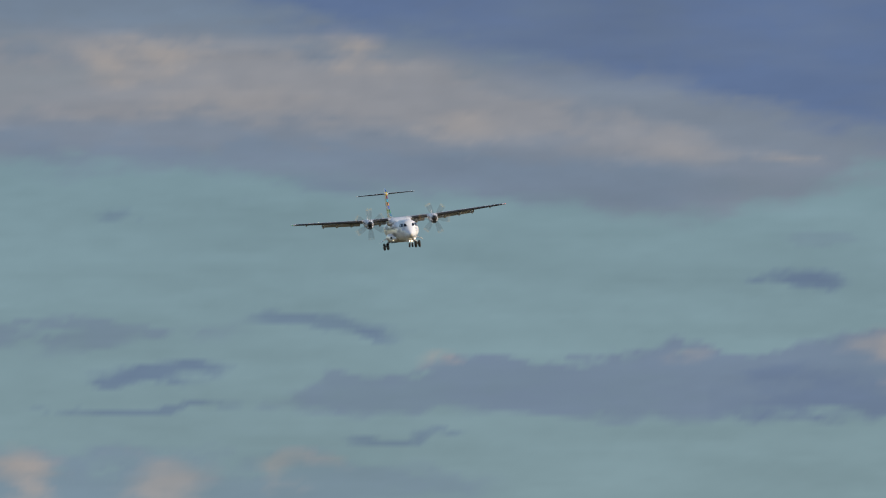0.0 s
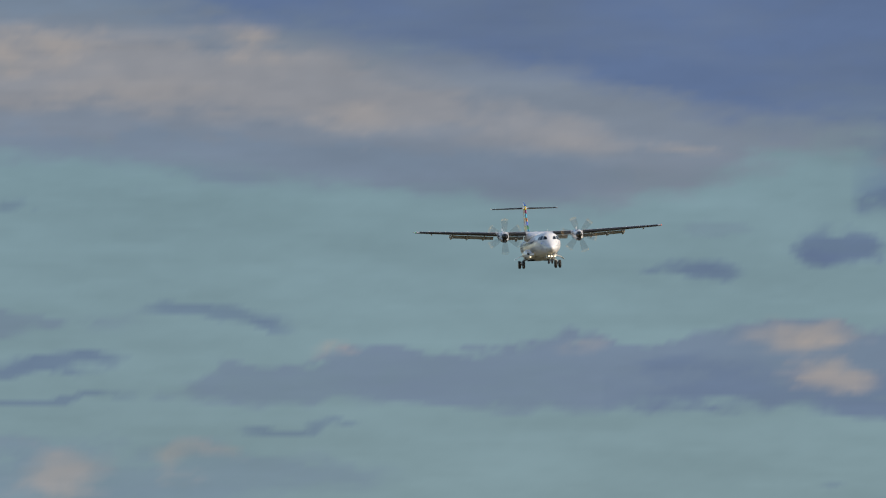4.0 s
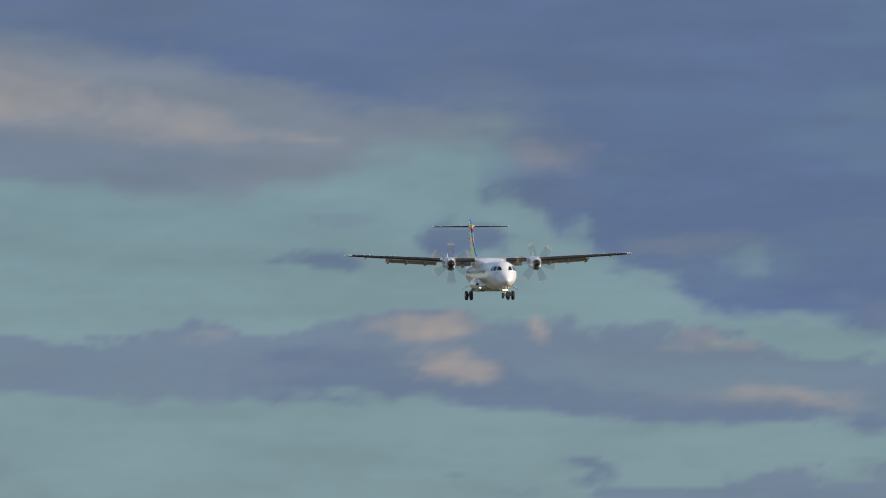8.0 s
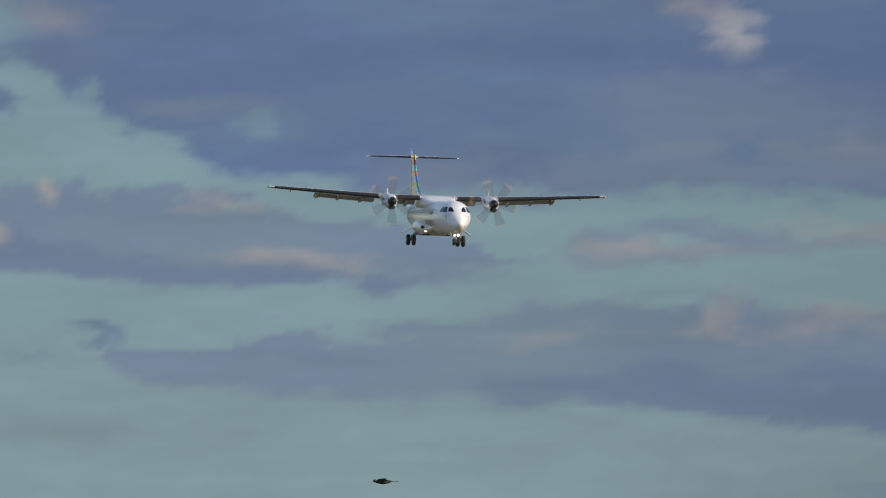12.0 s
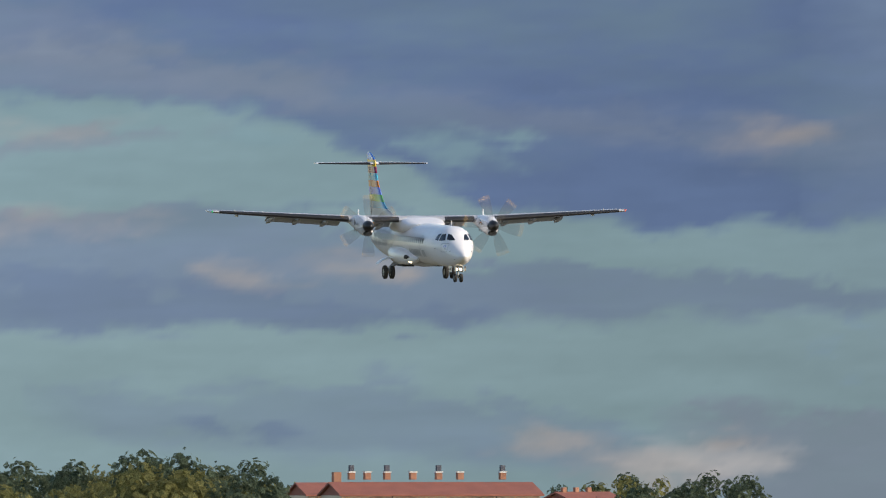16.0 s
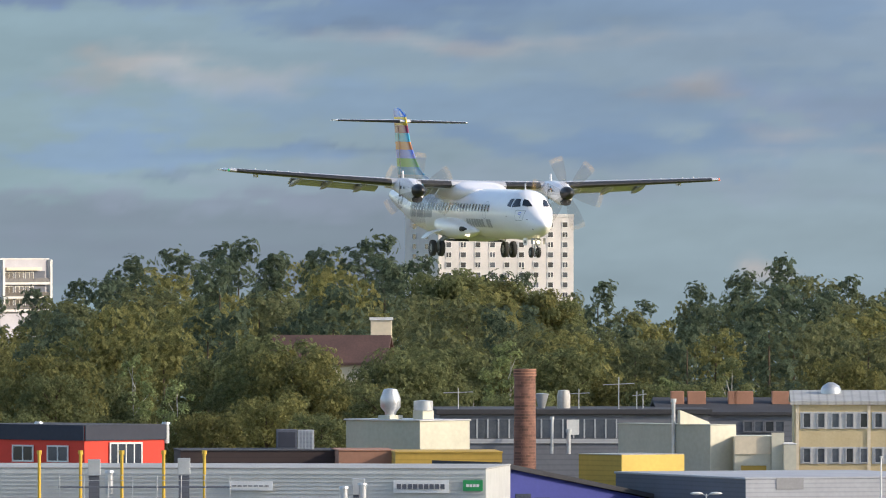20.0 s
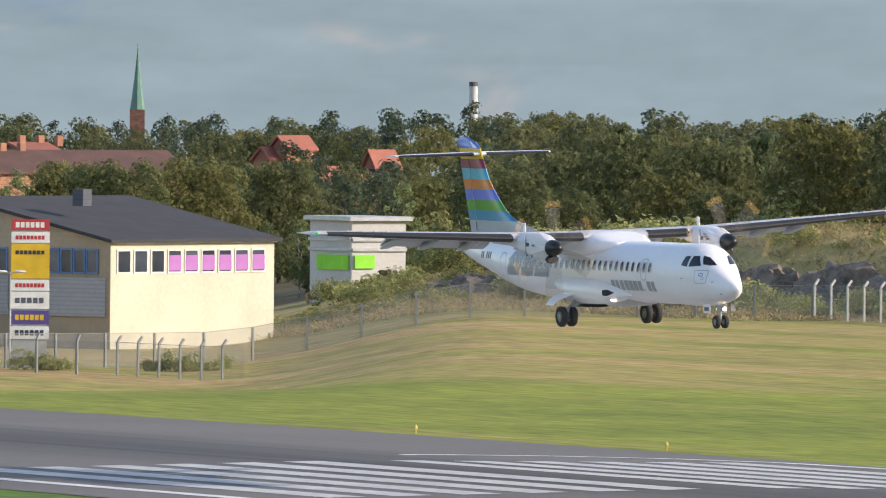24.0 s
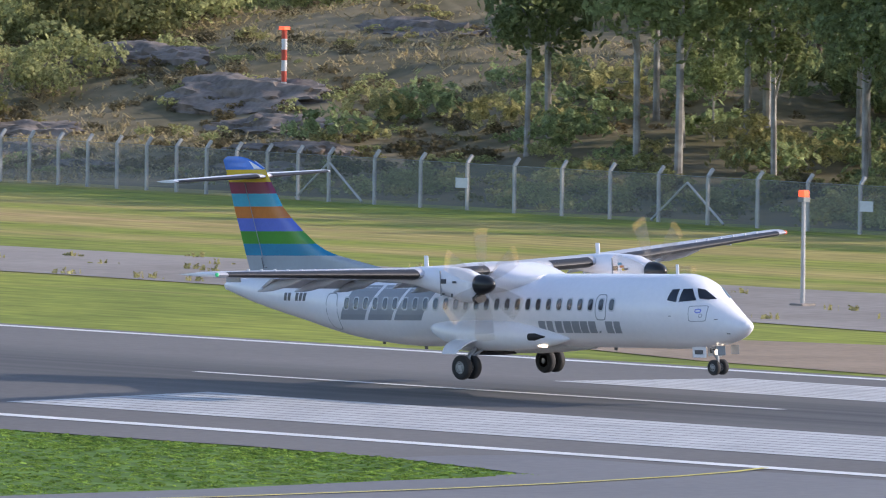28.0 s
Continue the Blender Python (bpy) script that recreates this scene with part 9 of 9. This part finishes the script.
def lime_shop():
    b = Block("white_shop", "white flat shop with a lime green sign", "shop", 1290, 1214, 1388, -318, 985, 30, WHITE_WALL, base=-2.0)
    b.flat_roof(GALV, 0.4, 0.35)
    b.panel("lime_sign", 1230, 1286, -407, -380, LIME, True, label="lime green sign")
    b.panel("lime_sign", 1294, 1330, -404, -380, LIME, label="lime green sign")
    for v in (-352, -370):
        b.panel("grey_band", 1214, 1290, v - 3, v + 3, GALV, True)
        b.panel("grey_band", 1290, 1388, v - 3, v + 3, GALV)
    h = Block("red_roof_house", "dark house with a red gable roof on the wooded slope", "house", 1340, 1320, 1380, -228, 1500, 40, NAVY, base=-4)
    h.gable(RED_TILE, 2.0, 0.4)
    for u, v in ((1180, -195), (1150, -215), (1240, -250), (1300, -262)):
        k = Block("red_roof_house", "house with a red tiled roof among trees", "house", u, u - 30, u + 50, v, 1450, 40, SCHOOL_BRICK, base=-4)
        k.gable(RED_TILE, 1.4, 0.3)


lime_shop()
wood(1050, 1950, 1010, 1060, 22, ["oak", "birch", "oak"], 0.4, 0.62, -3.0, 0, [(1000, -330), (1200, -300), (1400, -330), (1500, -230), (2000, -240)])
wood(1080, 2100, 1150, 1400, 50, ["oak", "oak", "pine"], 0.6, 0.95, -4.0, 8, [(1000, -240), (1400, -215), (1600, -190), (2100, -190)], into=FAR_WOOD)
wood(1000, 2300, 1600, 1900, 50, ["oak", "pine", "oak"], 0.8, 1.3, -4.0, 8, [(1000, -160), (1500, -145), (2300, -145)], into=FAR_WOOD)
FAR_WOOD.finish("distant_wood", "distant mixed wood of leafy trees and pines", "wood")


# ---- a bird that crosses the view ----
FEATHER = mat("dark_feathers", (0.030, 0.030, 0.034), 0.7, 0, (0.018, 0.018, 0.020), 6.0)
BEAK = mat("dark_beak", (0.05, 0.045, 0.04), 0.5)


def bird():
    o = thing("bird", pose(-253.5, -189.2, 19.4), "small dark bird in flight with beating wings", "bird")
    prof = [(-0.17, 0.012), (-0.12, 0.03), (-0.04, 0.05), (0.04, 0.055), (0.10, 0.04), (0.14, 0.03)]
    part("body", tube(bmesh.new(), [(x, 0, 0) for x, r in prof], [r for x, r in prof], 10), FEATHER, o, "", 60)
    bm = bmesh.new()
    bmesh.ops.create_uvsphere(bm, u_segments=10, v_segments=6, radius=0.034, matrix=Matrix.Translation((0.165, 0, 0.012)))
    part("head", bm, FEATHER, o, "", 60)
    part("beak", tube(bmesh.new(), [(0.19, 0, 0.01), (0.225, 0, 0.004)], [0.012, 0.002], 6), BEAK, o)
    bm = bmesh.new()
    slab(bm, [(-0.14, -0.02), (-0.30, -0.06), (-0.31, 0.0), (-0.30, 0.06), (-0.14, 0.02)], -0.004, 0.004)
    part("tail", bm, FEATHER, o)
    for side in (-1, 1):
        bm = bmesh.new()
        outline = [(0.09, 0.02), (0.11, 0.16), (0.05, 0.30), (-0.06, 0.36), (-0.04, 0.22), (-0.07, 0.10), (-0.06, 0.02)]
        slab(bm, [(x, side * y) for x, y in (outline if side > 0 else outline[::-1])], -0.005, 0.006)
        bmesh.ops.recalc_face_normals(bm, faces=bm.faces)
        part("wing", bm, FEATHER, o)
    return o


BIRD = bird()


# ---- what moves ----
def plane_pose(x, y, z, yaw, pitch, bank):
    return pose(x, y, z) @ Matrix.Rotation(radians(yaw), 4, "Z") @ Matrix.Rotation(radians(-pitch), 4, "Y") @ Matrix.Rotation(radians(bank), 4, "X")


def motions():
    # seconds, place of the main wheels' foot, heading, nose-up and bank (left wing up) in degrees
    walk(PLANE, [(t, plane_pose(*row)) for t, *row in [
    (0, -1617.3, -0.13, 75.51, -2.6, -1.6, 6.0), (0.5, -1590.3, -1.25, 74.51, -0.9, -1.1, 3.1), (1, -1569.9, -1.65, 73.53, -0.5, -0.8, -0.8), (1.5, -1548.3, -1.87, 72.48, 0.2, -1.0, -2.5),
    (2, -1523.8, -2.50, 70.59, 0.4, -0.1, -2.8), (2.5, -1495.4, -3.24, 68.78, -0.4, 0.4, -2.2), (4.5, -1374.0, -7.03, 64.02, -4.0, -0.1, 2.5), (5, -1349.9, -7.36, 63.32, -4.2, -1.5, 1.4),
    (5.5, -1330.3, -6.69, 62.41, -4.0, -2.4, 0.3), (6, -1301.9, -7.65, 60.88, -3.5, -2.5, 0.5), (6.5, -1281.9, -7.11, 59.38, -3.8, -2.2, 0.4), (7, -1254.6, -8.27, 57.71, -3.5, -1.1, 0.6),
    (7.5, -1231.4, -8.55, 56.17, -3.5, -0.9, 1.8), (8, -1208.0, -8.59, 54.68, -3.5, -1.5, 0.7), (8.5, -1183.4, -9.38, 53.36, -4.0, -2.1, -0.5), (9, -1157.9, -10.22, 51.83, -3.9, -2.1, -1.6),
    (9.5, -1131.5, -11.22, 49.91, -4.3, -1.8, -2.2), (10, -1111.6, -10.72, 48.16, -4.3, -0.1, -2.8), (10.5, -1084.7, -11.52, 46.38, -4.3, 0.7, -2.8), (11, -1060.9, -11.62, 44.92, -4.5, -0.0, -3.0),
    (11.5, -1034.7, -12.09, 43.65, -4.6, -0.7, -3.0), (12, -1009.1, -12.68, 42.26, -4.4, -1.7, -1.5), (12.5, -983.8, -12.70, 40.53, -3.9, -0.7, -0.3), (14.5, -869.8, -13.16, 33.54, -1.6, -1.2, 0.7),
    (15, -845.7, -13.23, 32.00, -2.2, -1.3, 1.2), (15.5, -819.5, -10.69, 30.79, -2.7, -1.9, 0.7), (16, -796.4, -10.67, 29.23, -3.2, -2.5, 0.4), (16.5, -771.2, -11.45, 27.46, -3.6, -1.8, 0.6),
    (17, -749.5, -11.13, 25.77, -4.2, -0.6, 1.6), (17.5, -726.0, -11.52, 24.29, -4.3, -0.1, 0.7), (18, -701.8, -12.30, 23.12, -4.4, -1.1, -0.1), (18.5, -677.9, -12.97, 21.92, -3.8, -2.5, -0.1),
    (19, -660.8, -11.39, 20.40, -3.6, -2.7, -0.4), (19.5, -648.5, -7.92, 18.62, -3.2, -1.8, -0.7), (20, -640.2, -2.44, 16.83, -3.5, -0.7, -1.0), (20.5, -615.1, -3.27, 15.23, -3.7, -0.5, -0.4),
    (21, -591.9, -3.33, 13.75, -4.0, -0.6, -0.2), (21.5, -573.9, -1.39, 12.35, -4.2, -1.2, -0.6), (22, -559.1, 2.01, 10.85, -4.2, -1.6, -1.8), (22.5, -534.9, 1.48, 9.41, -3.4, -1.3, -0.9),
    (24.5, -442.3, 0.44, 5.82, -2.5, 0.3, 2.3), (25, -417.8, 0.68, 4.55, -2.5, 0.5, 1.2), (25.5, -384.5, -0.00, 3.81, -2.9, 0.7, 1.1), (26, -350.2, -0.55, 3.27, -2.9, 1.3, 2.2),
    (26.5, -326.3, -0.26, 2.52, -1.9, 1.6, 3.1), (27, -304.8, 0.69, 1.89, -0.8, 1.5, 2.9), (27.5, -279.0, 1.00, 1.34, 0.0, 1.9, 2.4), (28, -247.4, 0.49, 0.93, 0.2, 2.0, 2.2),
    ]])
    for prop in [o for o in PLANE.children if o.name.startswith("propeller")]:
        base = prop.location.copy()
        turn = 0.0 if prop.location.y < 0 else 0.35
        walk(prop, [(k / 30, Matrix.Translation(base) @ Matrix.Rotation(turn - k * radians(82), 4, "X")) for k in range(0, 841)])

    walk(BIRD, [(t, pose(-253.5 - 3.56 * (t - 12), -189.2 - 15.6 * (t - 12), 19.4, 0, 0, -102.9)) for t in (0, 7, 14, 21, 28)])
    for side, wing in zip((-1, 1), [o for o in BIRD.children if o.name.startswith("wing")]):
        walk(wing, [(k * 0.1, pose(0, 0, 0.02, side * (6, 34, -24)[k % 3], 0, 0)) for k in range(281)])


motions()
